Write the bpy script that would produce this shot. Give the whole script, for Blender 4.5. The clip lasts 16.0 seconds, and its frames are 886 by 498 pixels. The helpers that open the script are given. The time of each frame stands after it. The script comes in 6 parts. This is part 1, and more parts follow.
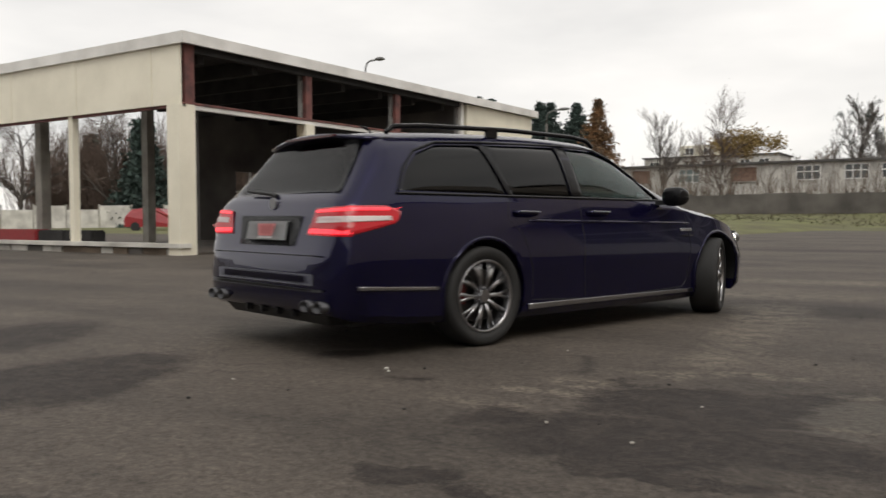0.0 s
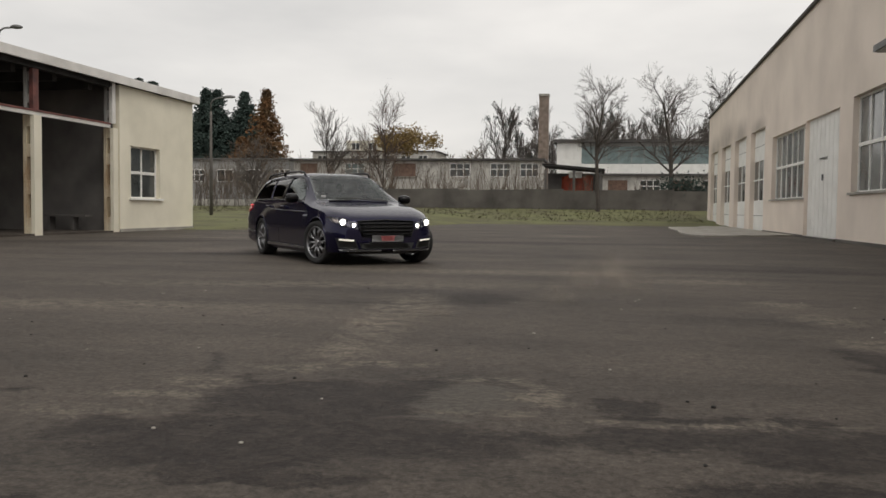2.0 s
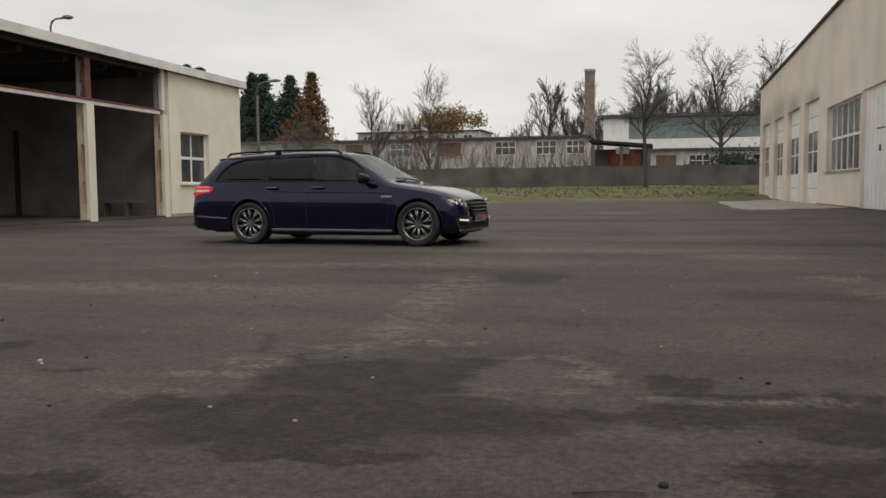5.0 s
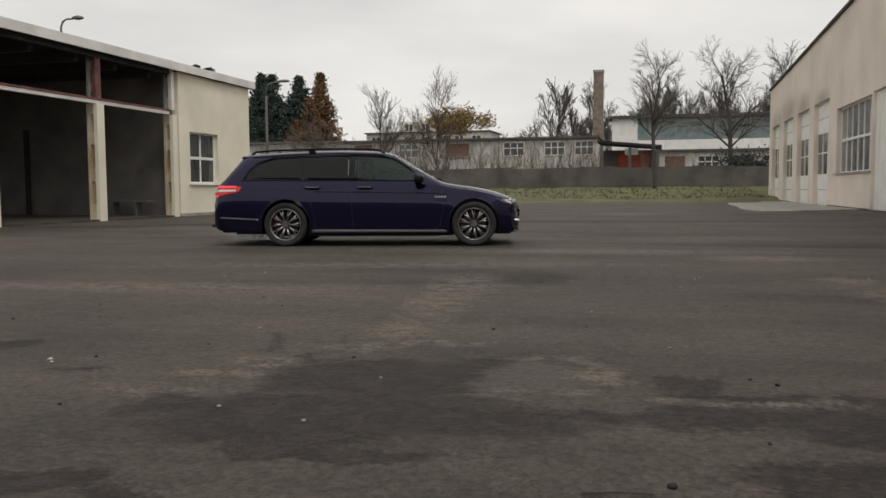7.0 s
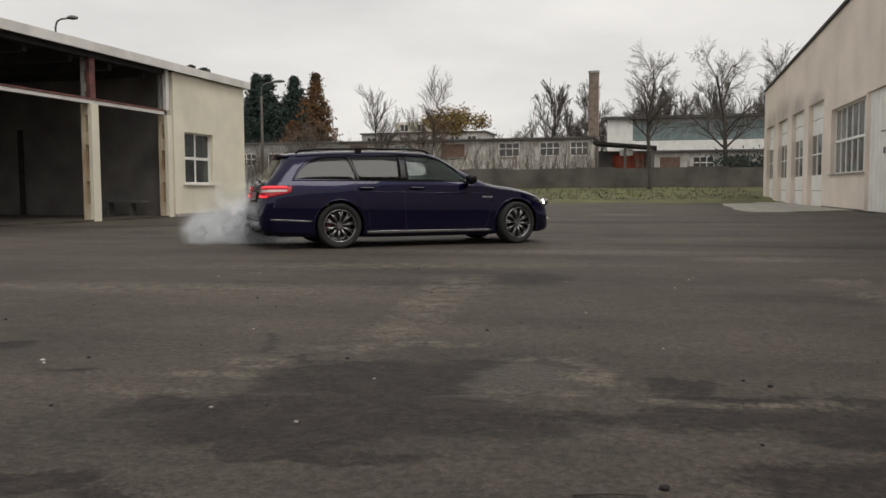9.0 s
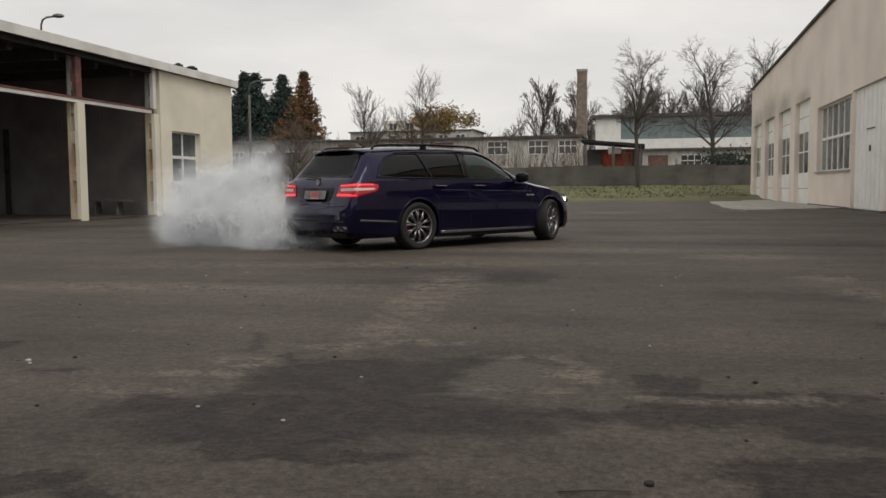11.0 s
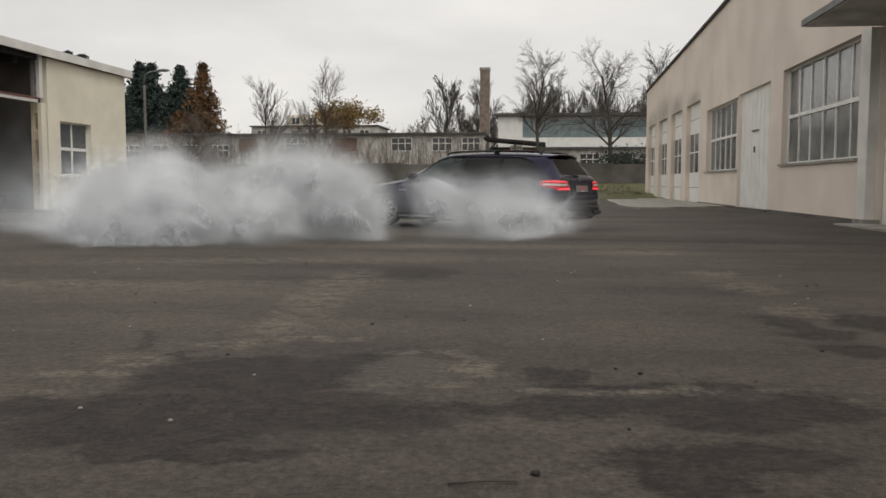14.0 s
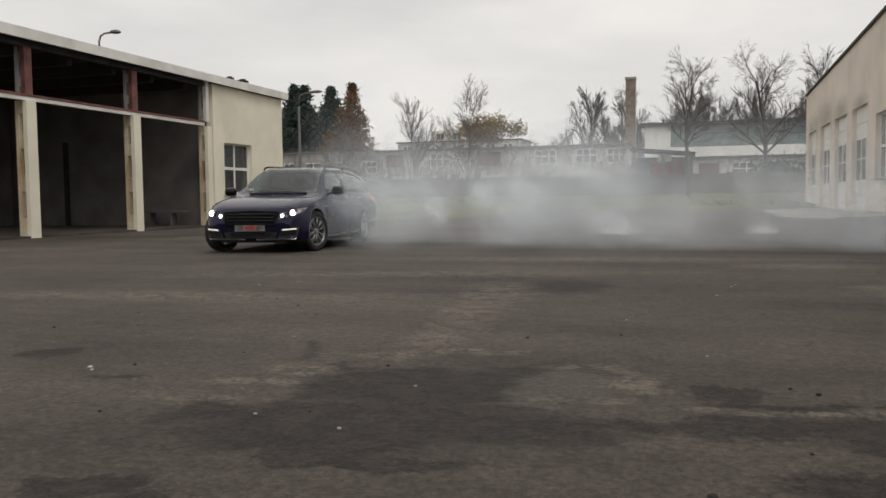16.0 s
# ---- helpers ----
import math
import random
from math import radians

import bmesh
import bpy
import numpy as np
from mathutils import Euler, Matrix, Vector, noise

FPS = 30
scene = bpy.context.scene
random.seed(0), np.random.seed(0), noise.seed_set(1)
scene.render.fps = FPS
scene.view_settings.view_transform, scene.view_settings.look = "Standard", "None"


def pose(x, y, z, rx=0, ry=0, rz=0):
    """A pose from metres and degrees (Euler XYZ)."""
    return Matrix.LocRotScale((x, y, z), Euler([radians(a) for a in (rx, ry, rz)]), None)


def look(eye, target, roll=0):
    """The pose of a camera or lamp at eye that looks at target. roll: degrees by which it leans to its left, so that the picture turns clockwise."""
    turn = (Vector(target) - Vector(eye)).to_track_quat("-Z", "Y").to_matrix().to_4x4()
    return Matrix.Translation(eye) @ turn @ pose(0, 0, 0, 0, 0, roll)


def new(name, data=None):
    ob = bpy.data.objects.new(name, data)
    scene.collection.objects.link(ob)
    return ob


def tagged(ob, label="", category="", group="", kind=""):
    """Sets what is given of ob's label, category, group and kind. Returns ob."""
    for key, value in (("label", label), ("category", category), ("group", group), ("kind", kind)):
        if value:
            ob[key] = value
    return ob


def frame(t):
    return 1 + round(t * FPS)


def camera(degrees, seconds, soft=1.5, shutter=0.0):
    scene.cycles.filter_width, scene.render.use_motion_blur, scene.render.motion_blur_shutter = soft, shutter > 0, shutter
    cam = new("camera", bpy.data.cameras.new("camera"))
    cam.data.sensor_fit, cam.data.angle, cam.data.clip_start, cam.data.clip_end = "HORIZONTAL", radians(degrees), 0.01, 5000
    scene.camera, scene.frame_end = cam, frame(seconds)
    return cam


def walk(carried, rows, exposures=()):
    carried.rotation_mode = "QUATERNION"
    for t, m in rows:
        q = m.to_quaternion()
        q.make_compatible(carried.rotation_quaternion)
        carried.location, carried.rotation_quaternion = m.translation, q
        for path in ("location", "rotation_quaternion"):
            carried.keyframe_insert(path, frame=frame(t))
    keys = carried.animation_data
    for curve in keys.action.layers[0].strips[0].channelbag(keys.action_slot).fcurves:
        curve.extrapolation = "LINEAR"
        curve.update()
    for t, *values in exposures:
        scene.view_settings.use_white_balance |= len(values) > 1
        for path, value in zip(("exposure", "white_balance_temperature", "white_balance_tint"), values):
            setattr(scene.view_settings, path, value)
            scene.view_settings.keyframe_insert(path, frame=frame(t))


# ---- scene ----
EXPOSURES = [(0.0, 0.28), (0.5, 0.30), (0.9, -0.12), (1.4, 0.08), (2.2, -0.04), (16.0, -0.04)]
cam = camera(55.92, 16.0, soft=1.5, shutter=0.1)
# seconds, yaw, pitch, roll, x, y, z
PATH = [
    (0.0, 33.104, -2.218, 0.229, -0.156, -0.189, 0.865),
    (0.1, 29.305, -2.206, 0.074, -0.132, -0.162, 0.866),
    (0.2, 25.102, -2.447, -0.676, -0.069, -0.162, 0.87),
    (0.3, 20.552, -2.753, -1.186, -0.008, -0.136, 0.873),
    (0.4, 16.656, -2.742, -1.15, -0.007, -0.056, 0.866),
    (0.5, 13.837, -2.85, -0.113, 0.036, -0.024, 0.885),
    (0.6, 10.802, -2.823, 0.663, 0.072, 0.001, 0.889),
    (0.7, 7.846, -2.104, 1.227, 0.086, 0.013, 0.908),
    (0.8, 6.905, -0.946, 1.093, 0.079, 0.018, 0.901),
    (0.9, 6.225, -1.274, 0.991, 0.068, 0.015, 0.891),
    (1.0, 5.813, -2.122, 0.313, 0.05, 0.027, 0.878),
    (1.2, 7.223, -2.588, -0.395, 0.043, 0.0, 0.876),
    (1.5, 8.463, -2.193, -1.269, 0.024, 0.015, 0.865),
    (1.8, 9.629, -2.431, -0.706, 0.023, 0.016, 0.86),
    (2.0, 10.78, -2.73, -0.635, 0.009, 0.005, 0.865),
    (2.5, 12.142, -3.519, -0.186, 0.009, 0.007, 0.863),
    (3.0, 12.681, -3.77, -0.033, 0.007, 0.005, 0.86),
    (3.5, 12.916, -3.921, 0.121, 0.005, 0.001, 0.859),
    (4.0, 13.236, -4.088, 0.253, 0.004, 0.003, 0.86),
    (4.5, 13.617, -4.138, 0.407, 0.005, 0.004, 0.861),
    (7.0, 14.477, -4.096, 0.341, 0.002, 0.0, 0.86),
    (7.5, 14.444, -4.03, 0.239, 0.003, 0.002, 0.859),
    (8.0, 14.397, -4.034, 0.23, 0.004, -0.004, 0.861),
    (8.5, 14.328, -4.052, 0.19, 0.007, 0.002, 0.861),
    (9.0, 14.165, -4.062, 0.283, 0.01, 0.006, 0.862),
    (11.5, 13.18, -4.201, 0.41, 0.025, -0.005, 0.862),
    (12.0, 12.869, -4.216, 0.408, 0.028, -0.012, 0.864),
    (12.5, 12.326, -4.169, 0.396, 0.032, 0.002, 0.863),
    (13.0, 11.634, -4.052, 0.452, 0.037, -0.001, 0.861),
    (13.5, 9.871, -4.161, 0.105, 0.047, -0.008, 0.863),
    (14.0, 6.858, -4.444, -0.126, 0.064, -0.002, 0.86),
    (14.5, 6.617, -4.508, -0.245, 0.06, 0.012, 0.859),
    (15.0, 7.733, -4.424, -0.37, 0.054, 0.016, 0.857),
    (15.5, 11.484, -4.13, 0.301, 0.028, -0.001, 0.859),
    (16.0, 16.63, -3.479, 0.696, -0.009, -0.002, 0.858),
]
walk(cam, [(t, pose(x, y, z, 90 + p, r, yaw)) for t, yaw, p, r, x, y, z in PATH],
     EXPOSURES)

# ---- world and light ----
world = bpy.data.worlds.new("overcast_sky")
scene.world = world
world.use_nodes = True
wn, wl = world.node_tree.nodes, world.node_tree.links
bg = wn["Background"]
sky = wn.new("ShaderNodeTexSky")
sky.sky_type = "NISHITA"
sky.sun_disc = False
sky.sun_elevation, sky.sun_rotation = radians(54), radians(131)
coord = wn.new("ShaderNodeTexCoord")
mapping = wn.new("ShaderNodeMapping")
mapping.inputs["Scale"].default_value = (1.0, 1.0, 3.2)
clouds = wn.new("ShaderNodeTexNoise")
clouds.inputs["Scale"].default_value = 2.3
clouds.inputs["Detail"].default_value = 5.0
clouds.inputs["Roughness"].default_value = 0.5
ramp = wn.new("ShaderNodeValToRGB")
ramp.color_ramp.elements[0].position, ramp.color_ramp.elements[0].color = 0.3, (0.66, 0.645, 0.625, 1)
ramp.color_ramp.elements[1].position, ramp.color_ramp.elements[1].color = 0.66, (0.93, 0.895, 0.85, 1)
blend = wn.new("ShaderNodeMixRGB")
blend.inputs["Fac"].default_value = 0.06
bg_scale = wn.new("ShaderNodeMixRGB")
bg_scale.blend_type = "MULTIPLY"
bg_scale.inputs["Fac"].default_value = 1.0
bg_scale.inputs["Color2"].default_value = (0.1, 0.1, 0.1, 1)
wl.new(coord.outputs["Generated"], mapping.inputs["Vector"])
wl.new(mapping.outputs["Vector"], clouds.inputs["Vector"])
wl.new(clouds.outputs["Fac"], ramp.inputs["Fac"])
wl.new(sky.outputs["Color"], bg_scale.inputs["Color1"])
wl.new(ramp.outputs["Color"], blend.inputs["Color1"])
wl.new(bg_scale.outputs["Color"], blend.inputs["Color2"])
wl.new(blend.outputs["Color"], bg.inputs["Color"])
bg.inputs["Strength"].default_value = 1.0

sun = new("sun", bpy.data.lights.new("sun", "SUN"))
sun.data.energy, sun.data.angle, sun.data.color = 1.0, radians(30), (1.0, 0.96, 0.9)
sun.matrix_world = look((0, 0, 30), (-16, 14, 0))


# ---- materials ----
def material(name, color, rough=0.7, metal=0.0, var=0.15, scale=6.0, grain=60.0, bump=0.15, second=None, spec=0.5, stretch=(1, 1, 1), coat=0.0):
    """A surface with variation at two scales and fine relief."""
    m = bpy.data.materials.new(name)
    m.use_nodes = True
    n, l = m.node_tree.nodes, m.node_tree.links
    b = n["Principled BSDF"]
    b.inputs["Roughness"].default_value = rough
    b.inputs["Metallic"].default_value = metal
    b.inputs["Specular IOR Level"].default_value = spec
    b.inputs["Coat Weight"].default_value = coat
    b.inputs["Coat Roughness"].default_value = 0.03
    tc = n.new("ShaderNodeTexCoord")
    mp = n.new("ShaderNodeMapping")
    mp.inputs["Scale"].default_value = stretch
    l.new(tc.outputs["Object"], mp.inputs["Vector"])
    big = n.new("ShaderNodeTexNoise")
    big.inputs["Scale"].default_value, big.inputs["Detail"].default_value = scale, 6
    fine = n.new("ShaderNodeTexNoise")
    fine.inputs["Scale"].default_value, fine.inputs["Detail"].default_value = grain, 4
    l.new(mp.outputs["Vector"], big.inputs["Vector"])
    l.new(mp.outputs["Vector"], fine.inputs["Vector"])
    mixer = n.new("ShaderNodeMath")
    mixer.operation = "MULTIPLY_ADD"
    mixer.inputs[1].default_value = 0.35
    l.new(fine.outputs["Fac"], mixer.inputs[0])
    l.new(big.outputs["Fac"], mixer.inputs[2])
    cr = n.new("ShaderNodeValToRGB")
    lo = second if second else tuple(c * (1 - 2 * var) for c in color)
    hi = tuple(min(1, c * (1 + var)) for c in color)
    cr.color_ramp.elements[0].position, cr.color_ramp.elements[0].color = 0.42, (*lo, 1)
    cr.color_ramp.elements[1].position, cr.color_ramp.elements[1].color = 0.82, (*hi, 1)
    l.new(mixer.outputs[0], cr.inputs["Fac"])
    l.new(cr.outputs["Color"], b.inputs["Base Color"])
    if bump:
        bp = n.new("ShaderNodeBump")
        bp.inputs["Strength"].default_value, bp.inputs["Distance"].default_value = bump, 0.02
        l.new(fine.outputs["Fac"], bp.inputs["Height"])
        l.new(bp.outputs["Normal"], b.inputs["Normal"])
    return m


FASCIA = material("pale_fascia_sheet", (0.78, 0.76, 0.72), 0.6, var=0.05, scale=1.2, second=(0.58, 0.56, 0.52))
CREAM = material("cream_render", (0.84, 0.79, 0.65), 0.85, var=0.04, scale=0.8, grain=45, second=(0.73, 0.685, 0.555))
BEIGE = material("beige_render", (0.83, 0.735, 0.645), 0.9, var=0.04, scale=0.45, grain=55, second=(0.71, 0.625, 0.545))
STEEL_RED = material("oxide_red_steel", (0.16, 0.06, 0.05), 0.7, var=0.3, scale=3, second=(0.06, 0.03, 0.03))
WHITE_PAINT = material("white_paint", (0.89, 0.88, 0.84), 0.6, var=0.02, scale=1.5, second=(0.78, 0.77, 0.73))
# dark grey with random mottling: shed inner walls, bench, lean-to
DARK_INSIDE = material("dark_grey_plaster", (0.15, 0.14, 0.13), 0.95, var=0.2, scale=0.8, second=(0.085, 0.08, 0.078))
# near-black matt tone: shed roof and beams, pipe, small black things
DARK_ROOF = material("near_black_matt", (0.03, 0.028, 0.027), 0.9, var=0.3, scale=2)
CONCRETE = material("concrete", (0.36, 0.34, 0.3), 0.9, var=0.15, scale=1.5, second=(0.2, 0.19, 0.17))
GRASS = material("grass", (0.105, 0.112, 0.04), 0.95, var=0.25, scale=0.35, grain=9, second=(0.075, 0.06, 0.033))
FENCE_DARK = material("weathered_concrete", (0.12, 0.11, 0.10), 0.95, var=0.25, scale=0.5, second=(0.06, 0.055, 0.05))
GREY_WALL = material("grey_render", (0.34, 0.335, 0.32), 0.95, var=0.2, scale=0.3, second=(0.2, 0.195, 0.185))
BLUE_PAINT = material("dark_blue_paint", (0.0045, 0.0035, 0.030), 0.25, metal=0.5, var=0.04, bump=0, coat=0.7, spec=0.1)


def sooty_render():
    """The beige render, with soft soot stains spreading above the bay openings."""
    m = BEIGE.copy()
    m.name = "sooty_beige_render"
    n, l = m.node_tree.nodes, m.node_tree.links
    b = n["Principled BSDF"]
    below = b.inputs["Base Color"].links[0].from_socket
    tc = n.new("ShaderNodeTexCoord")
    acc = None
    for y, z, ry, rz in ((56.0, 4.9, 3.2, 0.9), (51.3, 5.0, 3.6, 1.1), (46.2, 4.9, 3.0, 0.9), (41.2, 4.8, 2.2, 0.5)):
        mp = n.new("ShaderNodeMapping")
        mp.vector_type = "TEXTURE"
        mp.inputs["Location"].default_value, mp.inputs["Scale"].default_value = (XR, y, z), (1000, ry, rz)
        l.new(tc.outputs["Object"], mp.inputs["Vector"])
        le = n.new("ShaderNodeVectorMath")
        le.operation = "LENGTH"
        l.new(mp.outputs["Vector"], le.inputs[0])
        mr = n.new("ShaderNodeMapRange")
        mr.interpolation_type = "SMOOTHSTEP"
        mr.inputs["From Min"].default_value, mr.inputs["From Max"].default_value = 1.3, 0.0
        l.new(le.outputs["Value"], mr.inputs["Value"])
        if acc is None:
            acc = mr.outputs[0]
        else:
            mx = n.new("ShaderNodeMath")
            mx.operation = "MAXIMUM"
            l.new(acc, mx.inputs[0])
            l.new(mr.outputs[0], mx.inputs[1])
            acc = mx.outputs[0]
    nz = n.new("ShaderNodeTexNoise")
    nz.inputs["Scale"].default_value, nz.inputs["Detail"].default_value = 0.9, 5
    l.new(tc.outputs["Object"], nz.inputs["Vector"])
    k = n.new("ShaderNodeMath")
    k.operation = "MULTIPLY"
    l.new(acc, k.inputs[0])
    l.new(nz.outputs["Fac"], k.inputs[1])
    mix = n.new("ShaderNodeMixRGB")
    mix.inputs["Color2"].default_value = (0.2, 0.175, 0.155, 1)
    l.new(k.outputs[0], mix.inputs["Fac"])
    l.new(below, mix.inputs["Color1"])
    l.new(mix.outputs[0], b.inputs["Base Color"])
    return m


XR, XS = 7.08, -15.52
SOOTY = sooty_render()


def flat_material(name, color, rough=0.4, metal=0.0, spec=0.5, coat=0.0, glow=0.0):
    m = bpy.data.materials.new(name)
    m.use_nodes = True
    b = m.node_tree.nodes["Principled BSDF"]
    b.inputs["Base Color"].default_value = (*color, 1)
    b.inputs["Roughness"].default_value, b.inputs["Metallic"].default_value = rough, metal
    b.inputs["Specular IOR Level"].default_value, b.inputs["Coat Weight"].default_value = spec, coat
    if glow:
        b.inputs["Emission Color"].default_value = (*color, 1)
        b.inputs["Emission Strength"].default_value = glow
    return m


def glass_material(name, tint, clear, rough=0.02, ior=1.42):
    """Thin pane: part clear and tinted, part glossy."""
    m = bpy.data.materials.new(name)
    m.use_nodes = True
    n, l = m.node_tree.nodes, m.node_tree.links
    out = n["Material Output"]
    n.remove(n["Principled BSDF"])
    tr = n.new("ShaderNodeBsdfTransparent")
    tr.inputs["Color"].default_value = (*[c * clear for c in tint], 1)
    gl = n.new("ShaderNodeBsdfGlossy")
    gl.inputs["Roughness"].default_value = rough
    facing = n.new("ShaderNodeLayerWeight")
    facing.inputs["Blend"].default_value = 0.5
    steep = n.new("ShaderNodeMath")
    steep.operation = "POWER"
    steep.inputs[1].default_value = 4.5
    l.new(facing.outputs["Facing"], steep.inputs[0])
    f0 = ((ior - 1) / (ior + 1)) ** 2
    fr = n.new("ShaderNodeMath")
    fr.operation = "MULTIPLY_ADD"
    fr.inputs[1].default_value, fr.inputs[2].default_value = 1 - f0, f0
    l.new(steep.outputs[0], fr.inputs[0])
    mx = n.new("ShaderNodeMixShader")
    l.new(fr.outputs[0], mx.inputs["Fac"])
    l.new(tr.outputs[0], mx.inputs[1])
    l.new(gl.outputs[0], mx.inputs[2])
    l.new(mx.outputs[0], out.inputs["Surface"])
    return m


def asphalt_material():
    """Worn asphalt: tyre-polished tone, wet dark patches, dusty ridges."""
    m = bpy.data.materials.new("worn_asphalt")
    m.use_nodes = True
    n, l = m.node_tree.nodes, m.node_tree.links
    b = n["Principled BSDF"]
    tc = n.new("ShaderNodeTexCoord")

    def noise_tex(scale, detail=6, rough=0.6, stretch=None):
        t = n.new("ShaderNodeTexNoise")
        t.inputs["Scale"].default_value, t.inputs["Detail"].default_value, t.inputs["Roughness"].default_value = scale, detail, rough
        src = tc.outputs["Object"]
        if stretch:
            mp = n.new("ShaderNodeMapping")
            mp.inputs["Scale"].default_value = stretch
            mp.inputs["Rotation"].default_value = (0, 0, radians(-14))
            l.new(src, mp.inputs["Vector"])
            src = mp.outputs["Vector"]
        l.new(src, t.inputs["Vector"])
        return t

    def mathn(op, a, c):
        t = n.new("ShaderNodeMath")
        t.operation = op
        for k, v in enumerate((a, c)):
            if isinstance(v, (int, float)):
                t.inputs[k].default_value = v
            else:
                l.new(v, t.inputs[k])
        return t.outputs[0]

    warp = noise_tex(3.2, 9, 0.72)
    shift = n.new("ShaderNodeVectorMath")
    shift.operation = "MULTIPLY_ADD"
    shift.inputs[1].default_value, shift.inputs[2].default_value = (0.62, 0.5, 0), (-0.31, -0.25, 0)
    l.new(warp.outputs["Color"], shift.inputs[0])
    moved = n.new("ShaderNodeVectorMath")
    l.new(tc.outputs["Object"], moved.inputs[0])
    l.new(shift.outputs[0], moved.inputs[1])

    def blot(x, y, rx, ry, turn, soft):
        mp = n.new("ShaderNodeMapping")
        mp.vector_type = "TEXTURE"
        mp.inputs["Location"].default_value = (x, y, 0)
        mp.inputs["Rotation"].default_value = (0, 0, radians(turn))
        mp.inputs["Scale"].default_value = (rx, ry, 1000)
        l.new(moved.outputs[0], mp.inputs["Vector"])
        le = n.new("ShaderNodeVectorMath")
        le.operation = "LENGTH"
        l.new(mp.outputs["Vector"], le.inputs[0])
        mr = n.new("ShaderNodeMapRange")
        mr.inputs["From Min"].default_value, mr.inputs["From Max"].default_value = 1.0 + soft, 1.0 - soft
        l.new(le.outputs["Value"], mr.inputs["Value"])
        return mr.outputs[0]

    def union(rows):
        acc = None
        for r in rows:
            k = blot(*r)
            acc = k if acc is None else mathn("MAXIMUM", acc, k)
        return acc

    dark = union(DARK_PATCHES + DARK_JOINS + DARK_STRIPS + DARK_SPOTS + FAR_TRACKS)
    light = union(DUSTY_RIDGES + DUSTY_STREAKS + FAR_DUST)
    pale = union(PALE_PATCHES)
    grain = noise_tex(95, 4, 0.7)
    mid = noise_tex(7, 6, 0.65)
    broad = noise_tex(0.55, 5, 0.55)
    streak = noise_tex(0.9, 5, 0.6, (0.16, 1.0, 1.0))
    base = n.new("ShaderNodeValToRGB")
    e = base.color_ramp.elements
    e[0].position, e[0].color = 0.37, (0.034, 0.028, 0.0235, 1)
    e[1].position, e[1].color = 0.65, (0.128, 0.107, 0.089, 1)
    k = mathn("ADD", mathn("MULTIPLY", broad.outputs["Fac"], 0.35), mathn("MULTIPLY", streak.outputs["Fac"], 0.4))
    k = mathn("ADD", k, mathn("MULTIPLY", mid.outputs["Fac"], 0.25))
    l.new(k, base.inputs["Fac"])

    def over(fac, color, below):
        mx = n.new("ShaderNodeMixRGB")
        mx.inputs["Color2"].default_value = (*color, 1)
        l.new(fac, mx.inputs["Fac"])
        l.new(below, mx.inputs["Color1"])
        return mx.outputs[0]

    speckle = n.new("ShaderNodeMapRange")
    speckle.inputs["From Min"].default_value, speckle.inputs["From Max"].default_value = 0.42, 0.58
    l.new(mid.outputs["Fac"], speckle.inputs["Value"])
    c = over(mathn("MULTIPLY", light, mathn("ADD", 0.06, mathn("MULTIPLY", speckle.outputs[0], 0.6))), (0.19, 0.162, 0.128), base.outputs[0])
    c = over(mathn("MULTIPLY", dark, mathn("SUBTRACT", 1.0, mathn("MULTIPLY", speckle.outputs[0], 0.3))), (0.0235, 0.018, 0.0155), c)
    c = over(mathn("MULTIPLY", pale, 0.8), (0.088, 0.078, 0.066), c)
    cells = n.new("ShaderNodeTexVoronoi")
    cells.feature = "DISTANCE_TO_EDGE"
    cells.inputs["Scale"].default_value = 1.5
    l.new(moved.outputs[0], cells.inputs["Vector"])
    gap = n.new("ShaderNodeMapRange")
    gap.inputs["From Min"].default_value, gap.inputs["From Max"].default_value = 0.016, 0.004
    l.new(cells.outputs["Distance"], gap.inputs["Value"])
    worn = n.new("ShaderNodeMapRange")
    worn.inputs["From Min"].default_value, worn.inputs["From Max"].default_value = 0.5, 0.6
    l.new(broad.outputs["Fac"], worn.inputs["Value"])
    crack = mathn("MULTIPLY", gap.outputs[0], mathn("MULTIPLY", worn.outputs[0], 0.6))
    c = over(crack, (0.02, 0.017, 0.015), c)
    chips = noise_tex(150, 2, 0.5)
    chip = n.new("ShaderNodeMapRange")
    chip.inputs["From Min"].default_value, chip.inputs["From Max"].default_value = 0.67, 0.72
    l.new(chips.outputs["Fac"], chip.inputs["Value"])
    c = over(mathn("MULTIPLY", chip.outputs[0], 0.6), (0.26, 0.235, 0.205), c)
    grit = noise_tex(28, 5, 0.75)
    pits = n.new("ShaderNodeMapRange")
    pits.inputs["From Min"].default_value, pits.inputs["From Max"].default_value = 0.3, 0.7
    pits.inputs["To Min"].default_value, pits.inputs["To Max"].default_value = 0.5, 1.5
    l.new(grit.outputs["Fac"], pits.inputs["Value"])
    rough_c = n.new("ShaderNodeMixRGB")
    rough_c.blend_type = "MULTIPLY"
    rough_c.inputs["Fac"].default_value = 1.0
    l.new(c, rough_c.inputs["Color1"])
    l.new(pits.outputs[0], rough_c.inputs["Color2"])
    c = rough_c.outputs[0]
    tone = n.new("ShaderNodeMapRange")
    tone.inputs["From Min"].default_value, tone.inputs["From Max"].default_value = 0.25, 0.75
    tone.inputs["To Min"].default_value, tone.inputs["To Max"].default_value = 0.5, 1.5
    l.new(grain.outputs["Fac"], tone.inputs["Value"])
    mul = n.new("ShaderNodeMixRGB")
    mul.blend_type = "MULTIPLY"
    mul.inputs["Fac"].default_value = 1.0
    l.new(c, mul.inputs["Color1"])
    l.new(tone.outputs[0], mul.inputs["Color2"])
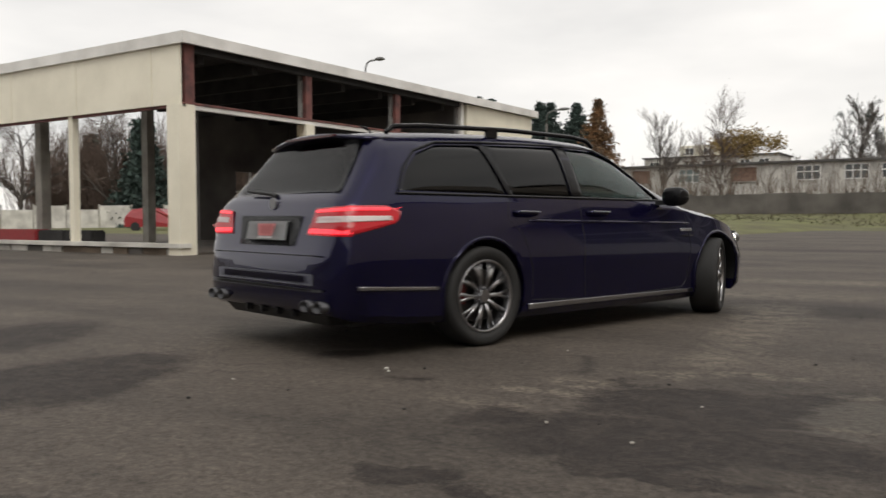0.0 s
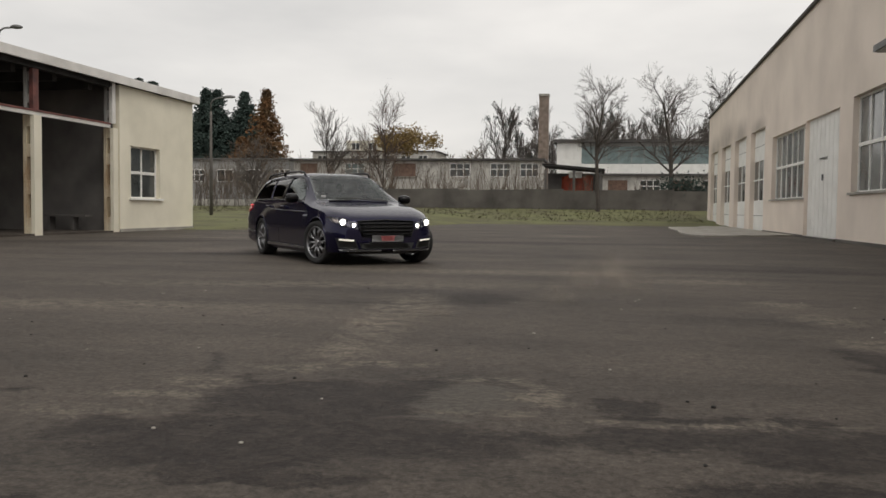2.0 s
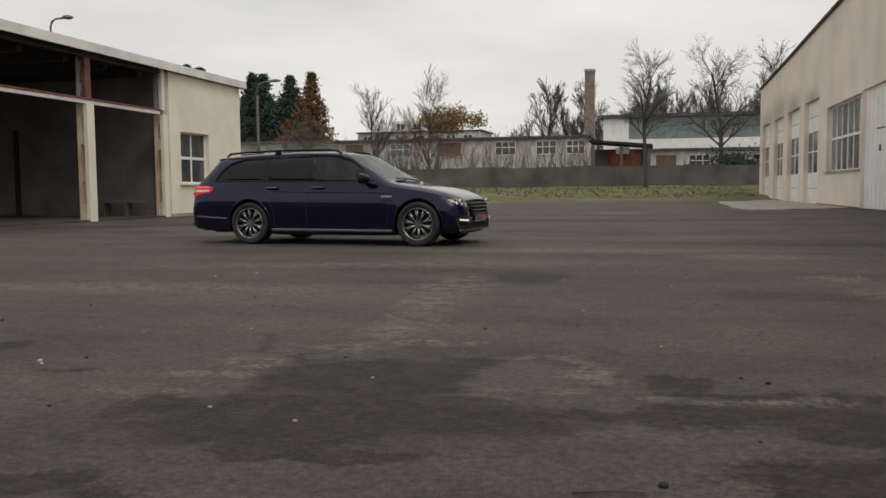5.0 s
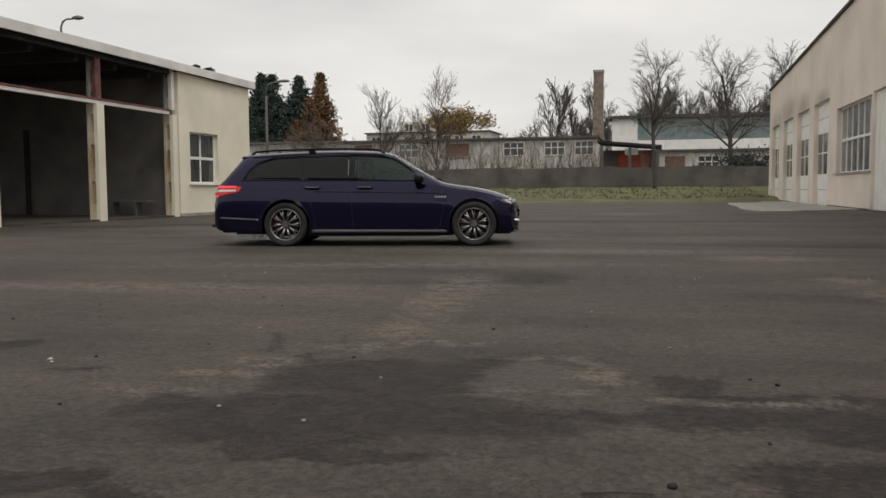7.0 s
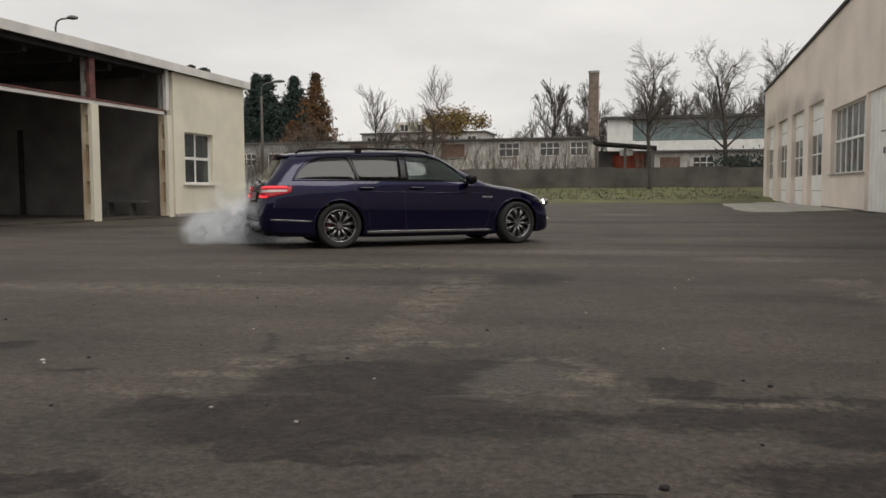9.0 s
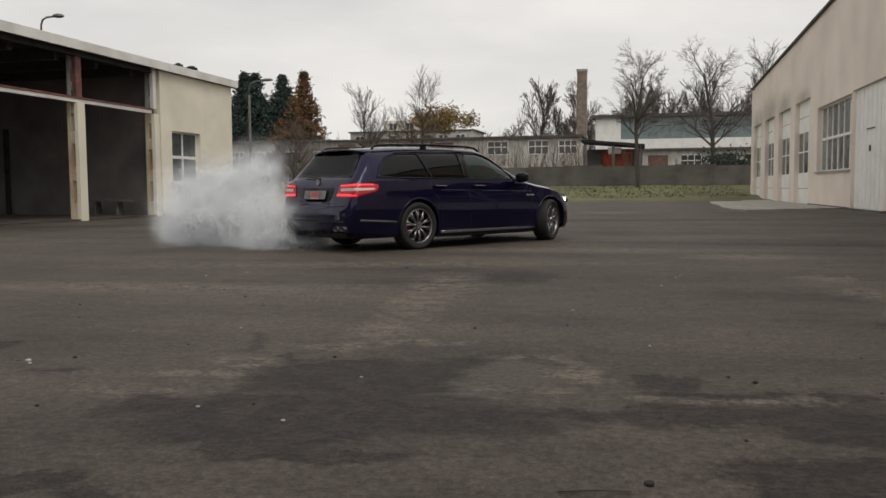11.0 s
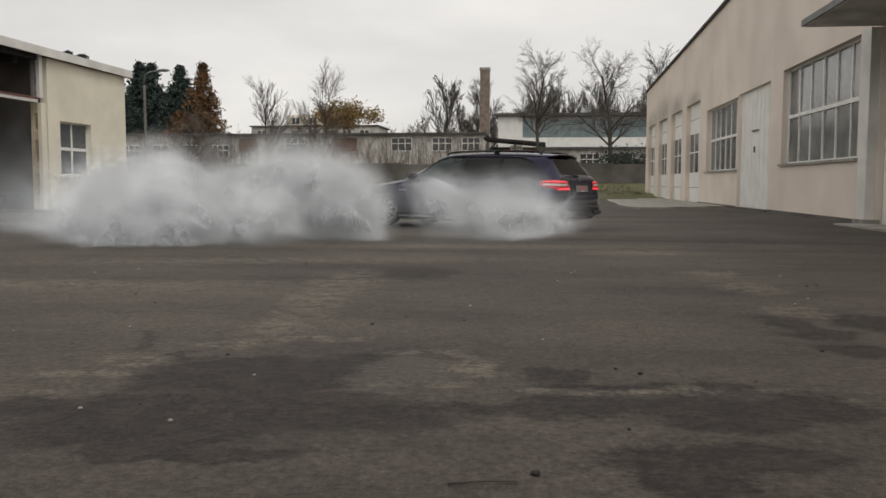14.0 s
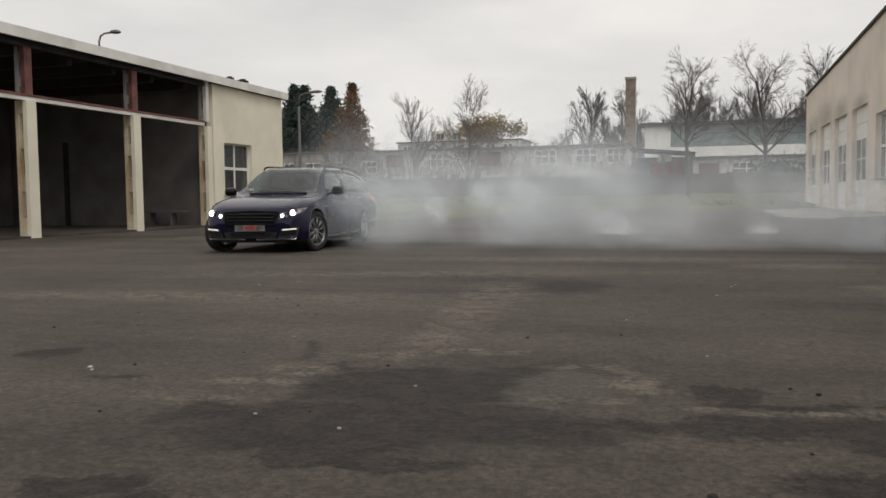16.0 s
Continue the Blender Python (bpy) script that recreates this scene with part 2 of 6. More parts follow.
    l.new(mul.outputs[0], b.inputs["Base Color"])
    rr = n.new("ShaderNodeMapRange")
    rr.inputs["To Min"].default_value, rr.inputs["To Max"].default_value = 0.62, 0.88
    l.new(k, rr.inputs["Value"])
    l.new(rr.outputs[0], b.inputs["Roughness"])
    b.inputs["Specular IOR Level"].default_value = 0.28
    h = mathn("SUBTRACT", mathn("ADD", grain.outputs["Fac"], mathn("MULTIPLY", mid.outputs["Fac"], 2.5)), mathn("MULTIPLY", dark, 1.2))
    bp = n.new("ShaderNodeBump")
    bp.inputs["Strength"].default_value, bp.inputs["Distance"].default_value = 0.55, 0.012
    l.new(h, bp.inputs["Height"])
    l.new(bp.outputs["Normal"], b.inputs["Normal"])
    return m


# centre x, y, radii, turn in degrees, softness
DARK_PATCHES = [(-1.36, 2.79, 0.53, 0.32, 7, 0.12),
    (-1.22, 3.58, 0.51, 0.40, 7, 0.12),
    (-0.66, 2.99, 0.47, 0.26, 7, 0.25),
    (-1.04, 2.49, 0.34, 0.07, 7, 0.20),
    (-1.84, 2.93, 0.23, 0.20, 7, 0.30),
    (-0.84, 3.84, 0.16, 0.27, 7, 0.30)]
DARK_JOINS = [(-4.28, 2.44, 0.50, 0.76, 33, 0.15), (-6.06, 3.23, 0.44, 0.86, 33, 0.25), (-4.43, 3.02, 0.30, 0.28, 33, 0.30), (-1.18, 3.12, 0.72, 0.19, 7, 0.30)]
DARK_STRIPS = [(0.14, 3.72, 0.16, 0.16, 7, 0.15),
    (0.31, 3.56, 0.31, 0.05, 7, 0.20),
    (0.85, 3.58, 0.11, 0.09, 7, 0.20),
    (0.22, 3.21, 0.35, 0.16, 7, 0.15),
    (0.72, 3.17, 0.27, 0.27, 7, 0.15),
    (1.14, 3.31, 0.20, 0.21, 7, 0.15),
    (-0.23, 3.15, 0.17, 0.11, 7, 0.40),
    (0.62, 2.64, 0.37, 0.14, 7, 0.15),
    (0.51, 2.42, 0.21, 0.13, 7, 0.15)]
DARK_SPOTS = [(-1.77, 2.03, 0.21, 0.10, 14, 0.12),
    (-1.45, 2.02, 0.13, 0.07, 14, 0.15),
    (-1.13, 7.92, 0.37, 0.51, 7, 0.35),
    (1.58, 5.33, 0.14, 0.27, 7, 0.20),
    (1.66, 5.00, 0.21, 0.22, 7, 0.20),
    (1.72, 4.51, 0.16, 0.21, 7, 0.20),
    (2.12, 5.41, 0.26, 0.36, 7, 0.20),
    (-1.70, 3.89, 0.06, 0.12, 7, 0.40),
    (-3.53, 3.92, 0.14, 0.14, 14, 0.30),
    (-2.72, 3.38, 0.11, 0.05, 14, 0.40)]
DUSTY_RIDGES = [(-1.60, 4.29, 0.23, 0.11, 7, 0.50),
    (-1.18, 4.47, 0.31, 0.08, 7, 0.50),
    (-1.86, 3.79, 0.19, 0.12, 7, 0.50),
    (-1.99, 3.50, 0.30, 0.07, 7, 0.50),
    (-2.07, 3.09, 0.20, 0.08, 7, 0.60),
    (-1.52, 4.93, 0.14, 0.37, 7, 0.80),
    (-1.60, 5.97, 0.18, 0.74, 7, 0.90),
    (-1.68, 7.19, 0.25, 0.77, 7, 0.90)]
DUSTY_STREAKS = [(-0.25, 3.88, 0.11, 0.24, 7, 0.40),
    (-0.47, 3.52, 0.18, 0.04, 7, 0.50),
    (-0.56, 4.16, 0.31, 0.06, 7, 0.50),
    (0.46, 3.48, 0.55, 0.04, 7, 0.50),
    (1.18, 3.48, 0.25, 0.03, 7, 0.50),
    (1.69, 8.29, 0.24, 0.26, 7, 0.50),
    (1.81, 7.13, 0.23, 0.34, 7, 0.50),
    (1.76, 5.93, 0.16, 0.21, 7, 0.50),
    (1.96, 5.70, 0.20, 0.09, 7, 0.50),
    (1.26, 10.72, 0.64, 0.35, 7, 0.50)]
PALE_PATCHES = [(-0.57, 3.78, 0.24, 0.26, 7, 0.15),
    (-0.64, 3.38, 0.14, 0.06, 7, 0.40)]
FAR_TRACKS = [(-6.5, 14.5, 2.2, 0.35, 20, 0.9), (2.5, 13.0, 2.4, 0.3, -5, 0.9), (-11.0, 19.0, 3.0, 0.5, 30, 0.9), (-3.0, 22.0, 4.0, 0.6, 5, 0.9)]
FAR_DUST = [(-7.56, 19.5, 0.6, 0.8, 0, 0.4), (-1.0, 28.5, 1.1, 0.9, 0, 0.4), (-3.2, 9.0, 2.2, 0.3, 12, 0.9), (-4.5, 6.6, 1.6, 0.25, 8, 0.9), (-1.5, 11.5, 2.4, 0.35, 5, 0.9), (-10.5, 22.0, 2.5, 0.4, 10, 0.9)]
ASPHALT = asphalt_material()
RUST = material("rust_streaked_cream", (0.62, 0.56, 0.42), 0.85, var=0.1, scale=2.2, second=(0.34, 0.20, 0.10), stretch=(1, 1, 0.35))
PLASTER_STRIP = material("stained_white_plaster", (0.60, 0.58, 0.53), 0.85, var=0.12, scale=1.2, second=(0.36, 0.34, 0.31))
TEAL = material("green_glazing", (0.19, 0.25, 0.25), 0.35, var=0.15, scale=1.0)
PANE_DARK = material("dusty_dark_glass", (0.05, 0.055, 0.055), 0.12, var=0.3, scale=1.2, bump=0.0, spec=0.8)
PANE_GREY = material("dusty_grey_glass", (0.16, 0.165, 0.16), 0.12, var=0.4, scale=0.9, bump=0.0, second=(0.05, 0.055, 0.055), spec=0.8)
BARK = material("grey_bark", (0.075, 0.064, 0.056), 0.95, var=0.2, scale=4)
TWIG = material("twigs", (0.125, 0.108, 0.096), 0.95, var=0.2, scale=3)
TWIG_RED = material("reddish_twigs", (0.11, 0.078, 0.062), 0.95, var=0.25, scale=3)
NEEDLES = material("spruce_needles", (0.040, 0.062, 0.052), 0.9, var=0.4, scale=1.5)
LARCH = material("rust_larch_needles", (0.15, 0.075, 0.03), 0.9, var=0.35, scale=0.8, second=(0.07, 0.055, 0.03))
YELLOW_LEAF = material("yellowing_leaves", (0.22, 0.15, 0.05), 0.9, var=0.35, scale=1.0)
DRY = material("dry_scrub", (0.15, 0.115, 0.085), 0.95, var=0.3, scale=1.5)
ORANGE = material("orange_tarpaulin", (0.42, 0.085, 0.045), 0.7, var=0.2, scale=1.2)
RED_CAR = material("red_car_paint", (0.30, 0.025, 0.03), 0.3, var=0.05, bump=0, coat=0.8)
ROOF_FELT = material("roof_felt", (0.09, 0.085, 0.08), 0.9, var=0.2, scale=0.8)
BRICK_FILL = material("brick_infill", (0.19, 0.12, 0.09), 0.95, var=0.2, scale=2.5)
GALV = material("galvanised_steel", (0.18, 0.18, 0.175), 0.55, metal=0.6, var=0.15, scale=3)
RUBBER = material("tyre_rubber", (0.02, 0.02, 0.02), 0.75, var=0.15, scale=6)


def part(name, bm, mat, parent=None, label="", smooth=False):
    """Links a bmesh as one mesh object, under a thing or part if one is given."""
    me = bpy.data.meshes.new(name)
    bmesh.ops.recalc_face_normals(bm, faces=bm.faces)
    bm.to_mesh(me)
    bm.free()
    me.materials.append(mat)
    if smooth:
        me.polygons.foreach_set("use_smooth", [True] * len(me.polygons))
    ob = new(name, me)
    if parent:
        ob.parent = parent
    if label:
        ob["label"] = label
    return ob


def empty(name, x=0, y=0, z=0):
    e = new(name)
    e.location = (x, y, z)
    e.empty_display_size = 0.2
    return e


def box(bm, x0, x1, y0, y1, z0, z1):
    v = [bm.verts.new(p) for p in ((x0, y0, z0), (x1, y0, z0), (x1, y1, z0), (x0, y1, z0), (x0, y0, z1), (x1, y0, z1), (x1, y1, z1), (x0, y1, z1))]
    for f in ((0, 1, 2, 3), (4, 5, 6, 7), (0, 1, 5, 4), (1, 2, 6, 5), (2, 3, 7, 6), (3, 0, 4, 7)):
        bm.faces.new([v[i] for i in f])
    return bm


def boxes(*rows):
    bm = bmesh.new()
    for r in rows:
        box(bm, *r)
    return bm


def structure(name, bm, mat, label="", smooth=False):
    return tagged(part(name, bm, mat, None, label, smooth), label, kind="structure")


# ---- ground ----
bm = bmesh.new()
xs = [-1500, -400, -120, -60, -30, -15, -8, -4, 0, 4, 8, 15, 30, 60, 120, 400, 1500]
ys = [-1500, -400, -120, -60, -30, -10, 0, 4, 8, 15, 30, 60, 120, 400, 1500]
grid = [[bm.verts.new((x, y, 0)) for y in ys] for x in xs]
for i in range(len(xs) - 1):
    for j in range(len(ys) - 1):
        bm.faces.new((grid[i][j], grid[i + 1][j], grid[i + 1][j + 1], grid[i][j + 1]))
structure("ground", bm, ASPHALT, "dark worn asphalt yard with patches and dusty ridges")


def bank_height(x, y):
    """Grass bank, rising to the boundary wall."""
    k = max(0.0, min(1.0, (y - edge_of_yard(x)) / (70.5 - edge_of_yard(x))))
    return 0.03 + 0.95 * k ** 1.4 + 0.05 * noise.noise((x * 0.35, y * 0.35, 0)) * min(1, 6 * k)


def edge_of_yard(x):
    rows = ((-400, 30), (-30, 28.8), (-14.4, 28.8), (-11.0, 31.5), (-9.0, 42.0), (-8.0, 50.5), (5.5, 50.0), (400, 50))
    for (a, b), (c, d) in zip(rows, rows[1:]):
        if a <= x <= c:
            return b + (d - b) * (x - a) / (c - a) + 0.35 * noise.noise((x * 0.9, 3.1, 0))
    return 30


bm = bmesh.new()
cols = []
gx = [-200, -120, -80, -60, -50, -44, -38, -34, -30] + [-28 + 0.6 * i for i in range(59)] + [7.8, 9, 12, 16, 24, 40, 80, 200]
for x in gx:
    e = edge_of_yard(x)
    cols.append([bm.verts.new((x, e + (72 - e) * (j / 14) ** 1.3, bank_height(x, e + (72 - e) * (j / 14) ** 1.3) if j else 0.005)) for j in range(15)])
for a, b in zip(cols, cols[1:]):
    for j in range(14):
        bm.faces.new((a[j], b[j], b[j + 1], a[j + 1]))
structure("grass_bank", bm, GRASS, "rough autumn grass bank below the boundary wall", True)


def tufts(name, count, box4, heights, mat, label, seed):
    rnd = random.Random(seed)
    bm = bmesh.new()
    for _ in range(count):
        x, y = rnd.uniform(box4[0], box4[1]), rnd.uniform(box4[2], box4[3])
        if y < edge_of_yard(x) + 0.15 or (x > 6.6 and y < 63):
            continue
        z = bank_height(x, y) - 0.02
        h = rnd.uniform(*heights)
        for _ in range(3):
            a, r = rnd.uniform(0, 6.283), rnd.uniform(0.04, 0.16)
            dx, dy = math.cos(a) * r, math.sin(a) * r
            w = 0.025
            bm.faces.new((bm.verts.new((x - w * dy / r, y + w * dx / r, z)), bm.verts.new((x + w * dy / r, y - w * dx / r, z)), bm.verts.new((x + dx * 1.5, y + dy * 1.5, z + h))))
    tagged(part(name, bm, mat), label, "grass", kind="stuff")


GRASS_GREEN = material("green_grass_blades", (0.095, 0.105, 0.04), 0.9, var=0.3, scale=0.5)
GRASS_DRY = material("dry_grass_blades", (0.09, 0.08, 0.04), 0.9, var=0.3, scale=0.5)
tufts("grass", 1800, (-34, 7, 29, 62), (0.025, 0.06), GRASS_GREEN, "short green autumn grass on the bank", 3)
tufts("dry_grass", 2500, (-34, 7, 55, 71), (0.06, 0.2), GRASS_DRY, "dry brownish grass below the wall", 4)


# ---- workshop hall on the east side ----
def roof_edge(y):
    return 7.19 + (59.5 - y) * 0.0286


def wall_strip(bm, x0, x1, y0, y1, z0, z1=None):
    """A piece of wall, up to the sloping roof edge if no top is given."""
    a, b = (z1, z1) if z1 is not None else (roof_edge(y0), roof_edge(y1))
    v = [bm.verts.new(p) for p in ((x0, y0, z0), (x1, y0, z0), (x1, y1, z0), (x0, y1, z0), (x0, y0, a), (x1, y0, a), (x1, y1, b), (x0, y1, b))]
    for f in ((0, 1, 2, 3), (4, 5, 6, 7), (0, 1, 5, 4), (1, 2, 6, 5), (2, 3, 7, 6), (3, 0, 4, 7)):
        bm.faces.new([v[i] for i in f])


BAYS = [(39.4, 43.0), (44.35, 47.95), (49.55, 53.0), (54.9, 58.1)]
HOLES = [(12.6, 18.78, 0.0, 4.18), (19.95, 26.05, 1.47, 4.23), (27.45, 31.72, 0.06, 4.12), (31.85, 37.68, 1.42, 4.06)] + [(a, b, 0.0, 4.72) for a, b in BAYS]
bm = bmesh.new()
y = -12.0
for y0, y1, z0, z1 in HOLES:
    if y0 > y:
        wall_strip(bm, XR, XR + 0.35, y, y0, -0.05)
    if z0 > 0:
        wall_strip(bm, XR, XR + 0.35, y0, y1, -0.05, z0)
    wall_strip(bm, XR, XR + 0.35, y0, y1, z1)
    y = y1
wall_strip(bm, XR, XR + 0.35, y, 59.5, -0.05)
structure("wall_east", bm, SOOTY, "beige rendered workshop wall, sooty above the bays")
bm = bmesh.new()
wall_strip(bm, 26, 26.3, -12, 59.5, -0.05)
box(bm, XR + 0.35, 26, 59.2, 59.5, -0.05, 7.1)
box(bm, XR + 0.35, 26, -12, -11.7, -0.05, 9.0)
structure("wall_east_rear", bm, BEIGE, "beige rendered rear walls of the workshop")
bm = bmesh.new()
v = [bm.verts.new(p) for p in ((XR - 0.12, -12.2, roof_edge(-12.2)), (26.4, -12.2, roof_edge(-12.2)), (26.4, 59.65, roof_edge(59.65)), (XR - 0.12, 59.65, roof_edge(59.65)))]
f = bm.faces.new(v)
r = bmesh.ops.extrude_face_region(bm, geom=[f])
bmesh.ops.translate(bm, verts=[q for q in r["geom"] if isinstance(q, bmesh.types.BMVert)], vec=(0, 0, 0.1))
structure("roof_east", bm, ROOF_FELT, "dark felt roof with a thin edge strip")
structure("floor_east", boxes((XR + 0.35, 26, -11.7, 59.2, -0.04, 0.02)), CONCRETE, "concrete workshop floor")
structure("trim_base", boxes((XR - 0.03, XR, 19.55, 27.4, -0.03, 0.09), (XR - 0.03, XR, 31.8, 39.35, -0.03, 0.09)), FENCE_DARK, "dark dirty footing of the wall")


def glazed_window(name, y0, y1, z0, z1, cols, bars, x, label, mat=WHITE_PAINT, pane=PANE_GREY, sill=True, t=0.06):
    """Steel-framed window in a wall that runs along y, with real bars and panes."""
    w = empty(name, x, (y0 + y1) / 2, z0)
    tagged(w, label, "window", kind="structure")
    oy = (y0 + y1) / 2
    h = z1 - z0
    fr = boxes((-0.05, 0.05, y0 - oy, y0 - oy + t, 0, h), (-0.05, 0.05, y1 - oy - t, y1 - oy, 0, h), (-0.05, 0.05, y0 - oy, y1 - oy, 0, t), (-0.05, 0.05, y0 - oy, y1 - oy, h - t, h))
    part("window_frame", fr, mat, w)
    for i in range(1, cols):
        yy = y0 + (y1 - y0) * i / cols - oy
        part("glazing_bar", boxes((-0.035, 0.035, yy - 0.028, yy + 0.028, t, h - t)), mat, w)
    for frac in bars:
        part("cross_bar", boxes((-0.055, 0.045, y0 - oy + t, y1 - oy - t, h * frac - 0.05, h * frac + 0.05)), mat, w)
    edges = [0] + list(bars) + [1]
    for i in range(cols):
        for a, b in zip(edges, edges[1:]):
            ya, yb = y0 + (y1 - y0) * i / cols - oy, y0 + (y1 - y0) * (i + 1) / cols - oy
            k = 0.004 * ((i * 7 + int(a * 10)) % 5 - 2)
            bm = bmesh.new()
            box(bm, 0.0, 0.008, ya, yb, h * a, h * b)
            for q in bm.verts:
                q.co.x += k * (q.co.y - ya) / (yb - ya)
            part("pane", bm, pane, w)
    if sill:
        part("window_sill", boxes((-0.3, 0.0, y0 - oy - 0.08, y1 - oy + 0.08, -0.06, 0.0)), CONCRETE, w)
    return w


glazed_window("window_1", 19.95, 26.05, 1.47, 4.23, 6, (0.5,), XR + 0.22, "large white steel-framed workshop window with grey panes")
glazed_window("window_2", 31.85, 37.68, 1.42, 4.06, 6, (0.5,), XR + 0.22, "white steel-framed workshop window beside the tall door")


def tall_door():
    d = empty("door_1", XR + 0.12, 29.585, 0.06)
    tagged(d, "tall white two-leaf workshop door, shut", "door", kind="structure")
    for a, b in ((-2.13, -0.02), (0.02, 2.13)):
        leaf = part("leaf", boxes((0, 0.06, a, b, 0, 4.05)), WHITE_PAINT, d)
        for k in range(1, 4):
            yy = a + (b - a) * k / 4
            part("batten", boxes((-0.012, 0.0, yy - 0.012, yy + 0.012, 0.05, 4.0)), WHITE_PAINT, leaf)
    part("latch", boxes((-0.05, 0.0, 0.05, 0.12, 1.9, 2.1), (-0.04, 0.0, -0.4, 0.5, 2.62, 2.66)), GALV, d)
    part("threshold", boxes((-0.2, 0.2, -2.13, 2.13, -0.06, 0.0)), FENCE_DARK, d)


tall_door()


def bay_door(n, y0, y1):
    o = (y0 + y1) / 2
    d = empty("door_%d" % n, XR + 0.2, o, 0)
    tagged(d, "white panelled garage bay door with a dark window row", "door", kind="structure")
    a, b = y0 - o, y1 - o
    part("lower_panel", boxes((0, 0.06, a, b, 0.02, 1.45)), WHITE_PAINT, d)
    part("upper_panel", boxes((0, 0.06, a, b, 3.3, 4.72)), WHITE_PAINT, d)
    for k in range(3):
        ya, yb = a + (b - a) * k / 3, a + (b - a) * (k + 1) / 3
        part("pane", boxes((0.03, 0.04, ya, yb, 1.45, 3.3)), PANE_DARK, d)
        part("glazing_bar", boxes((-0.01, 0.05, yb - 0.04, yb + 0.04, 1.45, 3.3) if k < 2 else (-0.01, 0.05, a, a + 0.07, 1.45, 3.3)), WHITE_PAINT, d)
    part("cross_bar", boxes((-0.012, 0.05, a, b, 2.38, 2.44)), WHITE_PAINT, d)
    part("joint", boxes((-0.006, 0.0, a, b, 0.72, 0.74), (-0.006, 0.0, a, b, 3.98, 4.0)), FENCE_DARK, d)


for k, (a, b) in enumerate(BAYS):
    bay_door(k + 2, a, b)


def entrance():
    d = empty("door_6", XR + 0.14, 15.8, 0.03)
    tagged(d, "white entrance doors with glazed upper half under a canopy", "door", kind="structure")
    for a, b in ((-3.1, -1.05), (-1.0, 1.0), (1.05, 2.95)):
        leaf = part("leaf", boxes((0, 0.06, a, b, 0, 1.55), (0, 0.06, a, a + 0.09, 1.55, 4.1), (0, 0.06, b - 0.09, b, 1.55, 4.1), (0, 0.06, a, b, 4.0, 4.1)), WHITE_PAINT, d)
        for z0, z1 in ((1.55, 2.4), (2.46, 3.28), (3.34, 4.0)):
            part("pane", boxes((0.025, 0.035, a + 0.09, b - 0.09, z0, z1)), PANE_GREY, leaf)
        part("cross_bar", boxes((0, 0.05, a + 0.09, b - 0.09, 2.4, 2.46), (0, 0.05, a + 0.09, b - 0.09, 3.28, 3.34)), WHITE_PAINT, leaf)


entrance()
structure("pillar", boxes((6.88, XR + 0.1, 18.8, 19.3, 0.0, 4.18)), FASCIA, "grey rendered canopy pillar")
structure("pillar_plinth", boxes((6.83, XR + 0.1, 18.75, 19.36, -0.02, 0.12), (6.3, XR, 12.0, 18.9, -0.02, 0.04)), CONCRETE, "chipped concrete plinth and doorstep")
bm = bmesh.new()
box(bm, 5.48, XR + 0.02, 11.5, 18.72, 4.18, 4.30)
for q in bm.verts:
    if q.co.x < 6 and q.co.z > 4.25:
        q.co.z -= 0.03
structure("canopy", bm, PLASTER_STRIP, "thin cantilevered concrete canopy slab")
structure("trim_canopy", boxes((5.44, 5.477, 11.46, 18.76, 4.2, 4.33), (5.44, XR, 18.723, 18.76, 4.2, 4.33)), GALV, "sheet metal edge of the canopy")

bm = bmesh.new()
rim = [(3.5, 30.3), (3.15, 32.2), (3.05, 34.6), (3.3, 38.0), (3.25, 42.0), (3.55, 46.9), (5.2, 48.0), (XR, 59.0), (XR, 33.2), (5.4, 31.6)]
f = bm.faces.new([bm.verts.new((x, y, -0.02)) for x, y in rim])
r = bmesh.ops.extrude_face_region(bm, geom=[f])
bmesh.ops.translate(bm, verts=[q for q in r["geom"] if isinstance(q, bmesh.types.BMVert)], vec=(0, 0, 0.07))
structure("pavement", bm, CONCRETE, "pale concrete apron before the garage bays")


# ---- open shed on the west side ----
XB = -24.1
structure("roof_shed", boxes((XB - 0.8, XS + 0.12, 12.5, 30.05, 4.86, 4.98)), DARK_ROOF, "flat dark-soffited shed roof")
structure("trim_roof", boxes((XS + 0.12, XS + 0.2, 12.42, 30.1, 4.8, 5.06), (XB - 0.9, XS + 0.12, 12.42, 12.5, 4.8, 5.06), (XB - 0.9, XS + 0.12, 30.05, 30.1, 4.8, 5.06)), FASCIA, "pale sheet metal fascia round the shed roof")
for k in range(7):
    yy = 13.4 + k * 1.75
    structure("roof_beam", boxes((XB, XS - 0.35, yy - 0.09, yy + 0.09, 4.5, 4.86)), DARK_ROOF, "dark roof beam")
structure("floor_shed", boxes((XB, XS - 0.02, 12.9, 24.7, -0.02, 0.05)), ASPHALT, "dark shed floor")
structure("beam_front", boxes((XS - 0.16, XS - 0.04, 12.92, 24.5, 3.36, 3.46)), FASCIA, "flaking white edge beam above the shed bays")
structure("beam_front_red", boxes((XS - 0.2, XS - 0.02, 12.92, 24.5, 3.462, 3.52)), STEEL_RED, "rusty red steel flange of the edge beam")
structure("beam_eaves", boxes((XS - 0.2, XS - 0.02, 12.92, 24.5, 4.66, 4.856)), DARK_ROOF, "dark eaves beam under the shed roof")


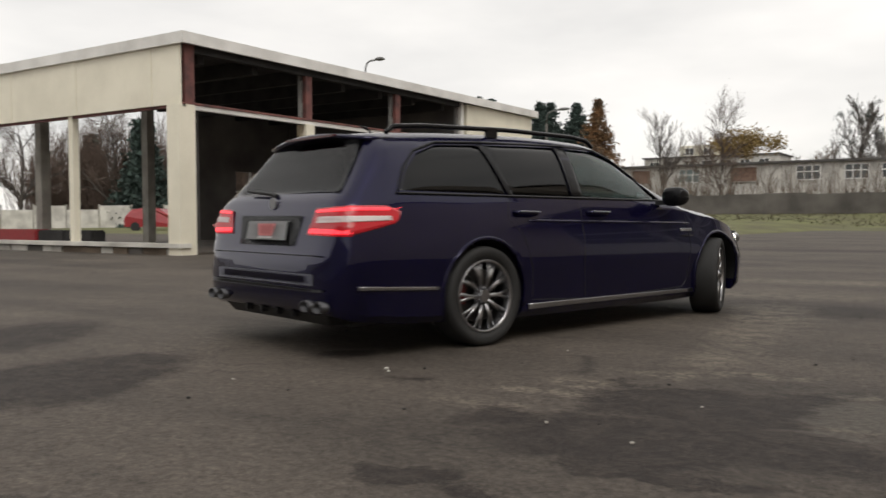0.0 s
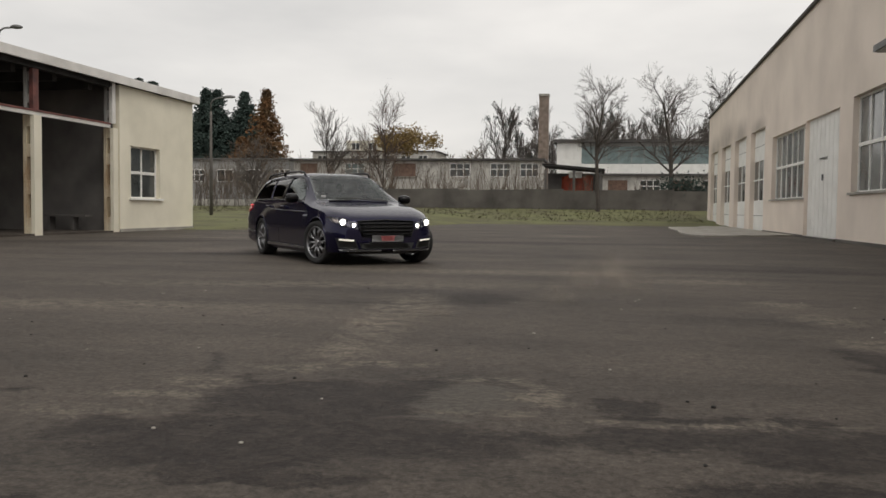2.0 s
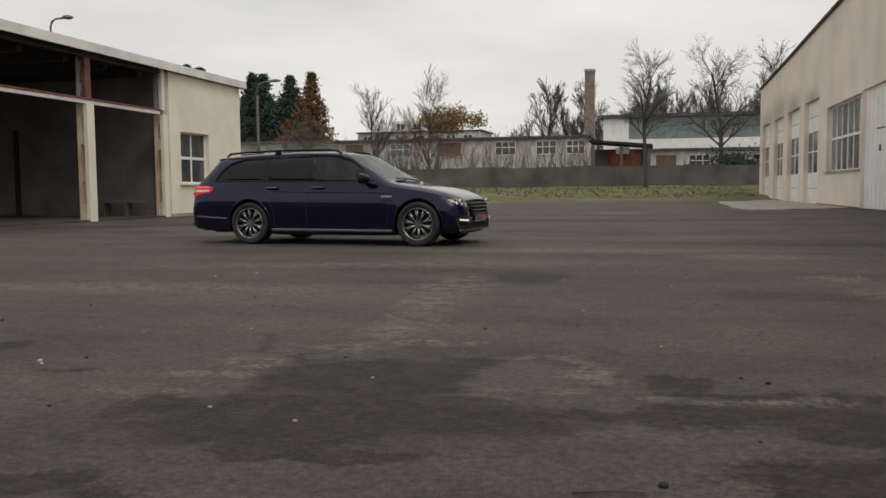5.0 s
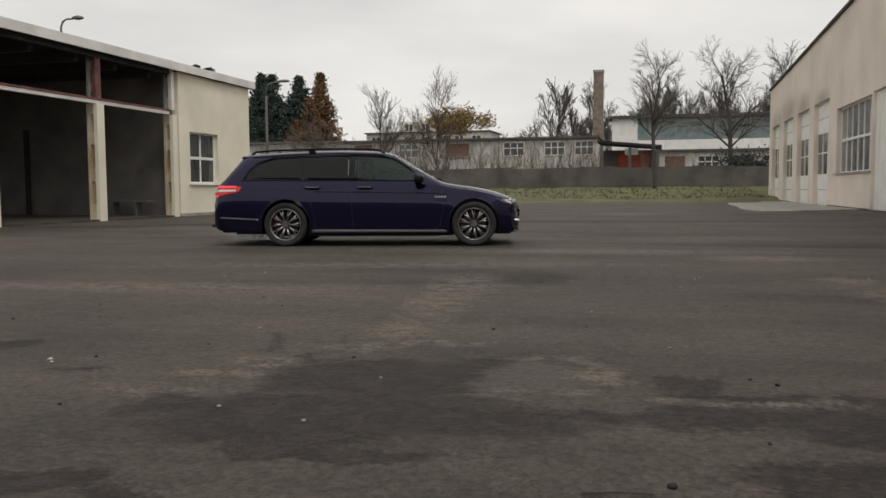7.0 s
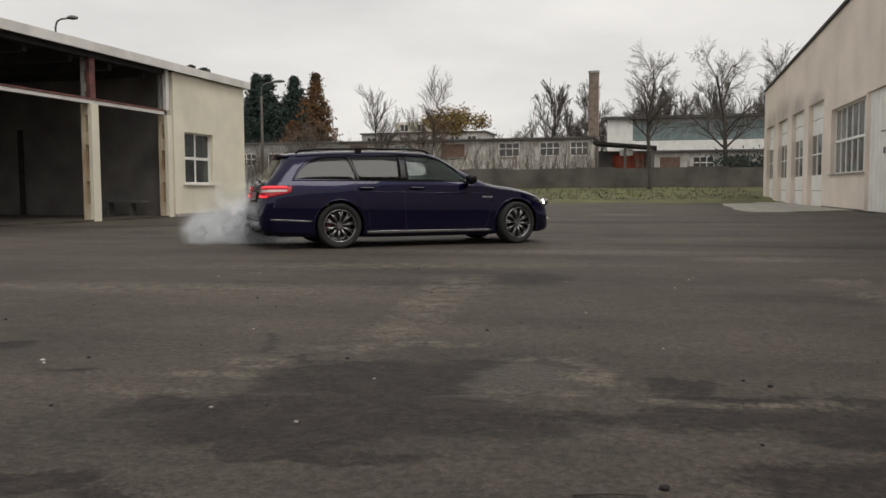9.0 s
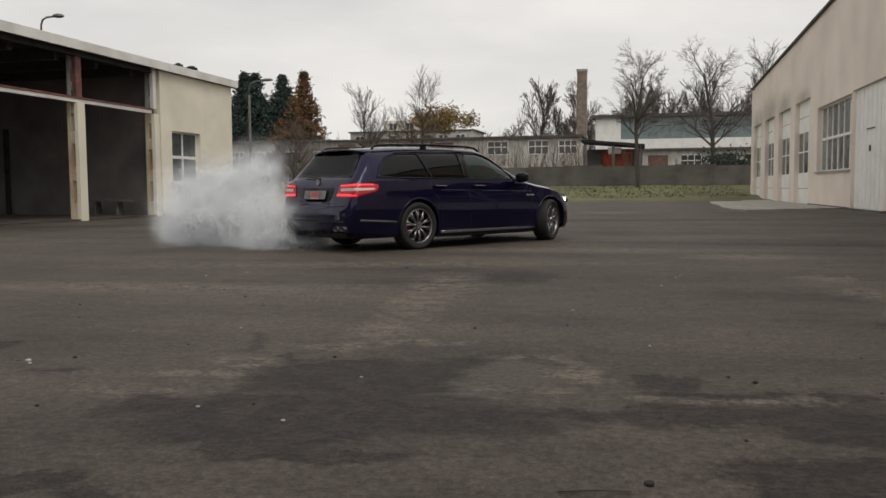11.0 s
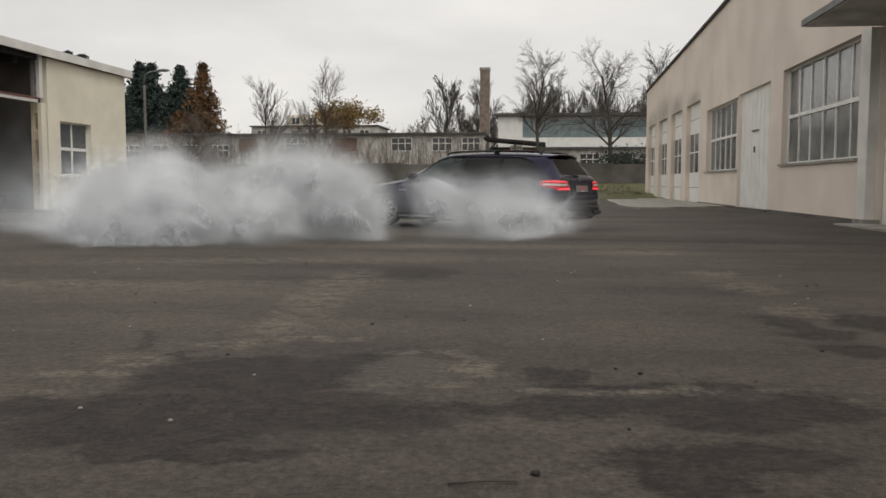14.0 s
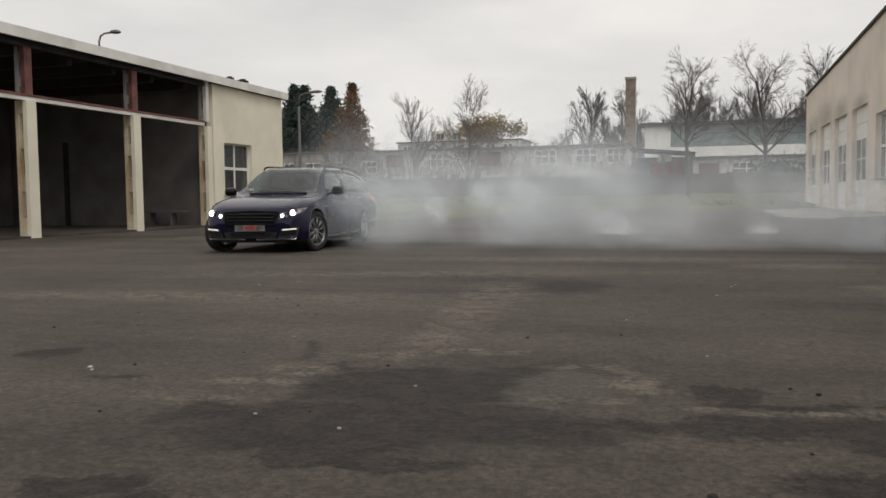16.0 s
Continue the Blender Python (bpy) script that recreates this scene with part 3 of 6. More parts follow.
def shed_column(y, wide=0.4, upper=STEEL_RED):
    """Laced steel column: two chords, batten plates between them; bare red above the beam."""
    c = empty("column", XS - 0.15, y, 0)
    tagged(c, "cream painted laced steel column with rust stains", "column", kind="structure")
    part("front_chord", boxes((0.03, 0.15, -wide / 2, wide / 2, -0.05, 3.36)), CREAM, c, "flaking cream paint")
    part("rear_chord", boxes((-0.2, -0.1, -wide / 2, wide / 2, -0.05, 3.36)), RUST, c)
    for z0, z1 in ((-0.05, 0.5), (1.15, 1.55), (2.2, 2.55), (3.05, 3.36)):
        part("batten", boxes((-0.1, 0.05, -wide / 2 + 0.02, wide / 2 - 0.02, z0, z1)), RUST, c)
    part("upper_chord", boxes((-0.02, 0.1, -wide / 2 + 0.04, wide / 2 - 0.04, 3.522, 4.86)), upper, c)
    part("upper_flange", boxes((-0.2, -0.1, -wide / 2 + 0.04, wide / 2 - 0.04, 3.522, 4.86)), GREY_WALL, c)
    for z0 in (3.7, 4.3):
        part("batten", boxes((-0.1, -0.02, -wide / 2 + 0.06, wide / 2 - 0.06, z0, z0 + 0.25)), GREY_WALL, c)


for yy, top in ((16.85, STEEL_RED), (20.92, STEEL_RED), (24.72, FASCIA)):
    shed_column(yy, 0.32 if yy < 24 else 0.26, top)
structure("column_corner", boxes((XS - 0.42, XS, 12.45, 12.92, -0.05, 3.46)), CREAM, "cream rendered corner column")
structure("column_corner_top", boxes((XS - 0.1, XS - 0.01, 12.65, 12.92, 3.462, 4.86)), STEEL_RED, "rusty red steel corner post")
structure("column_gable", boxes((-19.9, -19.72, 12.55, 12.73, 0.2, 3.46)), CREAM, "slim cream steel post")
for x, yy in ((XB, 14.4), (XB, 18.2), (-28.0, 14.2)):
    structure("column_rear", boxes((x - 0.15, x + 0.15, yy - 0.15, yy + 0.15, 0, 4.86)), CONCRETE, "grey concrete rear post")


def gable():
    g = empty("gable_cladding", -20, 12.56, 3.4)
    tagged(g, "cream sheet panels above the open gable", "cladding", kind="structure")
    x = XS - 0.02
    k = 0
    while x > XB - 0.9:
        w = 0.98
        off = 0.006 * ((k * 5) % 3)
        part("panel", boxes((x - w + 0.012 + 20, x + 20, -0.05 - off, 0.0 - off, 0.06, 1.41)), CREAM, g)
        x -= w
        k += 1
    part("rail", boxes((XB - 0.9 + 20, XS + 20, 0.0, 0.1, 0.0, 0.1)), STEEL_RED, g)


gable()
structure("shed_plinth", boxes((XB - 0.9, XS + 0.05, 12.4, 12.72, 0.17, 0.27)), PLASTER_STRIP, "pale concrete coping of the shed plinth")
plinth = empty("plinth_wall", -20, 12.45, 0)
tagged(plinth, "broken stone and concrete plinth below the gable", "plinth", kind="structure")
rnd = random.Random(8)
x = -25.0
while x < XS - 0.1:
    w = rnd.uniform(0.4, 1.1)
    d = rnd.uniform(0, 0.06)
    bm = boxes((x + 20, min(x + w, XS) + 20 - 0.02, d, 0.25, -0.02, rnd.uniform(0.14, 0.168)))
    bmesh.ops.bevel(bm, geom=bm.edges, offset=0.02, segments=1, affect="EDGES")
    part("stone", bm, rnd.choice((CONCRETE, DRY, FENCE_DARK, PLASTER_STRIP)), plinth)
    x += w

# office room at the end of the shed
RY0, RY1 = 24.95, 29.9
structure("wall_office_front", boxes((XS - 0.25, XS, RY0, 25.6, -0.05, 4.8), (XS - 0.25, XS, 27.48, RY1, -0.05, 4.8), (XS - 0.25, XS, 25.6, 27.48, -0.05, 1.12), (XS - 0.25, XS, 25.6, 27.48, 2.87, 4.8)), CREAM, "cream rendered office wall")
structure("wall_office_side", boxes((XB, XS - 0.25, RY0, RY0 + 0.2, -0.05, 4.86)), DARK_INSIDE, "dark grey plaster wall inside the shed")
structure("wall_office_rear", boxes((XB, XB + 0.2, RY0 + 0.2, RY1, -0.05, 4.86), (XB + 0.2, XS - 0.25, RY1 - 0.2, RY1, -0.05, 4.86)), CREAM, "cream rendered rear office walls")
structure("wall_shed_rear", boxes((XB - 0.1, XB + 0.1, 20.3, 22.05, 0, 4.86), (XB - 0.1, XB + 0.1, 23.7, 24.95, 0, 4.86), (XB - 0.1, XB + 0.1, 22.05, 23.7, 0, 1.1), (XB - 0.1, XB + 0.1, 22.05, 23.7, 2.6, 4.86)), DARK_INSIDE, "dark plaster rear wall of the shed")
structure("footing_office", boxes((XS - 0.02, XS + 0.035, RY0, RY1, -0.05, 0.1)), CONCRETE, "crumbling grey footing")
glazed_window("window_3", 25.6, 27.48, 1.12, 2.87, 2, (0.5,), XS - 0.2, "white four-pane office window with dark glass", WHITE_PAINT, PANE_DARK, False, 0.05)
structure("window_sill_office", boxes((XS - 0.05, XS + 0.09, 25.5, 27.58, 1.06, 1.12)), WHITE_PAINT, "white window sill")
structure("drain_pipe", boxes((-21.6, -21.45, RY0 - 0.1, RY0, 0.0, 3.0)), DARK_ROOF, "dark pipe on the shed wall")
structure("window_4", boxes((XB - 0.03, XB + 0.03, 22.84, 22.92, 1.1, 2.6), (XB - 0.03, XB + 0.03, 22.05, 23.7, 1.8, 1.87)), WHITE_PAINT, "white bars of an unglazed rear window")


def bench():
    b = empty("bench", -17.1, 24.5, 0.05)
    tagged(b, "dark wooden workbench against the shed wall", "bench")
    part("bench_top", boxes((-0.75, 0.75, -0.2, 0.2, 0.44, 0.5)), DARK_INSIDE, b)
    for x in (-0.65, 0.2):
        part("leg", boxes((x, x + 0.07, -0.15, 0.15, 0, 0.44)), DARK_INSIDE, b)


bench()


def block(name, x, y, z, sx, sy, sz, mat, label, cat):
    bm = boxes((-sx / 2, sx / 2, -sy / 2, sy / 2, 0, sz))
    bmesh.ops.bevel(bm, geom=bm.edges, offset=0.04, segments=2, affect="EDGES")
    o = part(name, bm, mat)
    o.location = (x, y, z)
    tagged(o, label, cat)
    return o


block("barrier_block", -24.0, 13.7, 0.05, 2.0, 0.45, 0.5, RED_CAR, "red plastic barrier block on the shed floor", "barrier")
for x in (-22.3, -21.0):
    block("barrier_block", x, 13.7, 0.05, 1.25, 0.45, 0.48, DARK_ROOF, "black rubber barrier block on the shed floor", "barrier")


# ---- unseen walls, added behind the camera to darken the car's reflections ----
structure("unseen_wall_south", boxes((-60, XR, -16.4, -16.0, -0.05, 6.5)), GREY_WALL, "unseen grey wall added behind the camera to darken reflections")
structure("unseen_wall_west", boxes((-60.3, -60, -16.4, 10, -0.05, 4.0)), GREY_WALL, "unseen grey wall added to close off the surroundings")


# ---- boundary wall ----
bw = empty("wall_boundary", 0, 71, 0)
tagged(bw, "dark weathered concrete slab boundary wall", "wall", kind="structure")
for k in range(22):
    x = -30.3 + k * 3.0
    part("slab", boxes((x + 0.08, x + 2.92, -0.06, 0.06, 0.3, 2.55 + 0.05 * (k % 3)),), FENCE_DARK, bw)
    part("post", boxes((x - 0.09, x + 0.09, -0.1, 0.1, 0.3, 2.7)), FENCE_DARK, bw)
lw = empty("wall_low", -40, 70, 0)
tagged(lw, "pale low concrete panel wall behind shrubs", "wall", kind="structure")
for k in range(8):
    part("slab", boxes((-8 + k * 2.3, -8 + k * 2.3 + 2.2, -0.06, 0.06, 0.2, 1.55)), PLASTER_STRIP, lw)


# ---- far buildings ----
def far_window(parent, x0, x1, z0, z1, y, style):
    w = part("window", boxes((x0, x1, y - 0.06, y - 0.03, z0, z1)), {"brick": BRICK_FILL, "green": TEAL}.get(style, PANE_DARK), parent)
    if style == "brick":
        part("sill", boxes((x0 - 0.1, x1 + 0.1, y - 0.16, y - 0.03, z0 - 0.1, z0)), CONCRETE, w)
        return
    n = 3 if style != "white" else 2
    for i in range(n + 1):
        xx = x0 + (x1 - x0) * i / n
        part("bar", boxes((xx - 0.05, xx + 0.05, y - 0.1, y - 0.061, z0, z1)), WHITE_PAINT, w)
    for zz in (z0, (z0 + z1) / 2 + (0.1 if style != "white" else 9), z1):
        if zz < z1 + 0.1:
            part("bar", boxes((x0, x1, y - 0.095, y - 0.062, zz - 0.05, zz + 0.05)), WHITE_PAINT, w)


def long_building():
    b = empty("factory_building", 0, 89, 0)
    tagged(b, "long stained grey factory building with a flat roof", "building")
    part("wall", boxes((-34.0, -6.3, 0, 12, 0, 6.1)), PLASTER_STRIP, b)
    part("wall", boxes((-78, -34.003, 0.3, 12, 0, 6.25)), GREY_WALL, b, "smooth grey wall")
    part("roof", boxes((-34.4, -6.0, -0.5, 12.3, 6.1, 6.32)), ROOF_FELT, b)
    part("roof", boxes((-78.3, -34.403, 0.0, 12.3, 6.25, 6.4)), GALV, b)
    for x0, x1, st in ((-28.0, -25.8, "green"), (-22.6, -20.0, "brick"), (-16.2, -14.0, "bars"), (-11.8, -9.7, "bars"), (-8.6, -6.7, "bars"), (-33.2, -31.2, "brick")):
        far_window(b, x0, x1, 4.4, 5.8, 0, st)
    for k in range(9):
        x0 = -36.4 - 3.45 * k
        far_window(b, x0, x0 + 1.9, 3.75, 5.1, 0.3, "white" if k % 3 else "bars")
    for x in (-30, -24.2, -18.3, -12.9):
        part("pilaster", boxes((x - 0.2, x + 0.2, -0.12, -0.002, 0, 6.1)), PLASTER_STRIP, b)


long_building()
bm = boxes((-0.56, 0.56, -0.56, 0.56, 0, 13.5))
for q in bm.verts:
    if q.co.z > 1:
        q.co.x, q.co.y = q.co.x * 0.93, q.co.y * 0.93
ch = empty("chimney")
BRICKWORK = material("chimney_brick", (0.24, 0.19, 0.155), 0.95, var=0.2, scale=2.0)
part("shaft", bm, BRICKWORK, ch)
part("cap", boxes((-0.58, 0.58, -0.58, 0.58, 13.5, 13.75)), CONCRETE, ch)
ch.location = (-6.55, 94, 0)
tagged(ch, "tall square brownish brick chimney", "chimney")


def white_hall():
    h = empty("white_hall", 0, 104, 0)
    tagged(h, "long pale hall with a greenish glazed band under its roof", "building")
    part("wall", boxes((-5.6, 34, 0, 16, 0, 6.6)), WHITE_PAINT, h)
    part("end_wall", boxes((-5.6, -2.6, -0.004, 15, 6.6, 9.2)), WHITE_PAINT, h)
    part("upper_wall", boxes((-2.6, 34, 0.2, 15, 8.75, 9.2)), GREY_WALL, h)
    for k in range(24):
        x0 = -2.58 + k * 1.5
        part("pane", boxes((x0, x0 + 1.44, 0.1, 0.15, 6.65, 8.7)), TEAL, h)
        part("mullion", boxes((x0 + 1.44, x0 + 1.5, 0.06, 0.2, 6.6, 8.75)), GREY_WALL, h)
    part("roof", boxes((-6.0, 34.5, -0.5, 16, 9.2, 9.55)), ROOF_FELT, h)
    part("annex", boxes((-1.5, 34, -6, -0.01, 0, 4.9)), PLASTER_STRIP, h)
    part("annex_roof", boxes((-2.0, 34.3, -6.5, -0.01, 4.9, 5.15)), ROOF_FELT, h)
    for k in range(8):
        x0 = 0.6 + k * 3.6
        far_window(h, x0, x0 + 2.2, 2.9, 4.4, -6, "bars" if k % 2 else "brick")


white_hall()


def lean_to():
    s = empty("lean_to", -2.7, 80, 0)
    tagged(s, "dark lean-to shelter with a sagging roof", "shelter")
    bm = boxes((-2.8, 2.9, -2.2, 3, 5.0, 5.22))
    for q in bm.verts:
        q.co.z -= 0.09 * (q.co.x + 2.8)
    part("roof", bm, DARK_ROOF, s)
    part("rear_wall", boxes((-2.6, 2.7, 2.8, 3.0, 0, 4.5)), DARK_INSIDE, s)
    for x in (-2.5, 0.1, 2.55):
        part("post", boxes((x - 0.12, x + 0.12, -2.0, -1.76, 0, 4.65)), DARK_INSIDE, s)


lean_to()
bm = bmesh.new()
vv = []
for i in range(13):
    vv.append([bm.verts.new((-3.75 + i * 0.24, 78.6 + 0.12 * math.sin(i * 1.7) + 0.1 * j, 2.0 + 0.42 * j + 0.1 * math.sin(i * 0.9 + j))) for j in range(6)])
for a, b in zip(vv, vv[1:]):
    for j in range(5):
        bm.faces.new((a[j], b[j], b[j + 1], a[j + 1]))
bmesh.ops.solidify(bm, geom=bm.faces[:], thickness=0.05)
tagged(part("tarpaulin", bm, ORANGE, None, "", True), "faded orange tarpaulin hung below the lean-to", "tarpaulin")
block("storage_tank", -2.5, 79.3, 3.9, 1.2, 0.8, 0.6, WHITE_PAINT, "white tank on top of stored goods", "tank")
block("stored_crates", -2.4, 80.3, 0.9, 2.6, 1.6, 3.0, DARK_INSIDE, "dark stacked crates under the lean-to", "crates")


def apartments():
    b = empty("apartment_building", -40, 140, 0)
    tagged(b, "pale stepped apartment building with window rows", "building")
    part("wall", boxes((-10, 12, 0, 10, 0, 10.6)), PLASTER_STRIP, b)
    part("wall", boxes((-4, 6, 0.5, 9, 10.603, 12.6)), CREAM, b)
    part("roof", boxes((-10.3, 12.3, -0.3, 10.3, 10.601, 10.8)), ROOF_FELT, b)
    for z in (6.2, 8.6):
        for k in range(7):
            x0 = -9 + k * 3
            far_window(b, x0, x0 + 1.6, z, z + 1.4, 0, "white")
    for k in range(3):
        far_window(b, -3 + k * 3, -1.6 + k * 3, 11.0, 12.2, 0.5, "white")


apartments()


# ---- lamps ----
def street_lamp(x, y, h, turn, label, reach=1.0):
    s = empty("street_lamp", x, y, 0)
    s.rotation_euler = (0, 0, radians(turn))
    tagged(s, label, "street lamp")
    bm = bmesh.new()
    bmesh.ops.create_cone(bm, cap_ends=True, segments=10, radius1=0.11, radius2=0.07, depth=h - 0.8)
    bmesh.ops.translate(bm, verts=bm.verts, vec=(0, 0, (h - 0.8) / 2))
    part("pole", bm, FENCE_DARK, s, "", True)
    bm = bmesh.new()
    tube(bm, [(0, 0, h - 0.8), (0, 0, h - 0.35), (0.12 * reach, 0, h - 0.12), (0.4 * reach, 0, h), (0.9 * reach, 0, h + 0.04)], 0.045, 8)
    part("arm", bm, GALV, s, "", True)
    bm = bmesh.new()
    bmesh.ops.create_uvsphere(bm, u_segments=12, v_segments=8, radius=0.5)
    for q in bm.verts:
        q.co = ((q.co.x * 0.85 + 1.2) * reach, q.co.y * 0.32, q.co.z * (0.22 if q.co.z > 0 else 0.16) + h + 0.06)
    part("lamp_head", bm, GALV, s, "grey oval lamp head", True)


def tube(bm, pts, r, seg=6, r1=None):
    """A tapering tube through points."""
    rings = []
    n = len(pts)
    for i, p in enumerate(pts):
        p = Vector(p)
        d = (Vector(pts[min(i + 1, n - 1)]) - Vector(pts[max(i - 1, 0)])).normalized()
        u = d.orthogonal().normalized()
        w = d.cross(u)
        rr = r if r1 is None else r + (r1 - r) * i / (n - 1)
        rings.append([bm.verts.new(p + rr * (math.cos(6.2832 * k / seg) * u + math.sin(6.2832 * k / seg) * w)) for k in range(seg)])
    for a, b in zip(rings, rings[1:]):
        for k in range(seg):
            bm.faces.new((a[k], a[(k + 1) % seg], b[(k + 1) % seg], b[k]))
    bm.faces.new(rings[0][::-1])
    bm.faces.new(rings[-1])


street_lamp(-23.7, 48.0, 7.5, 0, "concrete street lamp on the grass by the fence")
street_lamp(-26.0, 32.5, 8.55, 20, "grey street lamp behind the open shed", 0.62)


# ---- trees ----
def branch_mesh(rows, seg):
    """Joins many tapering straight pieces into one mesh: rows of start, end, radii."""
    verts, faces = [], []
    for p, q, r0, r1 in rows:
        d = (q - p)
        if d.length < 1e-4:
            continue
        d.normalize()
        u = d.orthogonal().normalized()
        w = d.cross(u)
        b = len(verts)
        for c, r in ((p, r0), (q, r1)):
            for k in range(seg):
                a = 6.2832 * k / seg
                verts.append(c + r * (math.cos(a) * u + math.sin(a) * w))
        for k in range(seg):
            faces.append((b + k, b + (k + 1) % seg, b + seg + (k + 1) % seg, b + seg + k))
    me = bpy.data.meshes.new("branches")
    me.from_pydata([tuple(v) for v in verts], [], faces)
    return me


def mesh_part(name, me, mat, parent, label=""):
    me.materials.append(mat)
    ob = new(name, me)
    ob.parent = parent
    if label:
        ob["label"] = label
    return ob


def bare_tree(x, y, z, h, spread, seed, label, twig=TWIG, fork=0.35, density=1.0, lean=0.0, upright=0.5, clumps=0, thick=1.0, fine=1.0):
    rnd = random.Random(seed)
    limbs, twigs, leaves = [], [], []

    def grow(p, d, length, r, level):
        n = 4 if level < 2 else 3
        for i in range(n):
            d = (d + Vector((rnd.gauss(0, 0.13), rnd.gauss(0, 0.13), rnd.gauss(0, 0.06) + 0.06 * upright))).normalized()
            q = p + d * length / n
            r1 = r * (0.86 if level < 3 else 0.75)
            (limbs if level < 3 else twigs).append((p, q, r, r1))
            p, r = q, r1
            if level < 4 and (i > 0 or level > 0):
                for _ in range(rnd.choice((1, 2, 2)) if level < 3 else max(1, int(rnd.uniform(1, 2.6) * density))):
                    a = rnd.uniform(0, 6.283)
                    side = d.orthogonal().normalized()
                    side = Matrix.Rotation(a, 3, d) @ side
                    nd = (d * (0.75 + 0.5 * upright) + side * rnd.uniform(0.5, 1.0) * spread).normalized()
                    grow(p, nd, length * rnd.uniform(0.42, 0.66), r * 0.55, level + 1)
        if level >= 3:
            leaves.append(p)

    base = Vector((0, 0, -0.1))
    top = Vector((lean, rnd.gauss(0, 0.1), h * fork))
    limbs.append((base, top, 0.018 * h * thick, 0.013 * h * thick))
    grow(top, Vector((lean / h, 0, 1)), h * (1 - fork) * 0.62, 0.0125 * h * thick, 0)
    for _ in range(6):
        a = rnd.uniform(0, 6.283)
        k = rnd.uniform(0.7, 1.0)
        grow(base.lerp(top, k), Vector((math.cos(a) * spread, math.sin(a) * spread, 0.9)).normalized(), h * (1 - fork) * rnd.uniform(0.35, 0.55), 0.008 * h * thick, 1)
    high = max(q.z for _, q, _, _ in limbs + twigs)
    k = h / high
    mx, my = sum(p.x for p in leaves) / len(leaves), sum(p.y for p in leaves) / len(leaves)
    mz = sum(p.z for p in leaves) / len(leaves)

    def straight(p):
        return Vector((p.x - (mx - lean) * p.z / mz, p.y - my * p.z / mz, p.z))

    for rows in (limbs, twigs):
        rows[:] = [(straight(p) * k, straight(q) * k, a, b) for p, q, a, b in rows]
    leaves[:] = [straight(p) * k for p in leaves]
    t = empty("tree", x, y, z)
    tagged(t, label, "tree")
    mesh_part("trunk", branch_mesh(limbs, 6), BARK, t)
    mesh_part("crown", branch_mesh([(p, q, max(a, 0.013 * fine), max(b, 0.009 * fine)) for p, q, a, b in twigs], 3), twig, t)
    if clumps:
        verts, faces = [], []
        for c in rnd.sample(leaves, min(clumps, len(leaves))):
            leaf_ball(verts, faces, c, rnd.uniform(0.35, 0.7), 70, 0.16, rnd)
        me = bpy.data.meshes.new("mistletoe")
        me.from_pydata(verts, [], faces)
        mesh_part("mistletoe", me, NEEDLES, t, "dark round mistletoe clumps")["kind"] = "stuff"
    return t, leaves


def leaf_ball(verts, faces, c, r, n, size, rnd, squash=1.0):
    for _ in range(n):
        v = Vector((rnd.gauss(0, 1), rnd.gauss(0, 1), rnd.gauss(0, 1) * squash))
        p = Vector(c) + v * r * 0.5
        a, b = Vector((rnd.gauss(0, 1), rnd.gauss(0, 1), rnd.gauss(0, 1))).normalized() * size, Vector((rnd.gauss(0, 1), rnd.gauss(0, 1), rnd.gauss(0, 1))).normalized() * size
        k = len(verts)
        verts.extend((tuple(p), tuple(p + a), tuple(p + b)))
        faces.append((k, k + 1, k + 2))


def leafy(t, leaves, mat, size, keep, seed, label):
    rnd = random.Random(seed)
    verts, faces = [], []
    for c in leaves:
        if rnd.random() < keep:
            leaf_ball(verts, faces, c, 0.5, 5, size, rnd)
    me = bpy.data.meshes.new("leaves")
    me.from_pydata(verts, [], faces)
    mesh_part("leaves", me, mat, t, label)


def conifer(x, y, h, r, seed, label, mat, gaps=0.0):
    rnd = random.Random(seed)
    t = empty("conifer", x, y, 0)
    tagged(t, label, "conifer")
    mesh_part("trunk", branch_mesh([(Vector((0, 0, 0)), Vector((0, 0, h * 0.97)), 0.02 * h, 0.02)], 7), BARK, t)
    verts, faces = [], []
    z = h * 0.1
    while z < h * 0.985:
        k = (h - z) / h
        for _ in range(12):
            if rnd.random() < gaps:
                continue
            a = rnd.uniform(0, 6.283)
            ln = 1.25 * r * k * rnd.uniform(0.55, 1.15) + 0.08
            steps = max(3, int(ln * 3.2))
            for s in range(steps):
                f = ((s + rnd.random()) / steps) ** 0.6
                c = Vector((math.cos(a) * ln * f, math.sin(a) * ln * f, z - 0.32 * ln * f * f + rnd.uniform(-0.1, 0.1)))
                leaf_ball(verts, faces, c, 0.5, 7, 0.36, rnd, 0.5)
        z += 0.30 + 0.022 * h * k
    me = bpy.data.meshes.new("crown")
    me.from_pydata(verts, [], faces)
    mesh_part("crown", me, mat, t)


t, lv = bare_tree(-20.3, 76, 0.0, 12.4, 0.6, 12, "slender bare tree with a few last reddish leaves", TWIG_RED, 0.36, 0.9, upright=0.8, thick=0.5, fine=1.0)
leafy(t, lv, TWIG_RED, 0.06, 0.35, 5, "last reddish leaves")
bare_tree(-26.2, 79, 0.0, 11.4, 0.5, 15, "thin bare tree behind the boundary wall", TWIG, 0.4, 0.9, upright=0.8, thick=0.6)
bare_tree(-0.3, 68, 0.7, 11.7, 0.75, 21, "tall bare tree on the grass bank", TWIG, 0.48, 1.15, upright=0.45, thick=0.85, fine=0.8)
bare_tree(5.75, 73, 0.0, 13.3, 0.95, 33, "spreading bare tree with dark limbs", TWIG, 0.45, 1.15, upright=0.25, thick=0.9, fine=0.8)
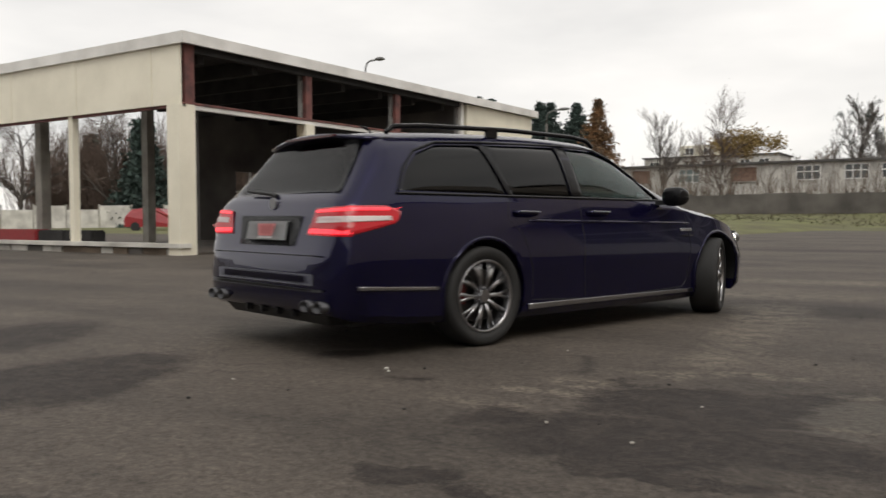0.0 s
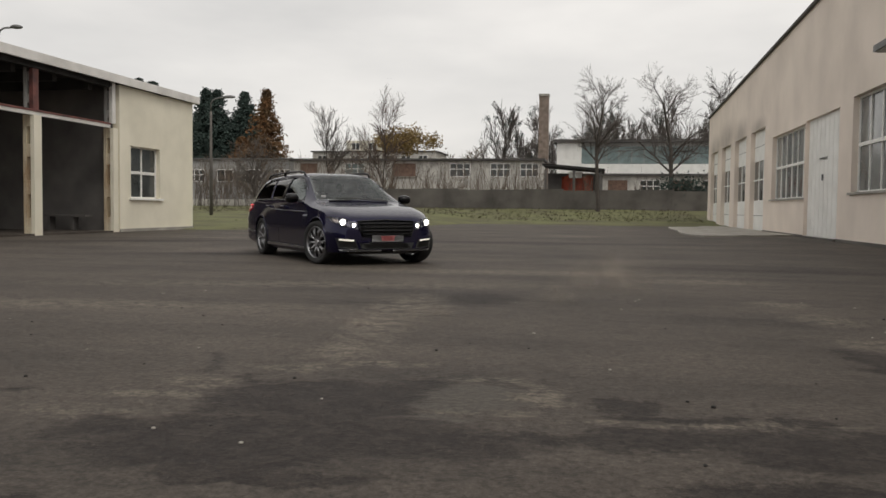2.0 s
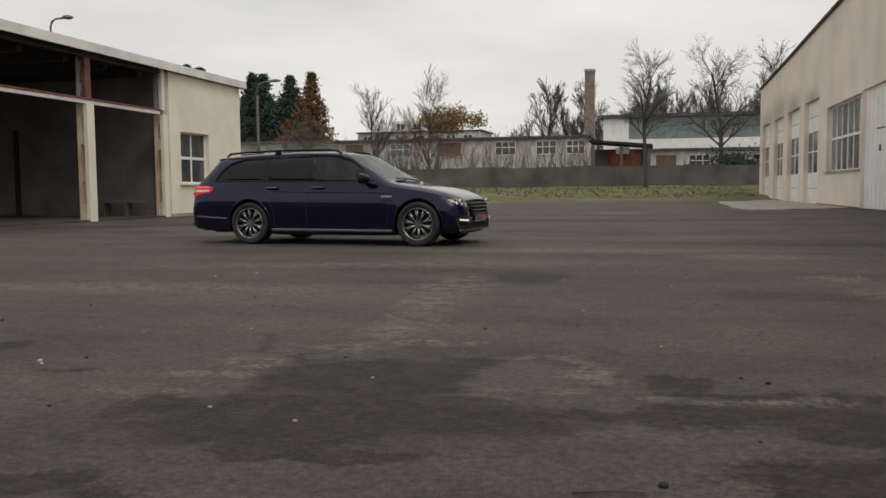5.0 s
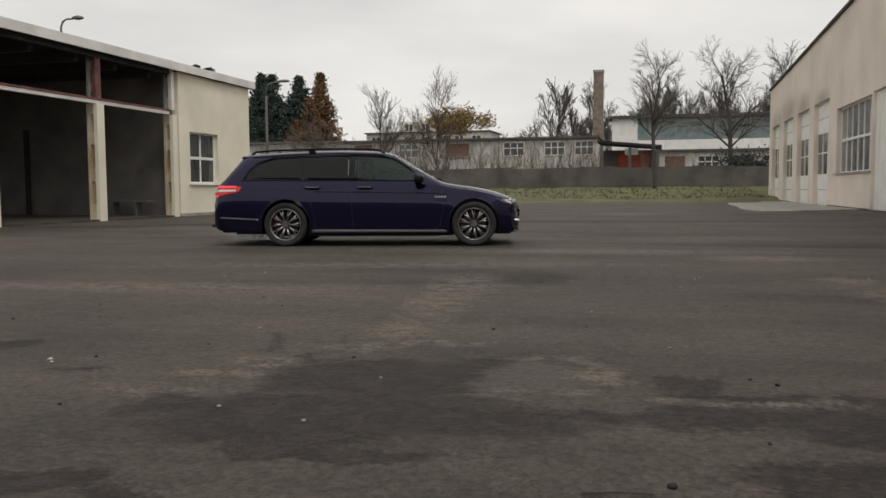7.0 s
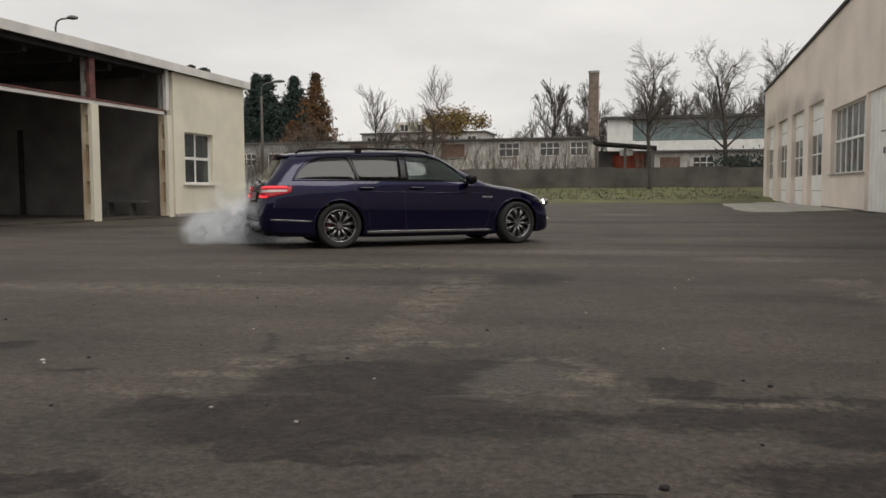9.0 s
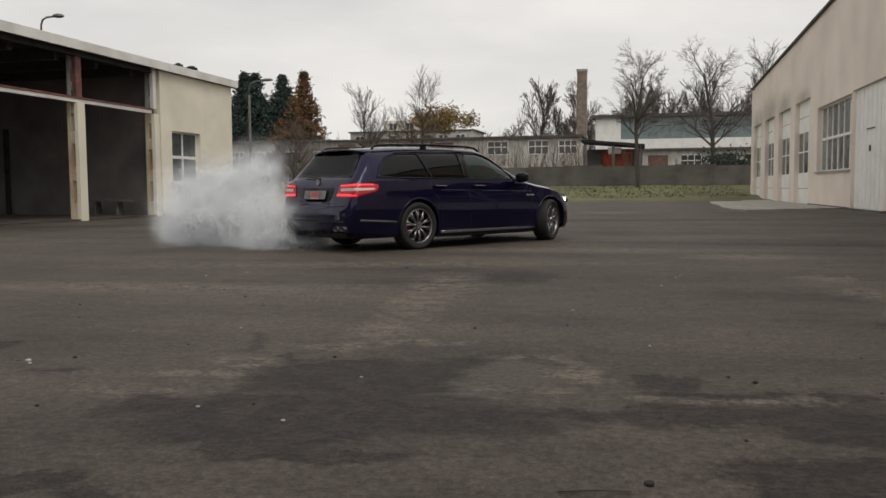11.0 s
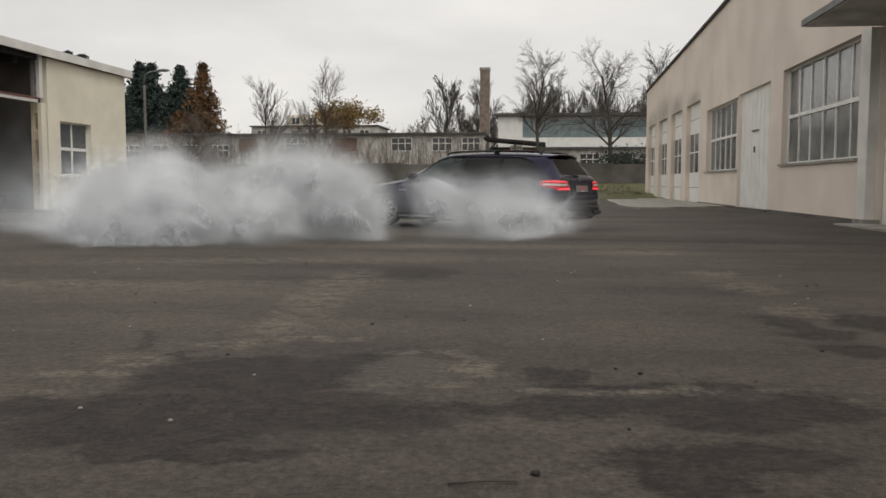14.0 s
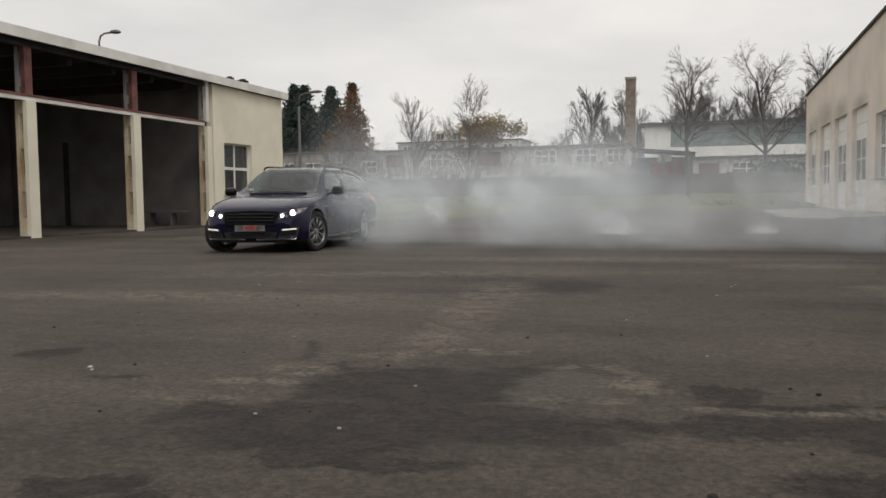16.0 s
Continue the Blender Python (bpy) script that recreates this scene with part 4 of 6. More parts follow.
bare_tree(11.6, 82, 0.0, 14.4, 0.8, 41, "bare tree behind the workshop roof", BARK, 0.45, 1.3, upright=0.5, thick=1.2)
bare_tree(-33.5, 78, 0.0, 8.3, 0.8, 44, "low bushy bare tree by the wall", DRY, 0.25, 1.2, upright=0.3)
bare_tree(-30.5, 70, 0.6, 6.5, 0.6, 46, "small bare tree on the grass bank", TWIG, 0.3, 0.9, upright=0.6)
for k, (x, yt, r) in enumerate(((-69, 20.2, 5.0), (-72.5, 21.0, 4.6), (-62.0, 19.6, 8.0), (-58.2, 18.8, 8.5), (-54.6, 18.6, 9.0), (-65.5, 17.0, 7.0), (-60.3, 16.5, 8.5), (-52.0, 14.5, 8.0))):
    conifer(x, 120 + 2 * (k % 3), yt, r, 60 + k, "dark green spruce behind the factory roof", NEEDLES, 0.12)
conifer(-46.0, 110, 17.2, 6.4, 71, "rust-brown larch with drooping branches", LARCH, 0.45)
conifer(-50.5, 112, 10.8, 6.0, 72, "rust-brown larch beside the spruces", LARCH, 0.2)

rnd = random.Random(5)
verts, faces = [], []
yb = empty("yellow_tree", -27, 113, 0)
tagged(yb, "round tree with yellowing leaves behind the factory", "tree")
mesh_part("trunk", branch_mesh([(Vector((0, 0, 0)), Vector((0, 0, 7.0)), 0.25, 0.15)], 6), BARK, yb)
for _ in range(70):
    a, rr, zz = rnd.uniform(0, 6.283), rnd.uniform(0, 1) ** 0.6 * 4.2, rnd.uniform(-2.0, 2.2)
    leaf_ball(verts, faces, (math.cos(a) * rr, math.sin(a) * rr, 10.0 + zz * (1 - rr / 6)), 1.2, 60, 0.3, rnd, 0.8)
me = bpy.data.meshes.new("crown")
me.from_pydata(verts, [], faces)
mesh_part("crown", me, YELLOW_LEAF, yb)

k = 0
for x in (-17.0, -14.6, -12.3, -9.4, -4.2, -0.5, 2.3, 5.0, 7.6, 10.6, 13.5, 16.8, 20.5):
    k += 1
    bare_tree(x + 0.4 * math.sin(k * 3), 138 + 3 * (k % 4), 0, 17.6 + 1.6 * math.sin(k * 2.1), 0.45, 80 + k, "distant bare poplar with mistletoe clumps", TWIG, 0.25, 1.0, upright=0.9, clumps=34 if k % 2 else 16, thick=0.8, fine=2.6)
for k, (x, h) in enumerate(((-23, 9.5), (-19, 10.5), (-15.5, 9.6), (-33, 10), (-37.5, 11), (-54, 9), (-43, 8))):
    bare_tree(x, 124 + 2 * (k % 3), 0, h, 0.8, 110 + k, "distant small bare tree", DRY, 0.25, 1.1, upright=0.5, thick=1.2, fine=2.2)


def scrub(name, count, span, y, heights, seed, label, mat=DRY, base=None):
    """Bare bushes: many thin upright forked stems."""
    rnd = random.Random(seed)
    rows = []
    for _ in range(count):
        x, yy = rnd.uniform(*span), y + rnd.gauss(0, 0.8)
        z = (bank_height(x, min(yy, 71.9)) if base is None else base) - 0.05
        h = rnd.uniform(*heights)
        p = Vector((x, yy, z))
        d = Vector((rnd.gauss(0, 0.16), rnd.gauss(0, 0.16), 1)).normalized()
        r = 0.018 + 0.006 * h
        for s in range(4):
            q = p + d * h / 4
            rows.append((p, q, r, r * 0.75))
            for _ in range(2 if s else 0):
                e = (d + Vector((rnd.gauss(0, 0.45), rnd.gauss(0, 0.45), 0.2))).normalized()
                rows.append((q, q + e * h * rnd.uniform(0.15, 0.3), r * 0.6, 0.006))
            p, r = q, r * 0.75
            d = (d + Vector((rnd.gauss(0, 0.12), rnd.gauss(0, 0.12), 0.1))).normalized()
    me = branch_mesh(rows, 3)
    me.materials.append(mat)
    tagged(new(name, me), label, "bushes", kind="stuff")


scrub("scrub_behind_wall", 520, (-38, -5), 73.5, (2.2, 4.6), 7, "dense bare brown scrub behind the boundary wall", DRY, 0.6)
scrub("scrub_by_low_wall", 130, (-40, -29), 68.5, (1.0, 3.2), 9, "bare shrubs before the low pale wall", TWIG)
scrub("scrub_by_hall", 160, (-3, 14), 74, (1.4, 3.2), 12, "bare bushes beside the hall", DRY, 0.8)
scrub("hedge_behind_shed", 2200, (-80, -38), 47, (3.5, 8.5), 13, "brown thicket behind the parked red car", TWIG_RED, 0.0)
for k, (x, yy, h) in enumerate(((-62, 44, 11), (-54, 50, 9), (-70, 40, 12), (-48, 52, 10))):
    bare_tree(x, yy, 0, h, 0.9, 140 + k, "bare tree in the thicket behind the shed", TWIG_RED, 0.25, 1.3, upright=0.4)
conifer(-55, 41.5, 8.5, 2.6, 150, "dark spruce in the thicket behind the shed", NEEDLES)
conifer(-74, 50, 9.0, 2.6, 151, "dark spruce in the thicket behind the shed", NEEDLES)
rnd = random.Random(15)
verts, faces = [], []
for _ in range(260):
    leaf_ball(verts, faces, (rnd.uniform(4.6, 13), rnd.uniform(71.6, 74), rnd.uniform(0.9, 3.4)), 0.8, 26, 0.2, rnd, 0.8)
me = bpy.data.meshes.new("evergreen_hedge")
me.from_pydata(verts, [], faces)
me.materials.append(NEEDLES)
tagged(new("evergreen_hedge", me), "dark evergreen hedge along the wall", "hedge", kind="stuff")


# ---- behind the shed ----
def panel_fence():
    f = empty("panel_fence", -52, 41, 0)
    f.rotation_euler = (0, 0, radians(36))
    tagged(f, "white concrete panel fence behind the red car", "fence")
    for k in range(10):
        part("fence_panel", boxes((-12 + k * 2.4, -9.7 + k * 2.4, -0.04, 0.04, 0.1, 1.5 + 0.3 * (k % 2))), PLASTER_STRIP, f)
        part("fence_post", boxes((-12.07 + k * 2.4, -11.97 + k * 2.4, -0.08, 0.08, 0, 1.9)), CONCRETE, f)


panel_fence()


def parked_car(x, y, turn):
    c = empty("parked_car", x, y, 0)
    c.rotation_euler = (0, 0, radians(turn))
    tagged(c, "small red hatchback parked behind the shed", "car")
    side = [(-2.0, 0.3), (-2.05, 0.7), (-1.95, 0.98), (-1.55, 1.42), (-0.4, 1.5), (0.35, 1.42), (1.05, 0.98), (1.75, 0.86), (2.0, 0.65), (2.02, 0.3)]
    bm = bmesh.new()
    rings = []
    for y0, k in ((-0.83, 0.0), (-0.78, 0.05), (0.78, 0.05), (0.83, 0.0)):
        rings.append([bm.verts.new((px * (0.97 + k * 0.6), y0 * (1.0 if pz < 1.0 else 0.8), pz)) for px, pz in side])
    for a, b in zip(rings, rings[1:]):
        for i in range(len(side)):
            j = (i + 1) % len(side)
            bm.faces.new((a[i], a[j], b[j], b[i]))
    bm.faces.new(rings[0])
    bm.faces.new(rings[-1])
    part("body", bm, RED_CAR, c)
    for s in (-1, 1):
        part("side_window", boxes((-1.4, 0.5, s * 0.68 - 0.02, s * 0.68 + 0.02, 1.02, 1.36)), PANE_DARK, c)
    for wx in (-1.25, 1.3):
        for s in (-1, 1):
            bm = bmesh.new()
            bmesh.ops.create_cone(bm, cap_ends=True, segments=20, radius1=0.3, radius2=0.3, depth=0.2)
            bmesh.ops.rotate(bm, verts=bm.verts, cent=(0, 0, 0), matrix=Matrix.Rotation(radians(90), 3, "X"))
            bmesh.ops.translate(bm, verts=bm.verts, vec=(wx, s * 0.76, 0.3))
            part("wheel", bm, RUBBER, c)


parked_car(-44.0, 34.3, 25)

# ---- stones, leaves and litter on the asphalt ----
rnd = random.Random(77)


def pebble(x, y, r, mat, label, name="pebble"):
    bm = bmesh.new()
    bmesh.ops.create_icosphere(bm, subdivisions=2, radius=r)
    for q in bm.verts:
        q.co *= 1 + 0.35 * noise.noise(q.co * (3 / r) + Vector((x, y, 0)))
        q.co.z *= 0.6
    o = part(name, bm, mat, None, "", True)
    o.location = (x, y, r * 0.4)
    tagged(o, label, "stone", "loose stones on the asphalt")


pebble(0.51, 3.82, 0.012, DARK_ROOF, "small black stone on the asphalt")
pebble(-3.0, 3.58, 0.014, PLASTER_STRIP, "small pale stone on the asphalt")
pebble(-2.95, 3.53, 0.01, PLASTER_STRIP, "small pale stone on the asphalt")
pebble(0.05, 2.43, 0.016, DARK_ROOF, "dark crumb of asphalt", "asphalt_crumb")
for _ in range(70):
    pebble(rnd.uniform(-4.5, 2.5), rnd.uniform(2.3, 9.0), rnd.uniform(0.004, 0.011), rnd.choice((DARK_ROOF, DARK_ROOF, CONCRETE)), "tiny loose stone on the asphalt")
bm = bmesh.new()
tube(bm, [(-0.2, 2.31, 0.008), (-0.1, 2.33, 0.012), (0.0, 2.35, 0.008)], 0.005, 6, 0.003)
tagged(part("twig", bm, BARK), "short dry twig on the asphalt", "twig")


# ---- the estate car ----
def spline(rows, x):
    """Smooth value through (x, value...) rows sorted by x."""
    n = len(rows)
    if x <= rows[0][0]:
        return list(rows[0][1:])
    if x >= rows[-1][0]:
        return list(rows[-1][1:])
    for i in range(n - 1):
        if rows[i][0] <= x <= rows[i + 1][0]:
            break
    a, b = rows[i], rows[i + 1]
    p, q = rows[max(i - 1, 0)], rows[min(i + 2, n - 1)]
    h = b[0] - a[0]
    t = (x - a[0]) / h
    out = []
    for k in range(1, len(a)):
        d = (b[k] - a[k]) / h
        d0 = (a[k] - p[k]) / (a[0] - p[0]) if i > 0 else d
        d1 = (q[k] - b[k]) / (q[0] - b[0]) if i < n - 2 else d
        m0 = 0 if d0 * d <= 0 else 2 * d0 * d / (d0 + d)
        m1 = 0 if d1 * d <= 0 else 2 * d1 * d / (d1 + d)
        if i == 0:
            m0 = d
        if i == n - 2:
            m1 = d
        out.append((2 * t ** 3 - 3 * t * t + 1) * a[k] + (t ** 3 - 2 * t * t + t) * h * m0 + (-2 * t ** 3 + 3 * t * t) * b[k] + (t ** 3 - t * t) * h * m1)
    return out


# x, underside z, half width, belt z, half width at belt, top z, half width at the top edge
STATIONS = [
    (-2.60, 0.36, 0.66, 0.56, 0.64, 0.60, 0.52),
    (-2.57, 0.29, 0.80, 0.62, 0.77, 0.67, 0.66),
    (-2.50, 0.25, 0.875, 0.88, 0.80, 0.96, 0.70),
    (-2.42, 0.23, 0.90, 0.93, 0.82, 1.04, 0.70),
    (-2.30, 0.22, 0.912, 0.955, 0.83, 1.20, 0.665),
    (-2.12, 0.20, 0.920, 0.965, 0.84, 1.415, 0.60),
    (-1.95, 0.19, 0.926, 0.97, 0.845, 1.435, 0.60),
    (-1.437, 0.17, 0.932, 0.965, 0.85, 1.462, 0.605),
    (-0.70, 0.15, 0.925, 0.95, 0.855, 1.478, 0.61),
    (-0.10, 0.15, 0.920, 0.94, 0.855, 1.462, 0.61),
    (0.15, 0.15, 0.920, 0.935, 0.855, 1.425, 0.60),
    (0.45, 0.15, 0.920, 0.93, 0.855, 1.265, 0.63),
    (0.80, 0.15, 0.922, 0.925, 0.86, 1.055, 0.70),
    (0.95, 0.155, 0.924, 0.905, 0.865, 0.975, 0.735),
    (1.15, 0.16, 0.926, 0.865, 0.87, 0.935, 0.74),
    (1.437, 0.17, 0.926, 0.83, 0.865, 0.895, 0.72),
    (1.694, 0.18, 0.905, 0.775, 0.835, 0.84, 0.68),
    (1.899, 0.19, 0.855, 0.705, 0.77, 0.775, 0.60),
    (2.013, 0.20, 0.79, 0.655, 0.70, 0.715, 0.52),
    (2.079, 0.21, 0.70, 0.57, 0.63, 0.62, 0.46),
    (2.116, 0.24, 0.58, 0.48, 0.52, 0.53, 0.38),
]


def car_profile(x):
    """Half cross-section from the middle of the underside up to the middle of the top."""
    zb, w, zs, ws, zt, wt = spline(STATIONS, x)
    zs = min(zs, zt - 0.03)
    mid = zb + (zs - zb) * 0.42
    up = zb + (zs - zb) * 0.72
    return [(0, zb), (w * 0.6, zb), (w * 0.93, zb + 0.004), (w * 0.975, zb + 0.05), (w * 0.99, mid), (w, zb + (zs - zb) * 0.58), (w * 0.985, up), (w * 0.955, zb + (zs - zb) * 0.86),
            (ws + (w * 0.955 - ws) * 0.25, zs - 0.012), (ws, zs + 0.008), ((ws * 2 + wt) / 3 + 0.012, zs + (zt - zs) * 0.36), ((ws + 2 * wt) / 3 + 0.014, zs + (zt - zs) * 0.68), (wt, zt - min(0.055, (zt - zs) * 0.14)),
            (wt * 0.88, zt - min(0.02, (zt - zs) * 0.05)), (wt * 0.5, zt - 0.002), (0, zt)]


def side_y(x, z):
    """Half width of the body at a height."""
    pr = car_profile(x)
    for (y0, z0), (y1, z1) in zip(pr[2:], pr[3:]):
        if z0 <= z <= z1 and z1 > z0:
            return y0 + (y1 - y0) * (z - z0) / (z1 - z0)
    return pr[-4][0]


def top_z(x, y):
    pr = car_profile(x)
    for (y0, z0), (y1, z1) in zip(pr[-5:], pr[-4:]):
        if y1 <= abs(y) <= y0:
            return z0 + (z1 - z0) * (abs(y) - y0) / (y1 - y0 + 1e-9)
    return pr[-1][1]


car = empty("car")
tagged(car, "dark blue estate car with black grille and tinted rear windows", "car")

xs = []
for a, b in zip(STATIONS, STATIONS[1:]):
    n = max(2, int((b[0] - a[0]) / 0.05))
    xs += [a[0] + (b[0] - a[0]) * i / n for i in range(n)]
xs.append(STATIONS[-1][0])
bm = bmesh.new()
rings = []
for x in xs:
    pr = car_profile(x)
    loop = [(y, z) for y, z in pr] + [(-y, z) for y, z in pr[-2:0:-1]]
    rings.append([bm.verts.new((x, y, z)) for y, z in loop])
for a, b in zip(rings, rings[1:]):
    for k in range(len(a)):
        bm.faces.new((a[k], a[(k + 1) % len(a)], b[(k + 1) % len(a)], b[k]))
bm.faces.new(rings[0])
bm.faces.new(rings[-1])
AXLES = (-1.437, 1.437)
body = part("body", bm, BLUE_PAINT, car, "dark blue metallic body shell", True)


def cutter(bm_cut):
    me = bpy.data.meshes.new("cutter")
    bmesh.ops.recalc_face_normals(bm_cut, faces=bm_cut.faces)
    bm_cut.to_mesh(me)
    bm_cut.free()
    return new("cutter", me)


def cut(ob, tool):
    """Cuts a tool's shape out of a mesh, for good, and drops the tool."""
    mod = ob.modifiers.new("cut", "BOOLEAN")
    mod.operation, mod.object, mod.solver = "DIFFERENCE", tool, "EXACT"
    dg = bpy.context.evaluated_depsgraph_get()
    dg.update()
    me = bpy.data.meshes.new_from_object(ob.evaluated_get(dg))
    ob.modifiers.clear()
    ob.data = me
    bpy.data.objects.remove(tool)


def disc(bm, x, y0, y1, z, r, seg=40, r2=None):
    """A round piece with its axis along y."""
    a = [bm.verts.new((x + r * math.cos(6.28319 * k / seg), y0, z + r * math.sin(6.28319 * k / seg))) for k in range(seg)]
    b = [bm.verts.new((x + (r2 or r) * math.cos(6.28319 * k / seg), y1, z + (r2 or r) * math.sin(6.28319 * k / seg))) for k in range(seg)]
    for k in range(seg):
        bm.faces.new((a[k], a[(k + 1) % seg], b[(k + 1) % seg], b[k]))
    bm.faces.new(a[::-1])
    bm.faces.new(b)


for x in AXLES:
    for s in (-1, 1):
        c = bmesh.new()
        disc(c, x, s * 0.60, s * 1.1, 0.345, 0.375, 56)
        cut(body, cutter(c))

BLACK_GLOSS = flat_material("gloss_black_trim", (0.006, 0.006, 0.007), 0.25, spec=0.25)
BLACK_MATT = flat_material("matt_black_plastic", (0.012, 0.012, 0.012), 0.55)
CHROME = flat_material("brushed_metal", (0.36, 0.36, 0.37), 0.28, 1.0)
DARK_CHROME = flat_material("sooty_metal", (0.05, 0.05, 0.05), 0.3, 1.0)
RIM_GREY = flat_material("anthracite_alloy", (0.10, 0.10, 0.105), 0.35, 0.8)
RIM_BRIGHT = flat_material("polished_alloy", (0.34, 0.34, 0.35), 0.28, 1.0)
TINT = glass_material("tinted_glass", (0.16, 0.17, 0.18), 0.16, rough=0.03, ior=1.5)
CLEAR = glass_material("green_glass", (0.62, 0.74, 0.72), 0.85, ior=1.5)
SCREEN = glass_material("windscreen_glass", (0.60, 0.67, 0.67), 0.7, rough=0.04, ior=2.3)
LAMP_RED = flat_material("tail_lamp_red", (0.42, 0.012, 0.02), 0.12, coat=0.6, glow=0.22)
LAMP_RED_LIT = flat_material("lit_tail_lamp", (0.9, 0.05, 0.07), 0.2, glow=0.9)
LAMP_CLEAR = flat_material("clear_lamp_strip", (0.72, 0.66, 0.64), 0.15, coat=0.6)
HEAD_GLASS = flat_material("headlamp_reflector", (0.84, 0.85, 0.85), 0.25, 0.0, coat=1.0)
HEAD_LIT = flat_material("lit_headlamp", (1.0, 0.93, 0.78), 0.2, glow=14.0)
DRL_LIT = flat_material("lit_daylight_strip", (1.0, 0.95, 0.86), 0.2, glow=0.3)
PLATE_GREY = flat_material("masked_plate_grey", (0.25, 0.25, 0.25), 0.5)
PLATE_RED = flat_material("plate_bar_red", (0.55, 0.16, 0.16), 0.5)
PLATE_WHITE = flat_material("plate_bar_white", (0.7, 0.68, 0.68), 0.5)
CALIPER = flat_material("red_caliper", (0.10, 0.008, 0.008), 0.4)
SEAT = material("dark_leather", (0.03, 0.03, 0.032), 0.6, var=0.1, scale=8)

# cabin: hollow it so that the windows look inside
c = bmesh.new()
cab = []
for x in [-2.05 + 0.1 * i for i in range(29)]:
    zb, w, zs, ws, zt, wt = spline(STATIONS, x)
    zt -= 0.05
    zl = min(zt - 0.01, 0.62)
    cab.append([c.verts.new(p) for p in ((x, -0.76, zl), (x, 0.76, zl), (x, min(0.80, ws - 0.035), min(zs, zt - 0.005)), (x, wt - 0.03, zt - 0.004), (x, -wt + 0.03, zt - 0.004), (x, -min(0.80, ws - 0.035), min(zs, zt - 0.005)))])
for a, b in zip(cab, cab[1:]):
    for k in range(6):
        c.faces.new((a[k], a[(k + 1) % 6], b[(k + 1) % 6], b[k]))
c.faces.new(cab[0])
c.faces.new(cab[-1])
cut(body, cutter(c))


def inside(poly, x, z):
    hit, j = False, len(poly) - 1
    for i in range(len(poly)):
        (xi, zi), (xj, zj) = poly[i], poly[j]
        if (zi > z) != (zj > z) and x < (xj - xi) * (z - zi) / (zj - zi) + xi:
            hit = not hit
        j = i
    return hit


def side_prism(poly, s, y0=0.35, y1=1.2):
    c = bmesh.new()
    a = [c.verts.new((x, s * y0, z)) for x, z in poly]
    b = [c.verts.new((x, s * y1, z)) for x, z in poly]
    for i in range(len(poly)):
        j = (i + 1) % len(poly)
        c.faces.new((a[i], a[j], b[j], b[i]))
    c.faces.new(a)
    c.faces.new(b)
    return c


# window outlines in side view
W_FRONT = [(0.66, 0.985), (-0.36, 1.0), (-0.36, 1.385), (0.02, 1.375), (0.22, 1.31), (0.45, 1.175)]
W_REAR = [(-0.46, 1.0), (-1.10, 1.015), (-1.22, 1.365), (-0.46, 1.387)]
W_QUARTER = [(-1.15, 1.017), (-2.08, 1.03), (-2.0, 1.16), (-1.86, 1.28), (-1.66, 1.345), (-1.27, 1.363)]
for poly in (W_FRONT, W_REAR, W_QUARTER):
    for s in (-1, 1):
        cut(body, cutter(side_prism(poly, s)))
# openings of windscreen and tailgate window
WS = [(0.86, 0.66, 1.012), (0.12, 0.545, 1.42)]
c = bmesh.new()
lo = [(0.88, -0.68), (0.88, 0.68), (0.14, 0.55), (0.14, -0.55)]
a = [c.verts.new((x - 0.18, y, top_z(x, 0) - 0.30)) for x, y in lo]
b = [c.verts.new((x + 0.22, y, top_z(x, 0) + 0.30)) for x, y in lo]
for i in range(4):
    c.faces.new((a[i], a[(i + 1) % 4], b[(i + 1) % 4], b[i]))
c.faces.new(a)
c.faces.new(b)
cut(body, cutter(c))
c = bmesh.new()
lo = [(-2.435, -0.68), (-2.435, 0.68), (-2.16, 0.55), (-2.16, -0.55)]
a = [c.verts.new((x + 0.22, y, top_z(x, 0) - 0.10)) for x, y in lo]
b = [c.verts.new((x - 0.3, y, top_z(x, 0) + 0.13)) for x, y in lo]
for i in range(4):
    c.faces.new((a[i], a[(i + 1) % 4], b[(i + 1) % 4], b[i]))
c.faces.new(a)
c.faces.new(b)
cut(body, cutter(c))
try:
    body.data.set_sharp_from_angle(angle=radians(38))
except AttributeError:
    pass


